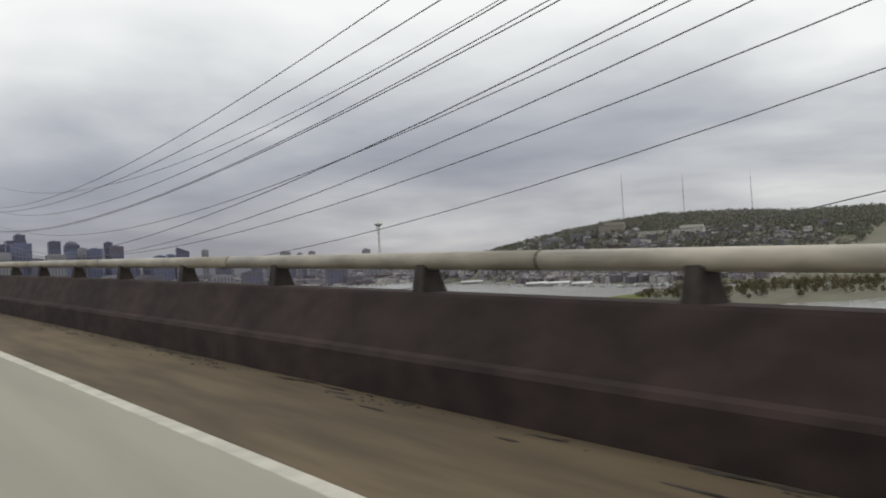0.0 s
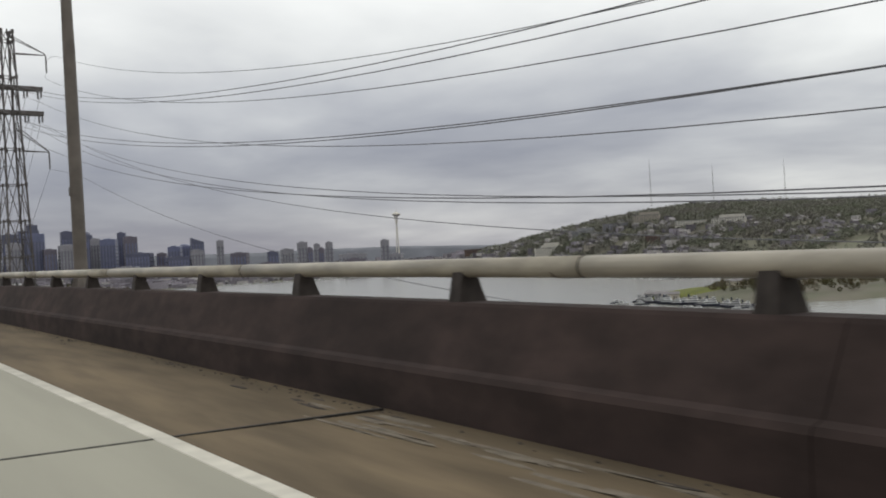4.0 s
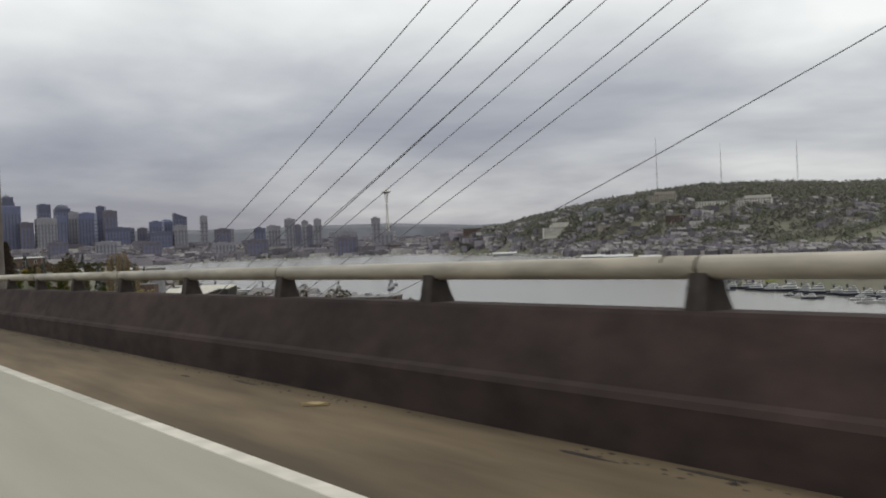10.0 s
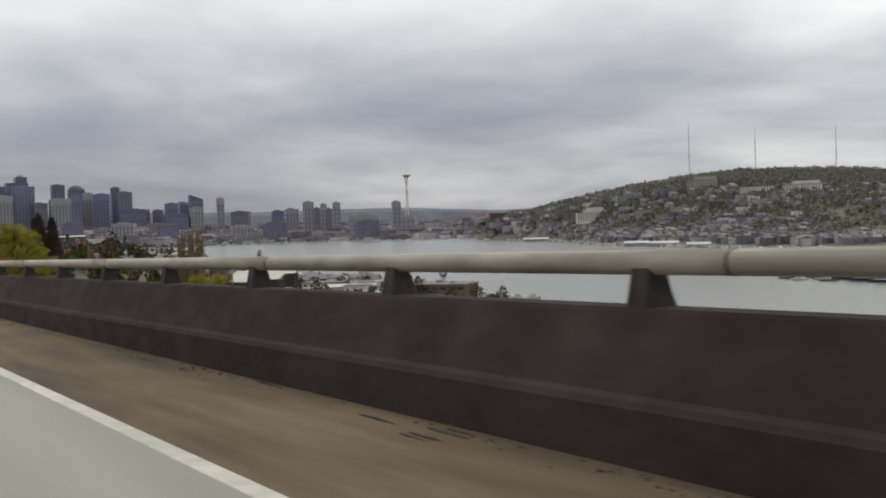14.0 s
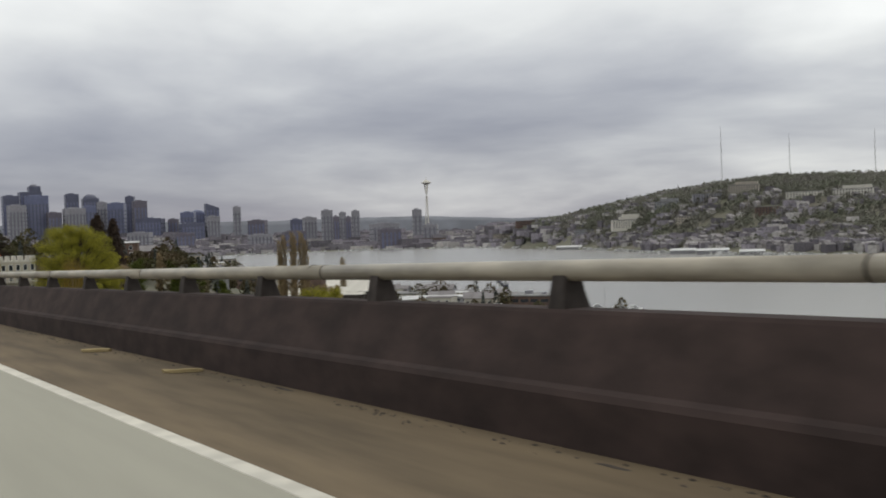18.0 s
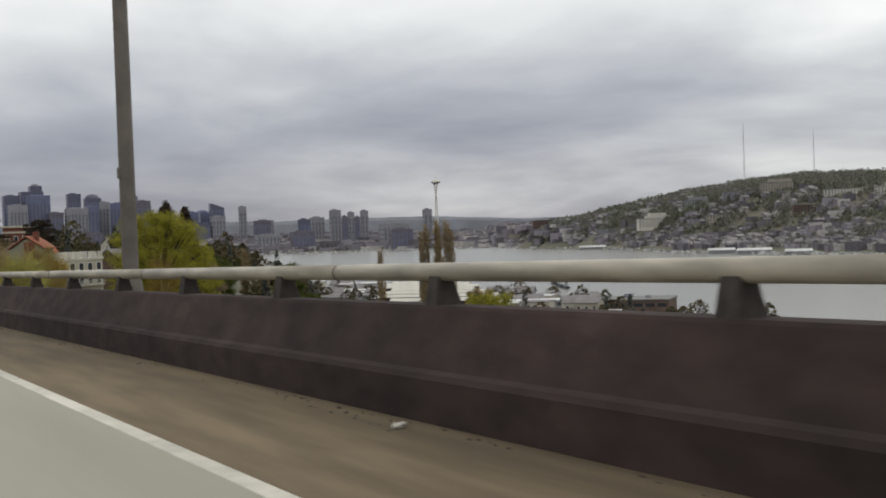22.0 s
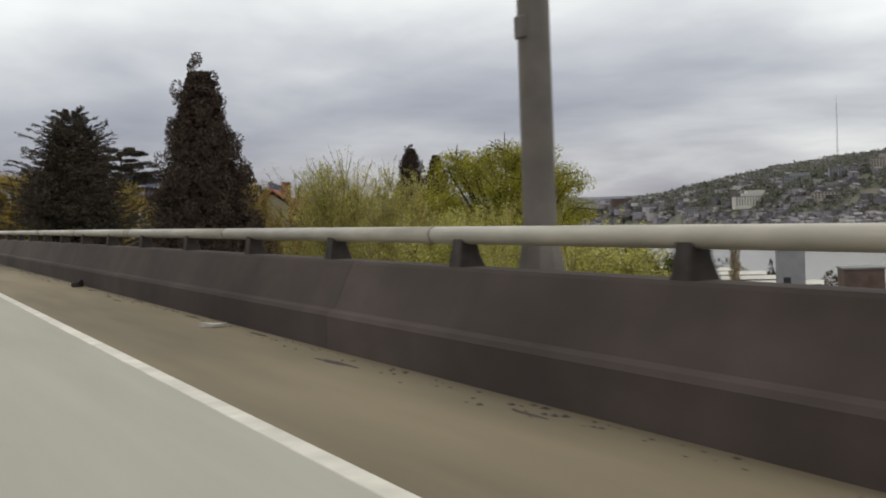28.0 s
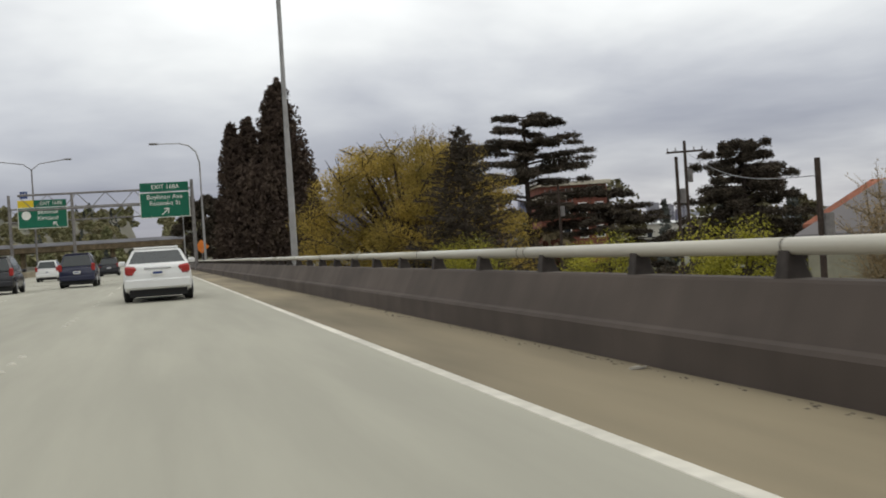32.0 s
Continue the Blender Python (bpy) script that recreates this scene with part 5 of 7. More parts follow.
def round_tree(x, y, top, w, label, material, n=6000, size=0.22, seed=9, lobes=16, low=0.25, name="broadleaf_tree", fill=0.5, upright=0.0, twig_mat=None, shoots=4, taper=0.0, dome=False):
    """A spreading crown of leaf clumps on forking limbs."""
    gz = ground_z(x, y)
    h = top - gz
    t = thing(name, (x, y, gz), label, "tree")
    trunk_part(t, h * 0.6, 0.02 * w + 0.08)
    r = random.Random(seed)
    nr = np.random.RandomState(seed)
    cen, rad, seg = [], [], []
    bm = bmesh.new()
    for i in range(lobes):
        u = low + (0.93 - low) * ((i + 0.5) / lobes)
        a = i * 2.399 + r.uniform(-0.4, 0.4)
        v = (u - low) / (1 - low)
        q = w / 2 * 0.72 * math.sqrt(max(0.03, 1 - (2 * v - 0.75) ** 2 / 1.6)) * r.uniform(0.45, 1.0) * (1 - taper * v)
        if dome:
            # broad low down, closing to a rounded top
            q = w / 2 * 0.9 * math.sqrt(max(0.0, 1 - max(0.0, (v - 0.2) / 0.8) ** 2)) * (1.0 if i % 3 else 0.55) * r.uniform(0.85, 1.0)
        p = Vector((q * math.cos(a), q * math.sin(a), h * u))
        cen.append(p)
        rad.append(w * r.uniform(0.11, 0.19) * (0.62 if dome else 1.0))
        root = Vector((0, 0, h * (low * 0.6 + 0.25 * v)))
        mid = root.lerp(p, 0.5) + Vector((0, 0, 0.06 * h))
        tube(bm, [root, mid, p], 0.04, 5, [0.012 * w, 0.008 * w, 0.003 * w])
        for k in range(shoots):
            e = p + Vector((r.gauss(0, 1), r.gauss(0, 1), r.gauss(0.6 + upright, 0.6))).normalized() * rad[-1] * r.uniform(0.9, 1.5 if shoots > 4 else 1.05) * (1 + 0.5 * upright if shoots > 4 else 1)
            seg.append((p, e))
            tube(bm, [p, e], 0.01, 4, [0.003 * w, 0.001 * w])
    tagged(part("branchwork", bm, twig_mat or M_BARK, t), kind="stuff")
    k = nr.randint(0, lobes, n)
    d = nr.normal(size=(n, 3))
    d /= np.linalg.norm(d, axis=1)[:, None]
    rr = np.asarray(rad)[k] * (nr.uniform(0, 1, n) ** fill) * 1.15
    d[:, 2] = d[:, 2] * (0.55 if dome else 0.8 + upright) + upright * 0.3
    c = np.asarray([tuple(p) for p in cen])[k] + d * rr[:, None]
    if shoots > 4:
        # most leaves sit along the upright shoots
        ends = np.asarray([(*p, *e) for p, e in seg])[nr.randint(0, len(seg), n)]
        along = nr.uniform(0, 1, n)[:, None] ** 0.8
        on = nr.uniform(0, 1, n) < 0.72
        c = np.where(on[:, None], ends[:, :3] + (ends[:, 3:] - ends[:, :3]) * along + nr.normal(size=(n, 3)) * 0.012 * w, np.asarray([tuple(p) for p in cen])[k] + d * rr[:, None] * np.array([0.8, 0.8, 0.5]))
    m = n // 4
    k = nr.randint(0, lobes, m)
    d = nr.normal(size=(m, 3)) * (np.asarray(rad)[k] * 0.3)[:, None]
    c = np.concatenate([c, np.asarray([tuple(p) for p in cen])[k] * np.array([0.85, 0.85, 0.97]) + d])
    leaf_mesh("crown", c, np.concatenate([np.full(n, size), np.full(m, size * 1.5)]), material, t, seed=seed, up=upright)
    return t


# beside the road, from north to south
dense_conifer(3.15, 620.5, 4.75, 6.3, "dense dark green conifer close behind the parapet", n=130000, size=0.06, seed=3, sharp=0.62)
limb_tree(3.6, 652.6, 5.7, 10.4, "wide dark cedar with drooping feathery boughs", M_CEDAR, limbs=330, per=310, size=0.072, seed=5, droop=-0.05, flat=0.12, low=0.1, name="cedar_tree", crown_pow=0.46, twigs=11, inner=24000)
SHRUB = dict(fill=0.5, name="spring_shrub", twig_mat=M_TWIG, shoots=14)
round_tree(17, 642, -0.6, 10.5, "thin olive-yellow spring shrub behind the rail", M_OLIVE, n=52000, size=0.045, seed=21, lobes=44, low=0.3, upright=0.8, **SHRUB)
round_tree(12, 629, 0.9, 6.0, "tall olive-twigged spring shrub behind the rail", M_BUD, n=44000, size=0.035, seed=22, lobes=60, low=0.25, upright=1.0, **SHRUB)
round_tree(13.5, 646, 0.5, 6.0, "ochre spring shrub with tan shoots behind the rail", M_OLIVE, n=40000, size=0.045, seed=28, lobes=50, low=0.2, upright=0.9, **SHRUB)
round_tree(12.5, 607.5, -2.7, 7.5, "low bright green brush under the bridge edge", M_BUD, n=36000, size=0.05, seed=23, lobes=30, low=0.45, upright=0.4, **SHRUB)
round_tree(12.8, 623.5, 0.5, 4.6, "tall sparse yellow-green shrub behind the rail", M_BUD, n=22000, size=0.035, seed=27, lobes=50, low=0.25, upright=1.1, **SHRUB)
round_tree(12.5, 618, -1.9, 6.5, "low bright green brush under the bridge edge", M_BUD, n=30000, size=0.045, seed=26, lobes=30, low=0.4, upright=0.7, **SHRUB)
round_tree(28, 655, -0.8, 9.5, "tan-twigged shrub with yellow-green buds", M_OLIVE, n=40000, size=0.05, seed=24, lobes=40, low=0.3, upright=0.8, **SHRUB)
round_tree(21, 628, -2.2, 9.0, "low bright green brush under the bridge edge", M_BUD, n=34000, size=0.05, seed=25, lobes=30, low=0.4, upright=0.6, **SHRUB)
round_tree(59, 689, 7.3, 25, "tall yellow-green broadleaf tree in spring leaf", M_SPRING, n=130000, size=0.11, seed=31, lobes=110, low=0.2, fill=0.4, dome=True)
round_tree(70, 696, -1.2, 12, "lower yellow-green tree beside a taller one", M_SPRING, n=26000, size=0.11, seed=37, lobes=50, low=0.2, fill=0.4, dome=True)
round_tree(33, 668, -2.3, 9, "olive-yellow budding tree below the road", M_OLIVE, n=18000, size=0.09, seed=32, lobes=34, low=0.3, upright=0.5, twig_mat=M_TWIG)
round_tree(56, 676, -3.6, 11, "olive-yellow budding tree below the road", M_OLIVE, n=18000, size=0.09, seed=33, lobes=34, low=0.3, upright=0.5, twig_mat=M_TWIG)
round_tree(26, 676, -2.3, 8, "fresh yellow-green hedge tree below the road", M_SPRING, n=18000, size=0.08, seed=38, lobes=40, low=0.2, fill=0.4, dome=True)
dense_conifer(81.5, 758.7, 11.8, 11, "dark conifer behind a leafy tree", n=26000, size=0.2, seed=34, sharp=0.62)
dense_conifer(79.5, 757, 10.2, 7, "dark conifer behind a leafy tree", n=18000, size=0.2, seed=36, sharp=0.62)
dense_conifer(86.8, 759, 10.4, 10, "dark conifer behind a leafy tree", n=24000, size=0.2, seed=35, sharp=0.62)
limb_tree(14, 668, 0.4, 6.5, "small white-blossoming tree beside the road", M_BLOSSOM, limbs=90, per=90, size=0.06, seed=41, droop=-0.08, flat=0.2, low=0.3, name="blossom_tree", bark=M_TWIG)
limb_tree(10, 662, -0.9, 6.0, "small white-blossoming tree beside the road", M_BLOSSOM, limbs=90, per=90, size=0.05, seed=42, droop=-0.08, flat=0.2, low=0.3, name="blossom_tree", bark=M_TWIG)
limb_tree(22, 671, 0.7, 9.0, "wide white-blossoming tree beside the road", M_BLOSSOM, limbs=110, per=90, size=0.065, seed=43, droop=-0.08, flat=0.22, low=0.3, name="blossom_tree", bark=M_TWIG)
limb_tree(17, 664, -1.4, 6.5, "low white-blossoming tree beside the road", M_BLOSSOM, limbs=90, per=90, size=0.05, seed=44, droop=-0.08, flat=0.2, low=0.25, name="blossom_tree", bark=M_TWIG)
round_tree(11.0, 742, 6.9, 19, "broad ochre-yellow tree in early leaf", M_OLIVE, n=120000, size=0.075, seed=51, lobes=100, low=0.1, fill=0.45, dome=True)
limb_tree(11.6, 729, 5.8, 11, "dark feathery conifer before a yellow tree", M_CEDAR, limbs=220, per=220, twigs=7, size=0.085, seed=52, droop=0.0, flat=0.2, low=0.08, crown_pow=0.7, inner=5000)
dense_conifer(9.6, 807, 22.4, 12.5, "tall black-green cypress beside the highway", n=34000, size=0.3, seed=53, sharp=0.66, name="cypress_tree")
dense_conifer(3.2, 806, 16.8, 6.5, "slim black-green cypress beside the highway", n=9000, size=0.28, seed=54, sharp=0.6, name="cypress_tree")
dense_conifer(5.6, 809, 18.0, 7.5, "slim black-green cypress beside the highway", n=11000, size=0.28, seed=55, sharp=0.6, name="cypress_tree")
dense_conifer(6.6, 804, 11.0, 12, "broad dark evergreen at the foot of cypresses", n=16000, size=0.28, seed=48, sharp=0.35, name="evergreen_tree")
round_tree(0.2, 835, 9.0, 10.0, "dark leafy tree beside the highway", M_CEDAR, n=14000, size=0.24, seed=56, lobes=40, dome=True, low=0.1)
layered_cedar(31, 770, 11.8, 20, "flat-layered dark cedar with open gaps", layers=13, seed=57, low=0.42, broad=0.4, size=0.12, density=1.5)
layered_cedar(37.5, 764, 3.4, 17, "low spreading dark cedar beside a taller one", layers=10, seed=63, low=0.3, drop=0.05, broad=0.5, size=0.12, density=1.5)
layered_cedar(46, 752, 7.0, 24, "spreading dark cedar by utility poles", layers=15, seed=58, low=0.25, drop=0.10, broad=0.85, size=0.12, density=2.0)
round_tree(22, 775, 10.0, 12, "bare tan-twigged tree in early spring", M_TWIG, n=16000, size=0.07, seed=59, lobes=50, fill=0.4, upright=0.8, twig_mat=M_TWIG, shoots=10)
round_tree(31, 712, 0.8, 8, "bare tan-twigged tree in early spring", M_TWIG, n=12000, size=0.06, seed=61, lobes=40, fill=0.4, upright=0.8, twig_mat=M_TWIG, shoots=10)
round_tree(15.9, 688.6, 1.2, 4.8, "ochre budding tree with tan twigs", M_OLIVE, n=22000, size=0.05, seed=64, lobes=44, low=0.15, upright=0.9, twig_mat=M_TWIG, shoots=10)
for i, (x, y, top, w) in enumerate(((8, 690, -1.2, 5), (10, 704, -1.5, 6), (9, 720, -1.2, 6), (13, 738, -1.0, 6), (16, 756, -0.6, 7), (7, 676, -1.4, 4))):
    round_tree(x, y, top, w, "low yellow-green brush below the parapet", M_SPRING, n=14000, size=0.045, seed=70 + i, lobes=24, low=0.3, name="brush")
round_tree(14.4, 686.6, 2.4, 4.8, "ochre budding tree with bare tan top", M_OLIVE, n=26000, size=0.05, seed=65, lobes=50, low=0.12, upright=1.0, twig_mat=M_TWIG, shoots=12)
# mixed trees down the slope to the lake
sr = random.Random(31)
for i in range(26):
    x, y = sr.uniform(96, 215), sr.uniform(690, 830)
    m, words_ = sr.choice(((M_OLIVE, "small olive budding tree on the lake slope"), (M_GREEN_LEAF, "small dark green tree on the lake slope"), (M_TWIG, "small bare tan tree on the lake slope"), (M_GREEN_LEAF, "small dark green tree on the lake slope")))
    gz = ground_z(x, y)
    round_tree(x, y, min(-5.5, gz + sr.uniform(6, 11)), sr.uniform(5, 9), words_, m, n=3600, size=0.24, seed=200 + i, lobes=18, low=0.15)
# poplars by the lake: a close row of upright stems
for i, (x, y, top, w) in enumerate(((111.5, 665, 1.2, 3.0), (113.2, 666, 2.6, 3.0), (115.0, 664, 3.5, 3.2), (116.8, 667, 3.0, 3.0), (118.6, 666, 3.4, 3.2), (120.3, 667, 1.8, 3.0), (150, 760, -4.5, 4), (190, 790, -8, 4.5), (98, 742, -2.8, 3.2))):
    round_tree(x, y, top, w, "upright bare poplar with tan twigs", M_TWIG, n=13000, size=0.1, seed=80 + i, lobes=60, low=0.05, fill=0.6, upright=2.2, name="poplar_tree", twig_mat=M_TWIG, shoots=12)
for i, (x, y, top, w, m, words_) in enumerate(((109, 637, -12.6, 13, M_SPRING, "low bright green bank of shrubs by the lake"), (117, 643, -13.4, 11, M_SPRING, "low bright green bank of shrubs by the lake"), (130, 668, -13.5, 7, M_TWIG, "bare brown tree on the lake slope"), (124, 664, -13, 6, M_TWIG, "bare brown tree on the lake slope"),
                                       (92, 700, -8, 9, M_GREEN_LEAF, "rounded dark green tree on the lake slope"), (104, 722, -6.5, 8, M_GREEN_LEAF, "rounded dark green tree on the lake slope"), (84, 720, -5.2, 9, M_GREEN_LEAF, "rounded dark green tree on the lake slope"), (78, 712, -5.5, 8, M_TWIG, "bare brown tree on the lake slope"))):
    round_tree(x, y, top, w, words_, m, n=9000, size=0.17, seed=90 + i, lobes=24, low=0.2)


# ---- houses and lakeside buildings ----
M_BRICK = mat("red_brick_wall", (0.22, 0.085, 0.06), 0.9, 2, 0.35, big=0.2)
M_TILE = mat("orange_red_tile_roof", (0.36, 0.13, 0.075), 0.85, 3, 0.3, big=0.2)
M_STUCCO = mat("grey_cream_stucco", (0.33, 0.315, 0.235), 0.9, 2, 0.15)
M_CREAM = mat("cream_stucco", (0.55, 0.50, 0.40), 0.85, 2, 0.15)


def house(x, y, z, w, d, h, roof_h, wall, roof, label, rz=0.0, rows=2, cols=4, hip=0.0, chimney=False, name="house"):
    t = thing(name, (x, y, z), label, "house", rz=rz)
    bm = bmesh.new()
    box(bm, -w / 2, w / 2, -d / 2, d / 2, -14, h, 0.05)
    part("wall", bm, wall, t)
    o = 0.5
    v = [(-w / 2 - o, -d / 2 - o, h), (w / 2 + o, -d / 2 - o, h), (w / 2 + o, d / 2 + o, h), (-w / 2 - o, d / 2 + o, h), (-w / 2 - o + hip, 0, h + roof_h), (w / 2 + o - hip, 0, h + roof_h)]
    v += [(a, b, c - 0.25) for a, b, c in v[:4]]
    v += [(v[4][0], 0, h + roof_h - 0.25), (v[5][0], 0, h + roof_h - 0.25)]
    if hip:
        faces = [(0, 1, 5, 4), (2, 3, 4, 5), (0, 4, 3), (1, 2, 5), (0, 6, 7, 1), (1, 7, 8, 2), (2, 8, 9, 3), (3, 9, 6, 0), (6, 9, 8, 7)]
    else:
        faces = [(0, 1, 5, 4), (2, 3, 4, 5), (0, 6, 7, 1), (2, 8, 9, 3), (0, 4, 10, 6), (3, 9, 10, 4), (1, 7, 11, 5), (2, 5, 11, 8), (6, 10, 11, 7), (9, 8, 11, 10)]
        g = [(sx * (w / 2 - 0.02), yy, zz) for sx in (-1, 1) for yy, zz in ((-d / 2, h - 0.3), (d / 2, h - 0.3), (0, h + roof_h * (1 - 0.5 / (d / 2 + 0.5)) - 0.25))]
        mesh_part("gable_wall", g, [(0, 2, 1), (3, 4, 5), (0, 1, 4, 3), (0, 3, 5, 2), (1, 2, 5, 4)], wall, t)
    r = mesh_part("roof", v, faces, roof, t)
    if chimney:
        bm = bmesh.new()
        box(bm, -0.6, 0.6, -0.5, 0.5, 0, 2.2, 0.04, Matrix.Translation((-w * 0.2, -d * 0.2, h + roof_h * 0.5)))
        part("chimney", bm, M_BRICK, r)
    for i in range(rows):
        for j in range(cols):
            u, zz = -w / 2 + w * (j + 0.5) / cols, h - 2.4 - 3.0 * i
            win = panel("window", 1.5, 1.9, M_SIGNWHITE, t, u, zz, -d / 2 + 0.01, 0.08)
            panel("pane", 1.2, 1.6, M_WINDOW, win, u, zz, -d / 2 - 0.07, 0.02)
    return t


def parapet_house():
    """White flat-roofed block with a notched parapet."""
    w, d = 12.3, 7.0
    t = thing("apartment_house", (45.6, 714.1, -3.45), "cream flat-roofed apartment house with a notched white parapet", "house", rz=26.6)
    bm = bmesh.new()
    box(bm, -w / 2, w / 2, -d / 2, d / 2, -16, 0, 0.05)
    part("wall", bm, M_CREAM, t)
    n = 6
    for i in range(n):
        u = -w / 2 + (w - 1.25) * i / (n - 1)
        for v in (-d / 2 - 0.1, d / 2 - 0.3):
            bm = bmesh.new()
            box(bm, u, u + 1.25, v, v + 0.4, 0, 1.4, 0.04)
            part("merlon", bm, M_WHITEWALL, t)
    for i in range(4):
        u = -d / 2 + (d - 1.25) * i / 3
        for v in (-w / 2 - 0.1, w / 2 - 0.3):
            bm = bmesh.new()
            box(bm, v, v + 0.4, u + 0.2, u + 1.0, 0, 1.36, 0.04)
            part("merlon", bm, M_WHITEWALL, t)
    bm = bmesh.new()
    box(bm, -w / 2 - 0.2, w / 2 + 0.2, -d / 2 - 0.2, d / 2 + 0.2, -0.6, 0.02, 0.03)
    part("cornice", bm, M_WHITEWALL, t)
    for i in range(5):
        u = -w / 2 + w * (i + 0.5) / 5
        for k in range(4):
            z = -2.1 - 3.1 * k
            o = panel("window", 1.5, 2.0, M_SIGNWHITE, t, u, z, -d / 2 + 0.02, 0.08)
            panel("pane", 1.15, 1.65, M_WINDOW, o, u, z, -d / 2 - 0.06, 0.02)
            if k:
                bm = bmesh.new()
                box(bm, u - 1.0, u + 1.0, -d / 2 - 0.9, -d / 2, z - 1.3, z - 1.1, 0.02)
                bal = part("balcony", bm, M_WHITEWALL, t)
                bm = bmesh.new()
                for q in range(6):
                    box(bm, u - 0.98 + q * 0.38, u - 0.92 + q * 0.38, -d / 2 - 0.9, -d / 2 - 0.84, z - 1.1, z - 0.2)
                box(bm, u - 1.0, u + 1.0, -d / 2 - 0.92, -d / 2 - 0.82, z - 0.2, z - 0.1)
                part("balcony_rail", bm, M_WHITEWALL, bal)


parapet_house()
house(35.2, 702.8, -4.1, 8, 6.9, 3.3, 2.7, M_STUCCO, M_TILE, "grey-cream house with an orange-red gabled tile roof", rz=64, rows=1, cols=3, chimney=True)
house(39.2, 721.2, -4.3, 8.6, 9.0, 2.5, 2.65, M_STUCCO, M_TILE, "long grey-cream house with an orange-red hipped tile roof", rz=-8, rows=1, cols=5, hip=2.4)


def brick_block(x, y, top, w, label):
    """Flat brick house with two pale cornices."""
    t = thing("brick_apartment_house", (x, y, top), label, "house", rz=-10)
    q = w / 2
    bm = bmesh.new()
    box(bm, -q, q, -4, 4, -18, 0, 0.05)
    part("wall", bm, M_BRICK, t)
    for z, o in ((-0.2, 0.5), (-1.9, 0.3)):
        bm = bmesh.new()
        box(bm, -q - o, q + o, -4 - o, 4 + o, z - 0.3, z + 0.25, 0.05)
        part("cornice", bm, M_CREAM, t)
    n = int(w / 2.1)
    for i in range(n):
        u = -q + w * (i + 0.5) / n
        for z in (-3.8, -7.0):
            win = panel("window", 1.2, 1.7, M_SIGNWHITE, t, u, z, -3.98, 0.08)
            panel("pane", 0.95, 1.45, M_WINDOW, win, u, z, -4.06, 0.02)


brick_block(49.3, 804, 5.9, 9.4, "flat-roofed red-brown brick house with pale cornices")
brick_block(28, 792, 6.6, 13, "wide flat-roofed brick house with two pale cornices")
limb_tree(10.3, 657, -0.1, 4.6, "small fresh green sapling with feathery boughs", M_GREEN_LEAF, limbs=60, per=120, twigs=5, size=0.06, seed=62, droop=0.0, flat=0.16, low=0.2, name="sapling")
house(35.5, 717, -5.0, 8, 8, 2.6, 3.0, M_STUCCO, M_ROOFS, "low house with a grey hipped roof", rz=20, rows=1, cols=2, hip=2.5)
t = thing("chimney_stack", (32, 687, -1.7), "broad red brick chimney above the tiled roofs", "chimney", rz=-14)
bm = bmesh.new()
box(bm, -1.0, 1.0, -0.8, 0.8, -12, 2.0, 0.05)
part("shaft", bm, M_BRICK, t)
bm = bmesh.new()
box(bm, -1.1, 1.1, -0.9, 0.9, 2.0, 2.2, 0.03)
part("cap", bm, M_TILE, t)
house(66, 742, -6.6, 13, 10, 2.0, 2.8, M_BROWNWALL, M_ROOFS, "dark-roofed house behind cedar boughs", rz=25, cols=3)


def lake_hall(a, r, w, d, h, wall, label, rz=0.0, stripes=0):
    x, y = polar(a, r)
    z = max(WATER + 0.5, ground_height(x, y) - 0.5)
    t = thing("lakeside_building", (x, y, z), label, "building", rz=-a + rz)
    bm = bmesh.new()
    box(bm, -w / 2, w / 2, -d / 2, d / 2, -1, h, 0.1)
    part("wall", bm, wall, t)
    bm = bmesh.new()
    box(bm, -w / 2 - 0.6, w / 2 + 0.6, -d / 2 - 0.6, d / 2 + 0.6, h, h + 0.6, 0.1)
    part("roof", bm, M_METALROOF if stripes != 1 else M_FLATROOF, t)
    window_grid(t, w, d, h, 2, max(3, int(w / 4)), 2.4, 0.35, 0.75)
    return t


for spec in ((34.5, 520, 24, 14, 6, M_GREYWALL, "grey lakeside building with a pale roof", 10, 0),
             (31.0, 560, 26, 14, 6, M_WHITEWALL, "white lakeside building with a flat roof", -12, 1), (27.5, 600, 30, 16, 8, M_BEIGE, "beige lakeside apartment block", 6, 1), (24.5, 560, 26, 14, 7, M_PALE, "pale apartment block below the bridge", 0, 1),
             (21.5, 640, 24, 14, 7, M_BROWNWALL, "brown apartment block on the slope", 8, 1), (25.5, 760, 30, 14, 7, M_GREYWALL, "grey apartment block near the water", -6, 0), (18.5, 700, 22, 14, 8, M_CREAM, "cream apartment block on the slope", 4, 1),
             (29.5, 420, 20, 12, 8, M_CREAM, "cream apartment block below the bridge", 12, 1), (36.5, 430, 22, 12, 6, M_BROWNWALL, "brown low building near the shore", -10, 0), (16.0, 860, 26, 14, 8, M_PALE, "pale apartment block on the slope", 0, 1),
             (20.0, 1000, 30, 16, 9, M_BEIGE, "beige apartment block on the slope", 0, 1), (15.0, 1200, 36, 16, 10, M_BROWNWALL, "brown apartment block on the slope", 0, 1), (12.0, 1000, 26, 16, 10, M_CREAM, "cream apartment block on the slope", 0, 1)):
    lake_hall(*spec)


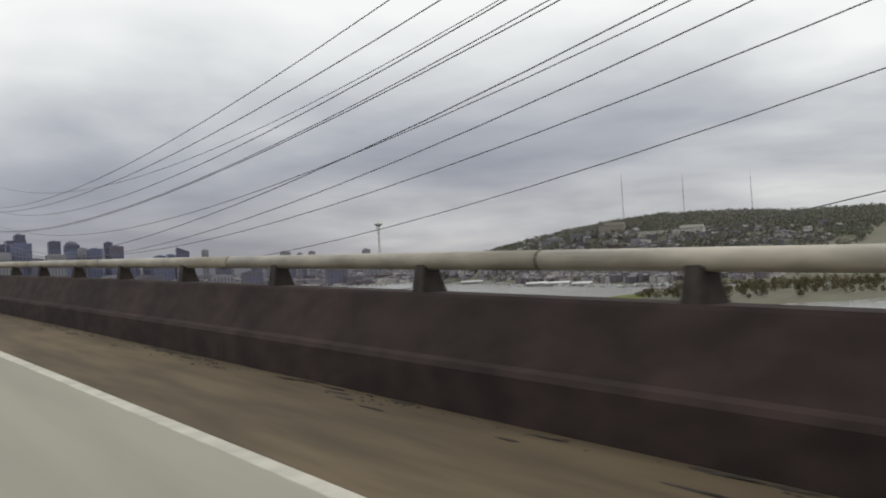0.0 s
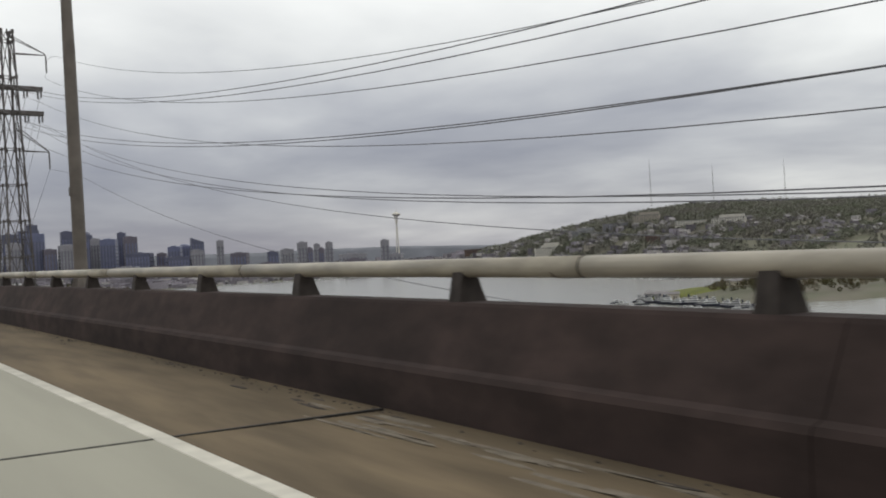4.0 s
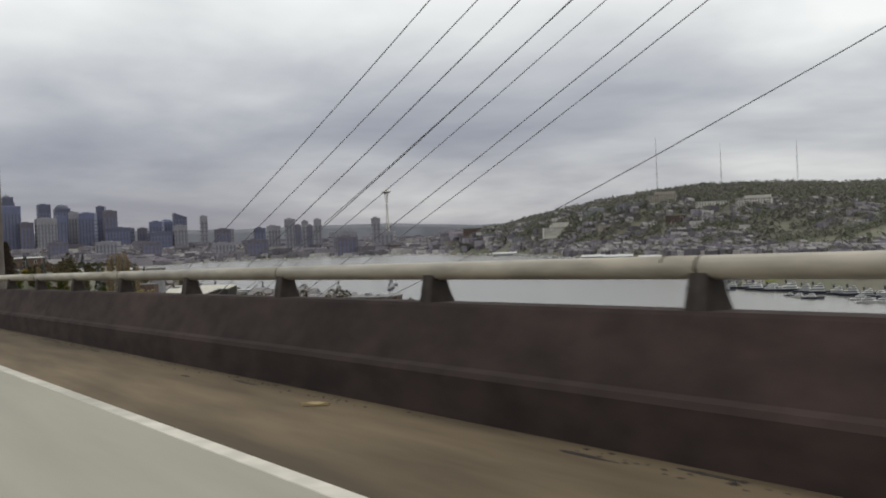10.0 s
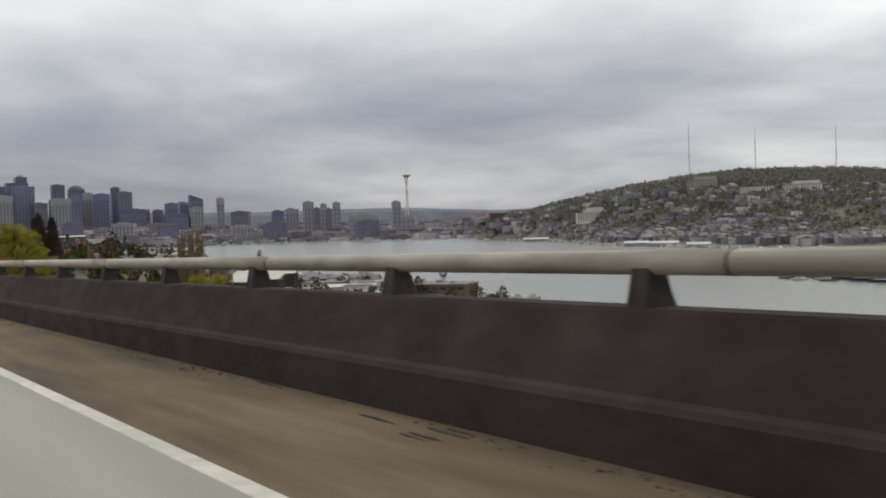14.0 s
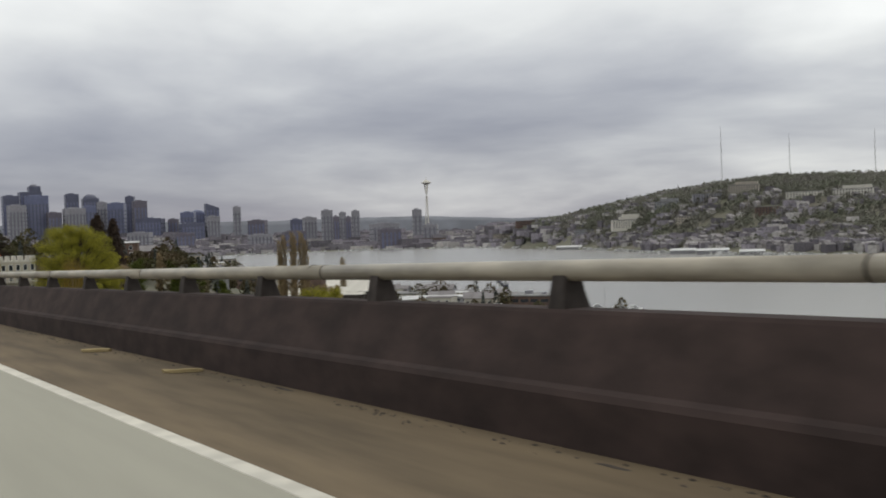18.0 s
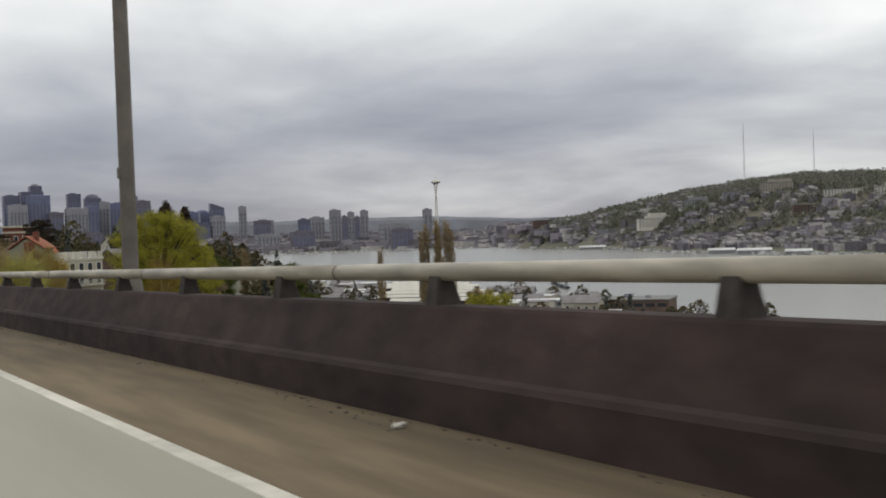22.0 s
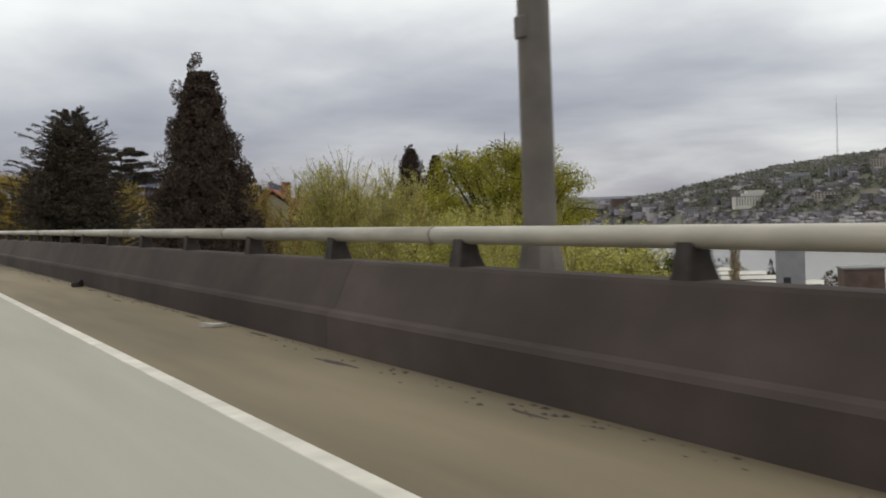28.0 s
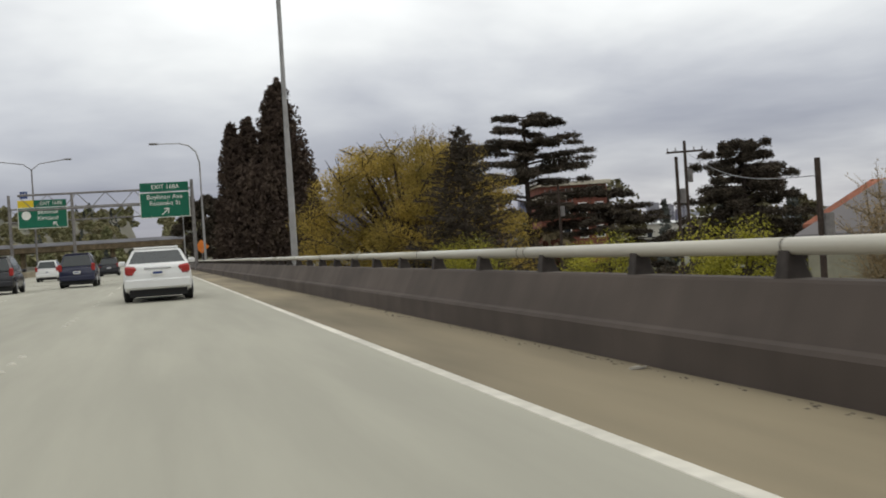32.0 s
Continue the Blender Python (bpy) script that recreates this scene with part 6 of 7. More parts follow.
def flat_hall():
    x, y = 329.5, 846
    gz = min(-41.0, max(WATER, ground_height(x, y)))
    t = thing("lakeside_hall", (x, y, gz), "brown lakeside hall with a pale flat roof", "building", rz=-52)
    h = -35.6 - gz
    bm = bmesh.new()
    box(bm, -17, 17, -11, 11, -4, h, 0.1)
    part("wall", bm, M_BROWNWALL, t)
    bm = bmesh.new()
    box(bm, -17.6, 17.6, -11.6, 11.6, h, h + 0.7, 0.1)
    part("roof", bm, M_FLATROOF, t)
    for u, v, w, d, hh in ((-4, 2, 4, 3, 1.8), (6, -3, 2.5, 2.5, 1.2)):
        bm = bmesh.new()
        box(bm, u - w / 2, u + w / 2, v - d / 2, v + d / 2, h + 0.7, h + 0.7 + hh, 0.08)
        part("roof_unit", bm, M_PALE, t)
    for i in range(6):
        panel("window", 4.2, 1.7, M_WINDOW, t, -13.75 + 5.5 * i, h - 2.2, -11.03, 0.06)


flat_hall()
M_SHEDDARK = mat("dark_timber_shed_wall", (0.06, 0.05, 0.045), 0.9, 1.5, 0.4)
for i in range(7):
    # close rows of long sheds with white roofs, stepping down to the lake
    q = i / 6
    x, y, z = 226 - 74 * q, 864 - 138 * q, -22.6 + 2.0 * q
    ln = 30 + 4 * (i % 3)
    t = thing("boat_shed", (x, y, z), "long dark shed with a white metal roof by the lake", "shed", "close rows of white-roofed sheds", rz=-46)
    drop = max(3.0, z - ground_height(x, y) + 1)
    bm = bmesh.new()
    box(bm, -ln / 2, ln / 2, -2.0, 2.0, -drop, 0, 0.05)
    part("wall", bm, M_SHEDDARK, t)
    v = [(-ln / 2 - 0.6, -2.2, 0), (ln / 2 + 0.6, -2.2, 0), (ln / 2 + 0.6, 2.2, 0), (-ln / 2 - 0.6, 2.2, 0), (-ln / 2 - 0.6, 0, 0.9), (ln / 2 + 0.6, 0, 0.9)]
    mesh_part("roof", v, [(0, 1, 5, 4), (2, 3, 4, 5), (0, 4, 3), (1, 2, 5), (0, 3, 2, 1)], M_WHITEWALL, t)
for x, y, top, w, d, wall, words_ in ((140.4, 707, -13.6, 6.5, 6, M_BROWNWALL, "plain brown block with a flat roof above the lake"), (153, 735, -11.2, 5.0, 5, M_GREYWALL, "grey stair tower with a flat roof above the lake"), (300, 858, -34, 9, 7, M_PALE, "small pale building among the lakeside sheds")):
    gz = max(WATER, ground_height(x, y)) - 0.5
    t = thing("lakeside_building", (x, y, gz), words_, "building", rz=-38)
    h = top - gz
    bm = bmesh.new()
    box(bm, -w / 2, w / 2, -d / 2, d / 2, -1, h, 0.08)
    part("wall", bm, wall, t)
    bm = bmesh.new()
    box(bm, -w / 2 - 0.2, w / 2 + 0.2, -d / 2 - 0.2, d / 2 + 0.2, h, h + 0.35, 0.05)
    part("roof", bm, M_FLATROOF, t)
    for k in range(max(1, int(h / 3.4) - 1)):
        panel("window", 1.4, 1.5, M_WINDOW, t, -w * 0.2, h - 6.2 - 3.4 * k, -d / 2 - 0.02, 0.05)


# ---- boats ----
M_HULL = mat("boat_hull", (0.6, 0.6, 0.59), 0.4, 3, 0.1, piece=0.3)
M_HULLDARK = mat("dark_hull", (0.045, 0.05, 0.075), 0.5, 2, 0.3)


def boat(x, y, ln, rz, hull, label, mast=False):
    t = thing("moored_boat", (x, y, WATER), label, "boat", "boats at the docks", rz=rz)
    big = ln > 17
    w, v = ln * (0.12 if big else 0.15), []
    n = 9
    # sections along the hull: deck line rises to the bow, the sides draw in
    for i in range(n):
        u = i / (n - 1)
        half = w * (1 - max(0.0, (u - 0.55) / 0.45) ** 2.2) * (0.88 + 0.12 * min(1, u * 6)) + 0.02
        deck_z = ln * (0.075 + 0.055 * max(0.0, u - 0.3) ** 1.5)
        px = ln * (u - 0.5)
        v += [(px, -half * 0.6, -0.4), (px + ln * 0.02 * u, -half, deck_z), (px + ln * 0.02 * u, half, deck_z), (px, half * 0.6, -0.4)]
    f = [(4 * i + k, 4 * i + (k + 1) % 4, 4 * i + 4 + (k + 1) % 4, 4 * i + 4 + k) for i in range(n - 1) for k in range(4)] + [(3, 2, 1, 0), (4 * n - 4, 4 * n - 3, 4 * n - 2, 4 * n - 1)]
    mesh_part("hull", v, f, hull, t)
    z0 = ln * 0.08
    tiers = ((-0.28, 0.16, 0.62, 0.085), (-0.16, 0.10, 0.48, 0.075)) if not big else ((-0.34, 0.05, 0.7, 0.075), (-0.22, 0.02, 0.58, 0.07), (-0.1, 0.01, 0.45, 0.055))
    for k, (a, b, c, hh) in enumerate(tiers):
        bm = bmesh.new()
        box(bm, ln * a, ln * b, -w * c, w * c, z0, z0 + ln * hh, 0.06)
        for p in bm.verts:
            if p.co.z > z0 + ln * hh * 0.5 and p.co.x > ln * (b - 0.05):
                p.co.x -= ln * 0.025
        cab = part("cabin", bm, M_HULL, t)
        bm = bmesh.new()
        box(bm, ln * a * 0.97, ln * (b - 0.012), -w * c - 0.03, w * c + 0.03, z0 + ln * hh * 0.45, z0 + ln * hh * 0.75)
        part("cabin_window", bm, M_WINDOW, cab)
        z0 += ln * hh
    if big:
        part("funnel", beam(bmesh.new(), (-ln * 0.24, 0, z0 - ln * 0.05), (-ln * 0.25, 0, z0 + ln * 0.05), 0.7, 8, 0.6), M_HULLDARK, t)
        bm = bmesh.new()
        beam(bm, (ln * 0.22, 0, ln * 0.09), (ln * 0.22, 0, ln * 0.32), 0.16, 6, 0.1)
        beam(bm, (ln * 0.22, 0, ln * 0.2), (ln * 0.38, 0, ln * 0.28), 0.09, 6)
        part("cargo_boom", bm, M_STEEL, t)
    if mast or big:
        part("mast", beam(bmesh.new(), (-ln * 0.02, 0, ln * 0.09), (-ln * 0.02, 0, ln * (0.42 if big else 1.1)), 0.11, 5, 0.06), M_STEEL, t)


br = random.Random(4)
for i in range(13):
    q = i / 12
    boat(612 - 58 * q + br.uniform(-5, 5), 800 - 200 * q, br.uniform(19, 27), -62 + br.uniform(-10, 10), M_HULLDARK, "dark-hulled working vessel at the dock", True)
for i in range(17):
    q = i / 16
    back = br.random() < 0.3
    x, y = (632 if back else 592) - 62 * q + br.uniform(-8, 6), 815 - 215 * q + br.uniform(-8, 8)
    boat(x, y, br.uniform(9, 15), -62 + br.uniform(-25, 25), M_HULLDARK if br.random() < 0.3 else M_HULL, "motor boat moored at the dock", br.random() < 0.3)
for a, r in ((42.5, 560), (43.6, 548), (44.8, 540), (39.8, 640), (36.5, 690), (35, 720), (34, 735), (33.2, 760), (32, 780), (37.2, 700)):
    boat(*polar(a, r), br.uniform(9, 15), br.uniform(0, 180), M_HULL, "white motor boat near the shore", br.random() < 0.3)


# houses on the near shore and its slope
hr = random.Random(77)
WALLS = ((M_WHITEWALL, "white"), (M_CREAM, "cream"), (M_GREYWALL, "grey"), (M_BROWNWALL, "brown"), (M_PALE, "pale grey"), (M_BEIGE, "beige"))
made = 0
while made < 84:
    a = hr.uniform(13, 38)
    far = float(np.interp(a, NEAR_A, NEAR_R))
    r = hr.uniform(0.42, 1.0) * min(far - 22, 1050)
    x, y = polar(a, r)
    z = ground_height(x, y)
    if z < WATER + 0.8 or y < 700 or x < 95 or (x - 190) ** 2 / 70 ** 2 + (y - 795) ** 2 / 95 ** 2 < 1 or math.hypot(x - 329, y - 846) < 36 or math.hypot(x - 62, y - 690) < 60:
        continue
    wall, tone = hr.choice(WALLS)
    flat = hr.random() < 0.45
    w = hr.uniform(9, 15) if not flat else hr.uniform(12, 24)
    house(x, y, z, w, hr.uniform(8, 11), hr.uniform(5.0, 7.0), 0.5 if flat else hr.uniform(2.0, 3.0), wall, M_METALROOF if flat and hr.random() < 0.6 else M_ROOFS, tone + (" flat-roofed house by the lake" if flat else " gabled house by the lake"), rz=-a + hr.uniform(-35, 35), rows=hr.choice((1, 2)), cols=3, name="lake_house")["group"] = "houses by the near shore"
    made += 1
for i in range(34):
    a = hr.uniform(26, 47)
    x, y = polar(a, float(np.interp(a, NEAR_A, NEAR_R)) + hr.uniform(6, 60))
    boat(x, y, hr.uniform(8, 15), hr.uniform(-60, 30), M_HULL, "white motor boat moored by the near shore", hr.random() < 0.35)
for dx, dy, ln in ((0, 0, 26), (14, 22, 22), (26, 46, 24), (-12, -20, 18), (40, 62, 16)):
    boat(492 + dx, 1120 + dy, ln, 62, M_HULLDARK, "dark-hulled working boat moored off the shore", ln < 20)
for a, ln in ((29.5, 60), (32.5, 70), (35.5, 60), (38.5, 56), (41.5, 52), (44.5, 46)):
    x, y = polar(a, float(np.interp(a, NEAR_A, NEAR_R)) + 18)
    t = thing("pier", (x, y, WATER), "grey timber pier on posts in the lake", "pier", "piers along the near shore", rz=-a)
    bm = bmesh.new()
    box(bm, -1.3, 1.3, -ln / 2, ln / 2, 0.7, 0.95, 0.03)
    part("deck", bm, M_GREYWALL, t)
    for k in range(5):
        for q in (-1.1, 1.1):
            part("pile", beam(bmesh.new(), (q, -ln * 0.45 + ln * 0.225 * k, -3), (q, -ln * 0.45 + ln * 0.225 * k, 1.8), 0.16, 6), M_BARK, t)


# lawn and low sheds on the point
M_LAWN = mat("fresh_lawn", (0.15, 0.165, 0.04), 0.95, 0.1, 0.3)
bm = bmesh.new()
bmesh.ops.create_uvsphere(bm, u_segments=28, v_segments=12, radius=1.0, matrix=Matrix.Translation((690, 800, WATER)) @ Matrix.Diagonal((62, 46, 8.5, 1)))
tagged(part("grass_mound", bm, M_LAWN, smooth=True), "bright green grassy mound on the point", "grass", kind="structure")
for x, y, w in ((642, 826, 14), (634, 806, 12), (628, 788, 16), (700, 780, 20), (722, 720, 22), (660, 700, 18)):
    z = max(WATER, ground_height(x, y))
    house(x, y, z, w, 8, 4.5, 2.0, M_CREAM if w > 15 else M_GREYWALL, M_ROOFS, "small dockside house on the point", rz=-40, rows=1, cols=3)


# ---- utility poles ----
def utility_pole(x, y, top, label, arms=1):
    gz = ground_z(x, y)
    h = top - gz
    t = thing("utility_pole", (x, y, gz), label, "utility pole", "utility poles", rz=-25)
    part("pole", beam(bmesh.new(), (0, 0, -0.5), (0, 0, h), 0.17, 8, 0.12), M_BARK, t)
    for k in range(arms):
        bm = bmesh.new()
        box(bm, -1.4, 1.4, -0.07, 0.07, h - 0.9 - k * 1.1, h - 0.75 - k * 1.1, 0.01)
        part("crossarm", bm, M_BARK, t)
        bm = bmesh.new()
        for u in (-1.3, -0.7, 0.7, 1.3):
            beam(bm, (u, 0, h - 0.75 - k * 1.1), (u, 0, h - 0.5 - k * 1.1), 0.05, 6)
        part("insulators", bm, M_STEEL, t)
    bm = bmesh.new()
    beam(bm, (0.3, 0, h - 3.2), (0.3, 0, h - 2.2), 0.22, 10)
    part("transformer", bm, M_STEEL, t)


utility_pole(32, 737, 5.2, "wooden utility pole with a crossarm", 1)
utility_pole(27, 729, 3.4, "bare wooden utility pole", 0)
utility_pole(17.3, 699, 0.9, "thick wooden utility pole with a transformer", 0)
utility_pole(30.5, 760, 3.6, "wooden utility pole with crossarms", 2)
part_w = tube(bmesh.new(), [(32 + (17.3 - 32) * k / 12, 737 + (699 - 737) * k / 12, 4.4 + (0.2 - 4.4) * k / 12 - 0.9 * math.sin(math.pi * k / 12)) for k in range(13)], 0.02, 4)
tagged(part("service_wire", part_w, M_WIRE), "thin dark wire between utility poles", "wire")

def orange_sign():
    x, z = road_at(782)
    t = thing("road_work_sign", (x + 4.6, 782, z), "orange diamond road-work sign on a short post", "sign")
    part("post", beam(bmesh.new(), (0, 0, -1), (0, 0, 2.2), 0.05, 8), M_STEEL, t)
    bm = bmesh.new()
    box(bm, -0.55, 0.55, -0.04, -0.01, -0.55, 0.55, 0.005, Matrix.Translation((0, 0, 2.4)) @ Matrix.Rotation(math.pi / 4, 4, "Y"))
    part("sign_face", bm, mat("orange_sign_sheet", (0.7, 0.2, 0.03), 0.5, 2, 0.1), t)


orange_sign()

# ---- overpass beyond ----
ov = thing("overpass", (-30, 985, road_at(985)[1]), "grey concrete overpass across the highway", "bridge", rz=4)
bm = bmesh.new()
box(bm, -75, 60, -6, 6, 5.6, 7.2, 0.1)
part("deck", bm, M_SHOULDER, ov)
bm = bmesh.new()
box(bm, -75, 60, -6.2, -5.9, 7.2, 8.2, 0.05)
part("parapet", bm, M_PALE, ov)
for u in (-40, -12, 12, 45):
    bm = bmesh.new()
    box(bm, u - 0.6, u + 0.6, -4, 4, -6, 5.6, 0.1)
    part("pier", bm, M_SHOULDER, ov)


# ---- cars ----
M_CARWHITE = mat("white_car_paint", (0.72, 0.72, 0.70), 0.25, 3, 0.03, spec=0.5, big=0.02)
M_CARBLUE = mat("dark_blue_car_paint", (0.02, 0.022, 0.05), 0.25, 3, 0.05, spec=0.5, big=0.02)
M_CARDARK = mat("black_car_paint", (0.02, 0.02, 0.024), 0.25, 3, 0.05, spec=0.5, big=0.02)
M_TAIL = mat("red_tail_lamp", (0.36, 0.025, 0.02), 0.2, 5, 0.2, spec=0.5)
M_CHROME = mat("chrome", (0.6, 0.6, 0.6), 0.2, 5, 0.1, metal=0.9)
M_TINT = mat("tinted_glass", (0.03, 0.035, 0.035), 0.08, 5, 0.1, spec=0.6)
M_RIM = mat("wheel_rim", (0.35, 0.35, 0.36), 0.35, 5, 0.1, metal=0.7)


def car(x, y, paint, label, suv=False, s=1.0):
    z = road_at(y)[1]
    rz = -math.degrees(math.atan2(road_at(y + 5)[0] - road_at(y - 5)[0], 10))
    t = thing("suv" if suv else "sedan", (x, y, z), label, "car", rz=rz)
    ln, wd = 4.7 * s, 0.9 * s
    roof = 1.75 if suv else 1.47
    belt = 1.08 if suv else 0.98
    # body: sections along the length (y), rear bumper at 0
    if suv:
        sec = ((0.0, 0.45, 0.95, 0.80), (0.12, 0.30, 1.05, 0.88), (0.9, 0.24, belt, 0.90), (3.3, 0.24, 1.05, 0.90), (4.4, 0.30, 0.92, 0.84), (4.7, 0.45, 0.78, 0.72))
    else:
        sec = ((0.0, 0.42, 0.86, 0.78), (0.10, 0.28, 1.02, 0.86), (0.75, 0.22, 1.03, 0.895), (1.1, 0.22, belt, 0.90), (3.3, 0.22, 0.95, 0.90), (4.45, 0.28, 0.80, 0.82), (4.7, 0.42, 0.66, 0.70))
    bm = bmesh.new()
    rings = []
    for yy, lo, hi, w in sec:
        m = (lo + hi) / 2
        pr = [(-w * 0.92, lo), (-w, lo + 0.12), (-w, m), (-w * 0.96, hi - 0.08), (-w * 0.86, hi), (w * 0.86, hi), (w * 0.96, hi - 0.08), (w, m), (w, lo + 0.12), (w * 0.92, lo)]
        rings.append([bm.verts.new((a * s, yy * s, b * s)) for a, b in pr])
    for a, b in zip(rings, rings[1:]):
        for i in range(10):
            j = (i + 1) % 10
            bm.faces.new((a[j], a[i], b[i], b[j]))
    bm.faces.new(rings[0])
    bm.faces.new(rings[-1][::-1])
    bmesh.ops.recalc_face_normals(bm, faces=bm.faces[:])
    bmesh.ops.bevel(bm, geom=[e for e in bm.edges if len(e.link_faces) == 2 and e.calc_face_angle() > 0.3], offset=0.05 * s, segments=2, affect="EDGES")
    body = part("body", bm, paint, t, smooth=True)
    # cabin
    y0, y1, y2, y3 = (0.12, 0.55, 2.9, 3.7) if suv else (0.62, 1.35, 2.7, 3.6)
    bm = bmesh.new()
    lo = [(-0.84, y0), (0.84, y0), (0.84, y3), (-0.84, y3)]
    hi = [(-0.62, y1), (0.62, y1), (0.62, y2), (-0.62, y2)]
    va = [bm.verts.new((a * s, b * s, (belt - 0.04) * s)) for a, b in lo]
    vb = [bm.verts.new((a * s, b * s, (roof - 0.05) * s)) for a, b in hi]
    for i in range(4):
        j = (i + 1) % 4
        bm.faces.new((va[i], va[j], vb[j], vb[i]))
    bm.faces.new(vb)
    bmesh.ops.bevel(bm, geom=bm.edges[:], offset=0.04, segments=2, affect="EDGES")
    part("cabin", bm, paint, t, smooth=True)
    bm = bmesh.new()
    box(bm, -0.6 * s, 0.6 * s, y1 * s, y2 * s, (roof - 0.06) * s, roof * s, 0.03)
    part("roof_panel", bm, paint, t)
    # glass laid just proud of the cabin
    def pane(name, a, b, c, d):
        mesh_part(name, [a, b, c, d], [(0, 1, 2, 3)], M_TINT, t)
    k = 0.012
    zl, zh = belt + 0.03, roof - 0.12
    f = (zh - belt) / (roof - belt)
    yh = y0 + (y1 - y0) * f
    pane("rear_window", (-0.74 * s, (y0 + 0.03 - k) * s, zl * s), (0.74 * s, (y0 + 0.03 - k) * s, zl * s), (0.58 * s, (yh - k - 0.02) * s, zh * s), (-0.58 * s, (yh - k - 0.02) * s, zh * s))
    for q in (-1, 1):
        pane("side_window", (q * 0.85 * s, (y0 + 0.5) * s, zl * s), (q * 0.85 * s, (y3 - 0.35) * s, zl * s), (q * 0.67 * s, (y2 - 0.1) * s, zh * s), (q * 0.67 * s, (y1 + 0.15) * s, zh * s))
    for q in (-1, 1):
        bm = bmesh.new()
        if suv:
            box(bm, q * 0.80 - 0.09, q * 0.80 + 0.09, -0.02, 0.2, 0.85, 1.2, 0.03)
        else:
            box(bm, q * 0.68 - 0.15, q * 0.68 + 0.15, -0.03, 0.30, 0.70, 0.95, 0.05)
            for v in bm.verts:
                inner = (v.co.x * q < 0.68)
                if inner and v.co.z < 0.8:
                    v.co.x += q * 0.07
                if not inner:
                    v.co.z += 0.03
        bmesh.ops.scale(bm, vec=(s, s, s), verts=bm.verts[:])
        part("tail_lamp", bm, M_TAIL, t)
    bm = bmesh.new()
    box(bm, -0.84 * s, 0.84 * s, -0.06 * s, 0.1 * s, 0.36 * s, 0.62 * s, 0.04)
    part("rear_bumper", bm, paint, t)
    bm = bmesh.new()
    box(bm, -0.74 * s, 0.74 * s, 0.05, 4.5 * s, 0.15 * s, 0.36 * s, 0.02)
    part("underbody", bm, M_DARK, t)
    bm = bmesh.new()
    box(bm, -0.17 * s, 0.17 * s, -0.03 * s, 0.01, 0.70 * s, 0.84 * s, 0.005)
    pl = part("number_plate", bm, M_SIGNWHITE, t)
    bm = bmesh.new()
    box(bm, -0.12 * s, 0.12 * s, -0.036 * s, -0.03 * s, 0.745 * s, 0.80 * s)
    part("plate_bar", bm, M_BLUESIGN, pl)
    bm = bmesh.new()
    box(bm, -0.34 * s, 0.34 * s, -0.012, 0.02, 0.875 * s, 0.905 * s, 0.004)
    part("boot_trim", bm, M_CHROME if not suv else paint, t)
    for q in (-1, 1):
        for yy in (0.95, 3.75):
            bm = bmesh.new()
            bmesh.ops.create_cone(bm, cap_ends=True, segments=20, radius1=0.33 * s, radius2=0.33 * s, depth=0.22 * s, matrix=pose(q * 0.79 * s, yy * s, 0.33 * s, 0, 90, 0))
            bmesh.ops.bevel(bm, geom=bm.edges[:], offset=0.03, segments=1, affect="EDGES")
            wh = part("wheel", bm, M_DARK, t)
            bm = bmesh.new()
            bmesh.ops.create_cone(bm, cap_ends=True, segments=16, radius1=0.2 * s, radius2=0.18 * s, depth=0.03 * s, matrix=pose(q * 0.905 * s, yy * s, 0.33 * s, 0, 90, 0))
            part("rim", bm, M_RIM, wh)
        bm = bmesh.new()
        box(bm, q * 0.98 - 0.1, q * 0.98 + 0.1, 3.15, 3.3, 0.98, 1.12, 0.03)
        part("side_mirror", bm, paint, t)
    return t


car(-8.2, 691.2, M_CARWHITE, "white four-door sedan seen from behind in its lane")
car(-11.9, 719, M_CARBLUE, "dark blue sport utility car seen from behind", suv=True)
car(-16.4, 755, M_CARWHITE, "white sport utility car far ahead", suv=True)
car(-15.2, 714, M_CARDARK, "dark sport utility car in the far lane", suv=True)
car(-15.6, 790, M_CARDARK, "dark car far ahead in traffic", suv=False)
car(-12.0, 768, M_CARDARK, "dark red-brown car far ahead in traffic", suv=True)

# ---- litter on the shoulder ----
M_CARD = mat("tan_cardboard", (0.42, 0.33, 0.17), 0.9, 8, 0.2)
M_PAPER = mat("dirty_white_scrap", (0.55, 0.52, 0.46), 0.85, 9, 0.2)
M_SOIL = mat("dark_gutter_grit", (0.06, 0.05, 0.042), 0.95, 12, 0.5, island=True, piece=0.4)


def scrap(y, side, ln, wd, th, material, name, label, rz=0.0, seed=1):
    x, z = road_at(y)
    r = random.Random(seed)
    bm = bmesh.new()
    n = 9
    top = [bm.verts.new((math.cos(6.283 * i / n) * ln / 2 * r.uniform(0.7, 1.05), math.sin(6.283 * i / n) * wd / 2 * r.uniform(0.6, 1.1), th * r.uniform(0.5, 1.3))) for i in range(n)]
    bot = [bm.verts.new((v.co.x * 0.95, v.co.y * 0.95, 0.0)) for v in top]
    bm.faces.new(top)
    bm.faces.new(bot[::-1])
    for i in range(n):
        bm.faces.new((top[i - 1], bot[i - 1], bot[i], top[i]))
    ob = part(name, bm, material)
    ob.matrix_world = pose(x + side, y, z - 0.008 * max(0, (side - LINE)) + 0.004, 0, 0, rz)
    return tagged(ob, label, "litter", "litter on the shoulder")


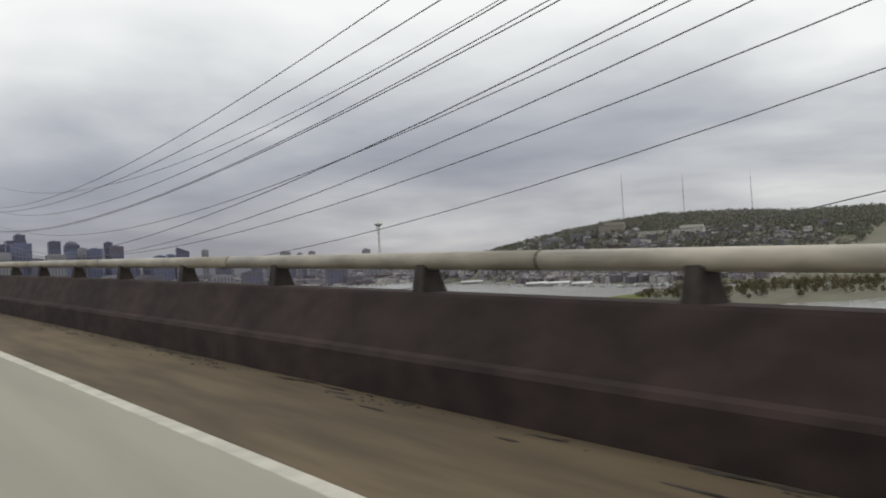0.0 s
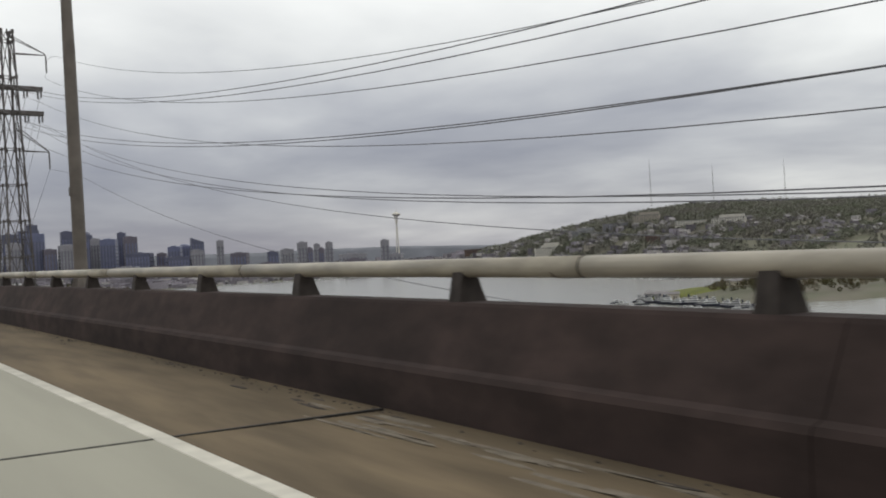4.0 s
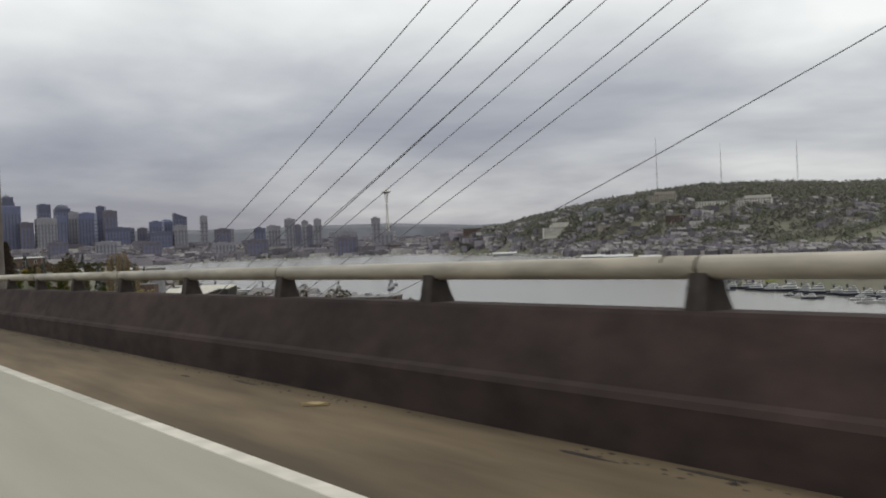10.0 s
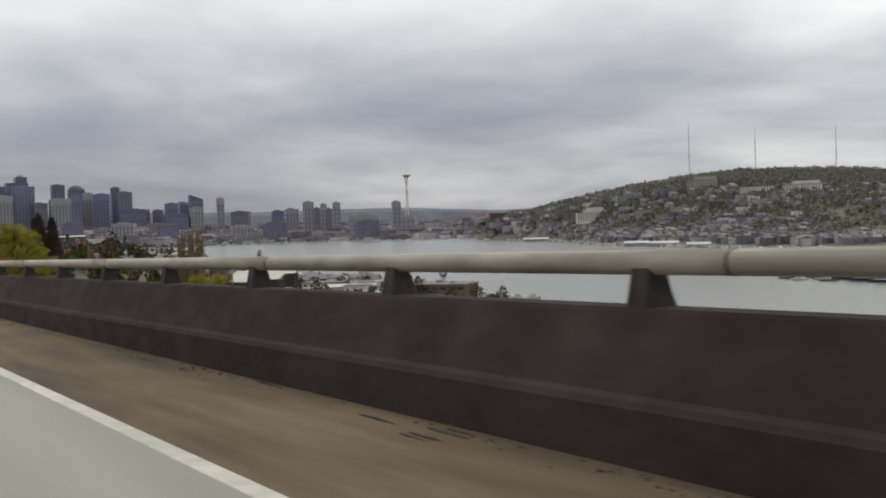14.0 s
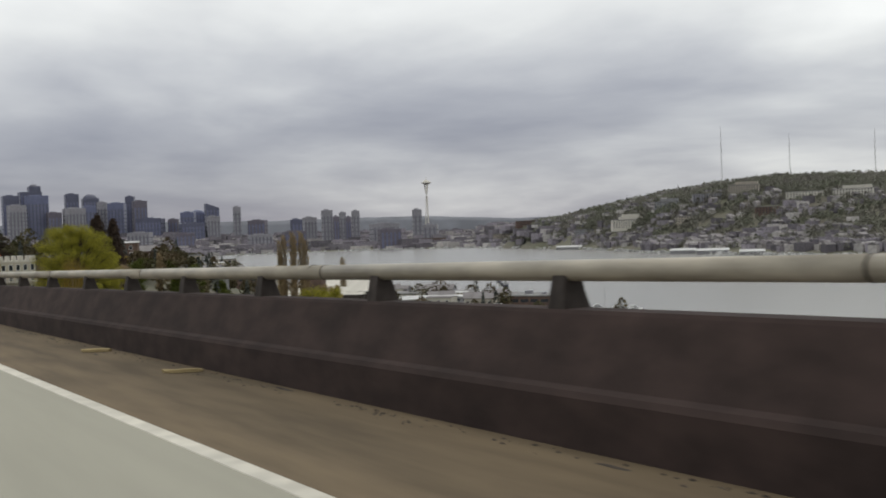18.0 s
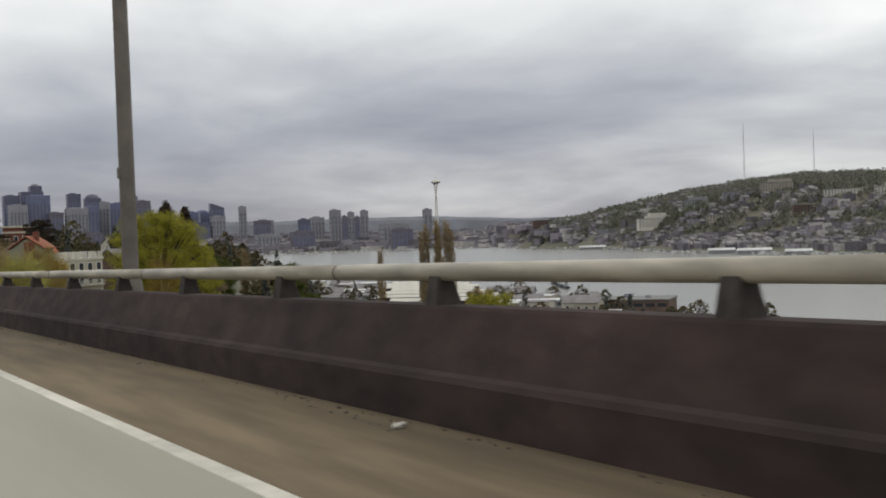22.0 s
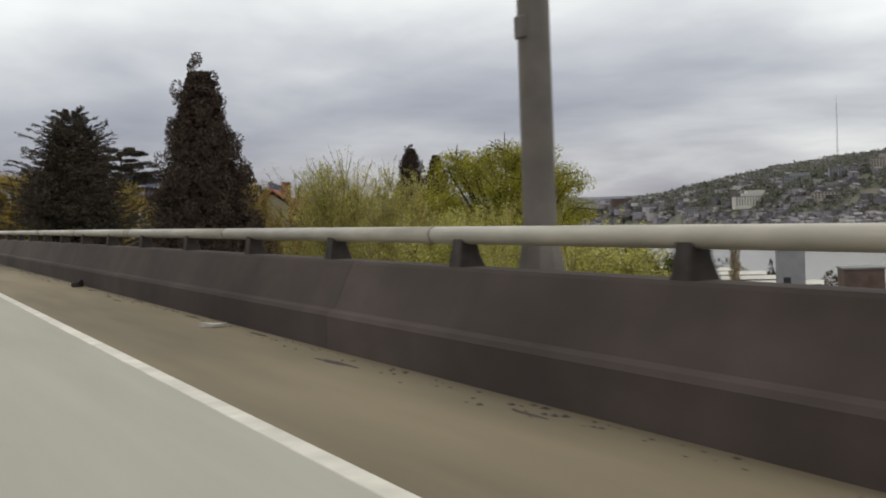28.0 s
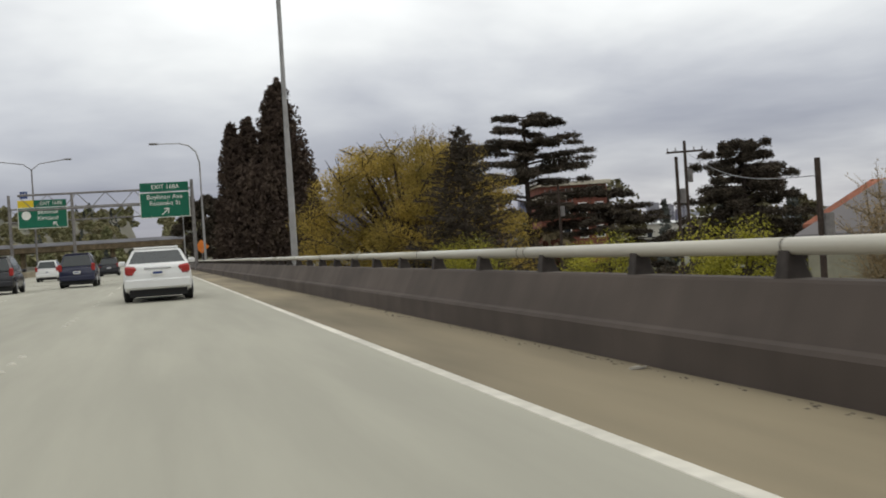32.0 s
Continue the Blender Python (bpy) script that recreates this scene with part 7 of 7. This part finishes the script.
scrap(363.6, 2.8, 1.2, 0.3, 0.03, M_CARD, "cardboard_sheet", "flattened tan cardboard sheet on the shoulder", -32, 1)
scrap(399.2, 3.0, 0.5, 0.11, 0.028, M_CARD, "wood_scrap", "splintered tan board on the dirty shoulder", -32, 2)
scrap(403.0, 2.85, 0.34, 0.12, 0.03, M_PAPER, "paper_scrap", "crumpled pale scrap on the dirty shoulder", -32, 3)
scrap(400.6, 3.1, 0.12, 0.09, 0.03, M_PAPER, "paper_scrap", "crumpled pale scrap on the dirty shoulder", 0, 4)
scrap(194.1, 3.2, 0.13, 0.09, 0.03, M_PAPER, "paper_scrap", "crumpled pale scrap on the dirty shoulder", 0, 5)
scrap(482.7, 3.25, 0.22, 0.10, 0.05, M_PAPER, "paper_scrap", "crumpled dirty bag at the parapet's foot", -30, 6)
scrap(589.6, 3.1, 0.36, 0.14, 0.04, M_PAPER, "paper_scrap", "pale strip of litter on the shoulder", -30, 7)
scrap(598.2, 3.2, 0.3, 0.2, 0.1, M_SOIL, "rubber_scrap", "dark clump of rubber at the parapet's foot", 30, 8)
scrap(382.2, 3.1, 0.45, 0.13, 0.03, M_CARD, "wood_scrap", "thin tan lath on the shoulder", -30, 9)
scrap(385.4, 3.1, 0.4, 0.12, 0.03, M_CARD, "wood_scrap", "thin tan lath on the shoulder", -30, 10)
scrap(32.6, 3.2, 0.16, 0.10, 0.05, M_PAPER, "paper_scrap", "crumpled white paper at the parapet's foot", 10, 11)
scrap(213.7, 3.0, 0.24, 0.06, 0.02, M_CARD, "wood_scrap", "thin tan lath on the shoulder", -45, 12)
scrap(460.7, 3.15, 0.17, 0.09, 0.02, M_PAPER, "paper_scrap", "flat pale scrap on the shoulder", 40, 13)
scrap(646.9, 3.1, 0.1, 0.07, 0.03, M_PAPER, "paper_scrap", "small pale scrap on the shoulder", 0, 14)
scrap(669.5, 3.2, 0.16, 0.08, 0.02, M_PAPER, "paper_scrap", "small pale scrap on the shoulder", 0, 15)


def foam_block():
    x, z = road_at(143.9)
    t = thing("foam_block", (x + 3.05, 143.9, z - 0.008), "rounded white foam block with a grey band", "litter", rz=20)
    bm = bmesh.new()
    box(bm, -0.13, 0.13, -0.13, 0.13, 0, 0.22, 0.05)
    part("block", bm, M_PAPER, t)
    bm = bmesh.new()
    box(bm, -0.135, 0.135, -0.135, 0.135, 0.09, 0.12, 0.012)
    part("band", bm, M_STEEL, t)


foam_block()

# grit gathered at the parapet's foot, thicker in places
gr = random.Random(12)
v, f = [], []
for i in range(11000):
    y = gr.uniform(-10, 720)
    heap = noise.noise(Vector((y * 0.35, 0, 0))) + 0.6 * noise.noise(Vector((y * 1.7, 5, 0)))
    if heap < -0.05 and gr.random() < 0.75:
        continue
    x, z = road_at(y)
    s = 3.30 - abs(gr.gauss(0, 0.07 + 0.10 * max(0, heap)))
    k = gr.uniform(0.005, 0.017) * (1.5 if heap > 0.4 else 1.0)
    a = gr.uniform(0, 3.1)
    b = len(v)
    zz = z - 0.008 * (s - LINE)
    for j in range(4):
        w = a + j * 1.571
        v.append((x + s + k * math.cos(w) * gr.uniform(0.7, 1.3), y + 1.8 * k * math.sin(w), zz - 0.002))
    v.append((x + s, y, zz + k * 0.55))
    f += [(b, b + 1, b + 4), (b + 1, b + 2, b + 4), (b + 2, b + 3, b + 4), (b + 3, b, b + 4)]
tagged(mesh_part("gutter_grit", v, f, M_SOIL), "dark grit and leaf litter along the parapet's foot", "grit", kind="stuff")


def drift(name, label, material, count, spans, near, far, long, wide, seed):
    """Flat ragged patches lying along the parapet's foot."""
    r = random.Random(seed)
    v, f = [], []
    for i in range(count):
        y = r.uniform(*r.choice(spans))
        s = r.uniform(near, far)
        x, z = road_at(y)
        n, b = 11, len(v)
        ln, wd = long * r.uniform(0.3, 1.0), wide * r.uniform(0.4, 1.0)
        for ring, h in ((1.0, -0.003), (0.8, 0.0025)):
            for k in range(n):
                a = 6.2832 * k / n
                q = ring * r.uniform(0.6, 1.15)
                side = min(3.345, s + wd * q * math.sin(a))
                v.append((x + side, y + ln * q * math.cos(a), z - 0.008 * (side - LINE) + h * r.uniform(0.7, 1.2)))
        for k in range(n):
            j = (k + 1) % n
            f.append((b + k, b + j, b + n + j, b + n + k))
        f.append(tuple(b + n + k for k in range(n)))
    tagged(mesh_part(name, v, f, material), label, "dirt", kind="stuff")


SPANS = ((28, 92), (28, 92), (0, 30), (150, 260), (255, 300), (330, 420), (480, 530), (560, 660))
drift("sand_drift", "pale grey sand washed along the parapet's foot", mat("pale_sand", (0.2, 0.17, 0.13), 0.95, 9, 0.3, 0.2), 700, ((30, 90), (40, 75)), 2.78, 3.2, 0.7, 0.035, 3)
drift("dirt_crust", "dark crust of leaves and dirt on the shoulder", M_SOIL, 420, SPANS, 3.0, 3.32, 0.4, 0.03, 4)
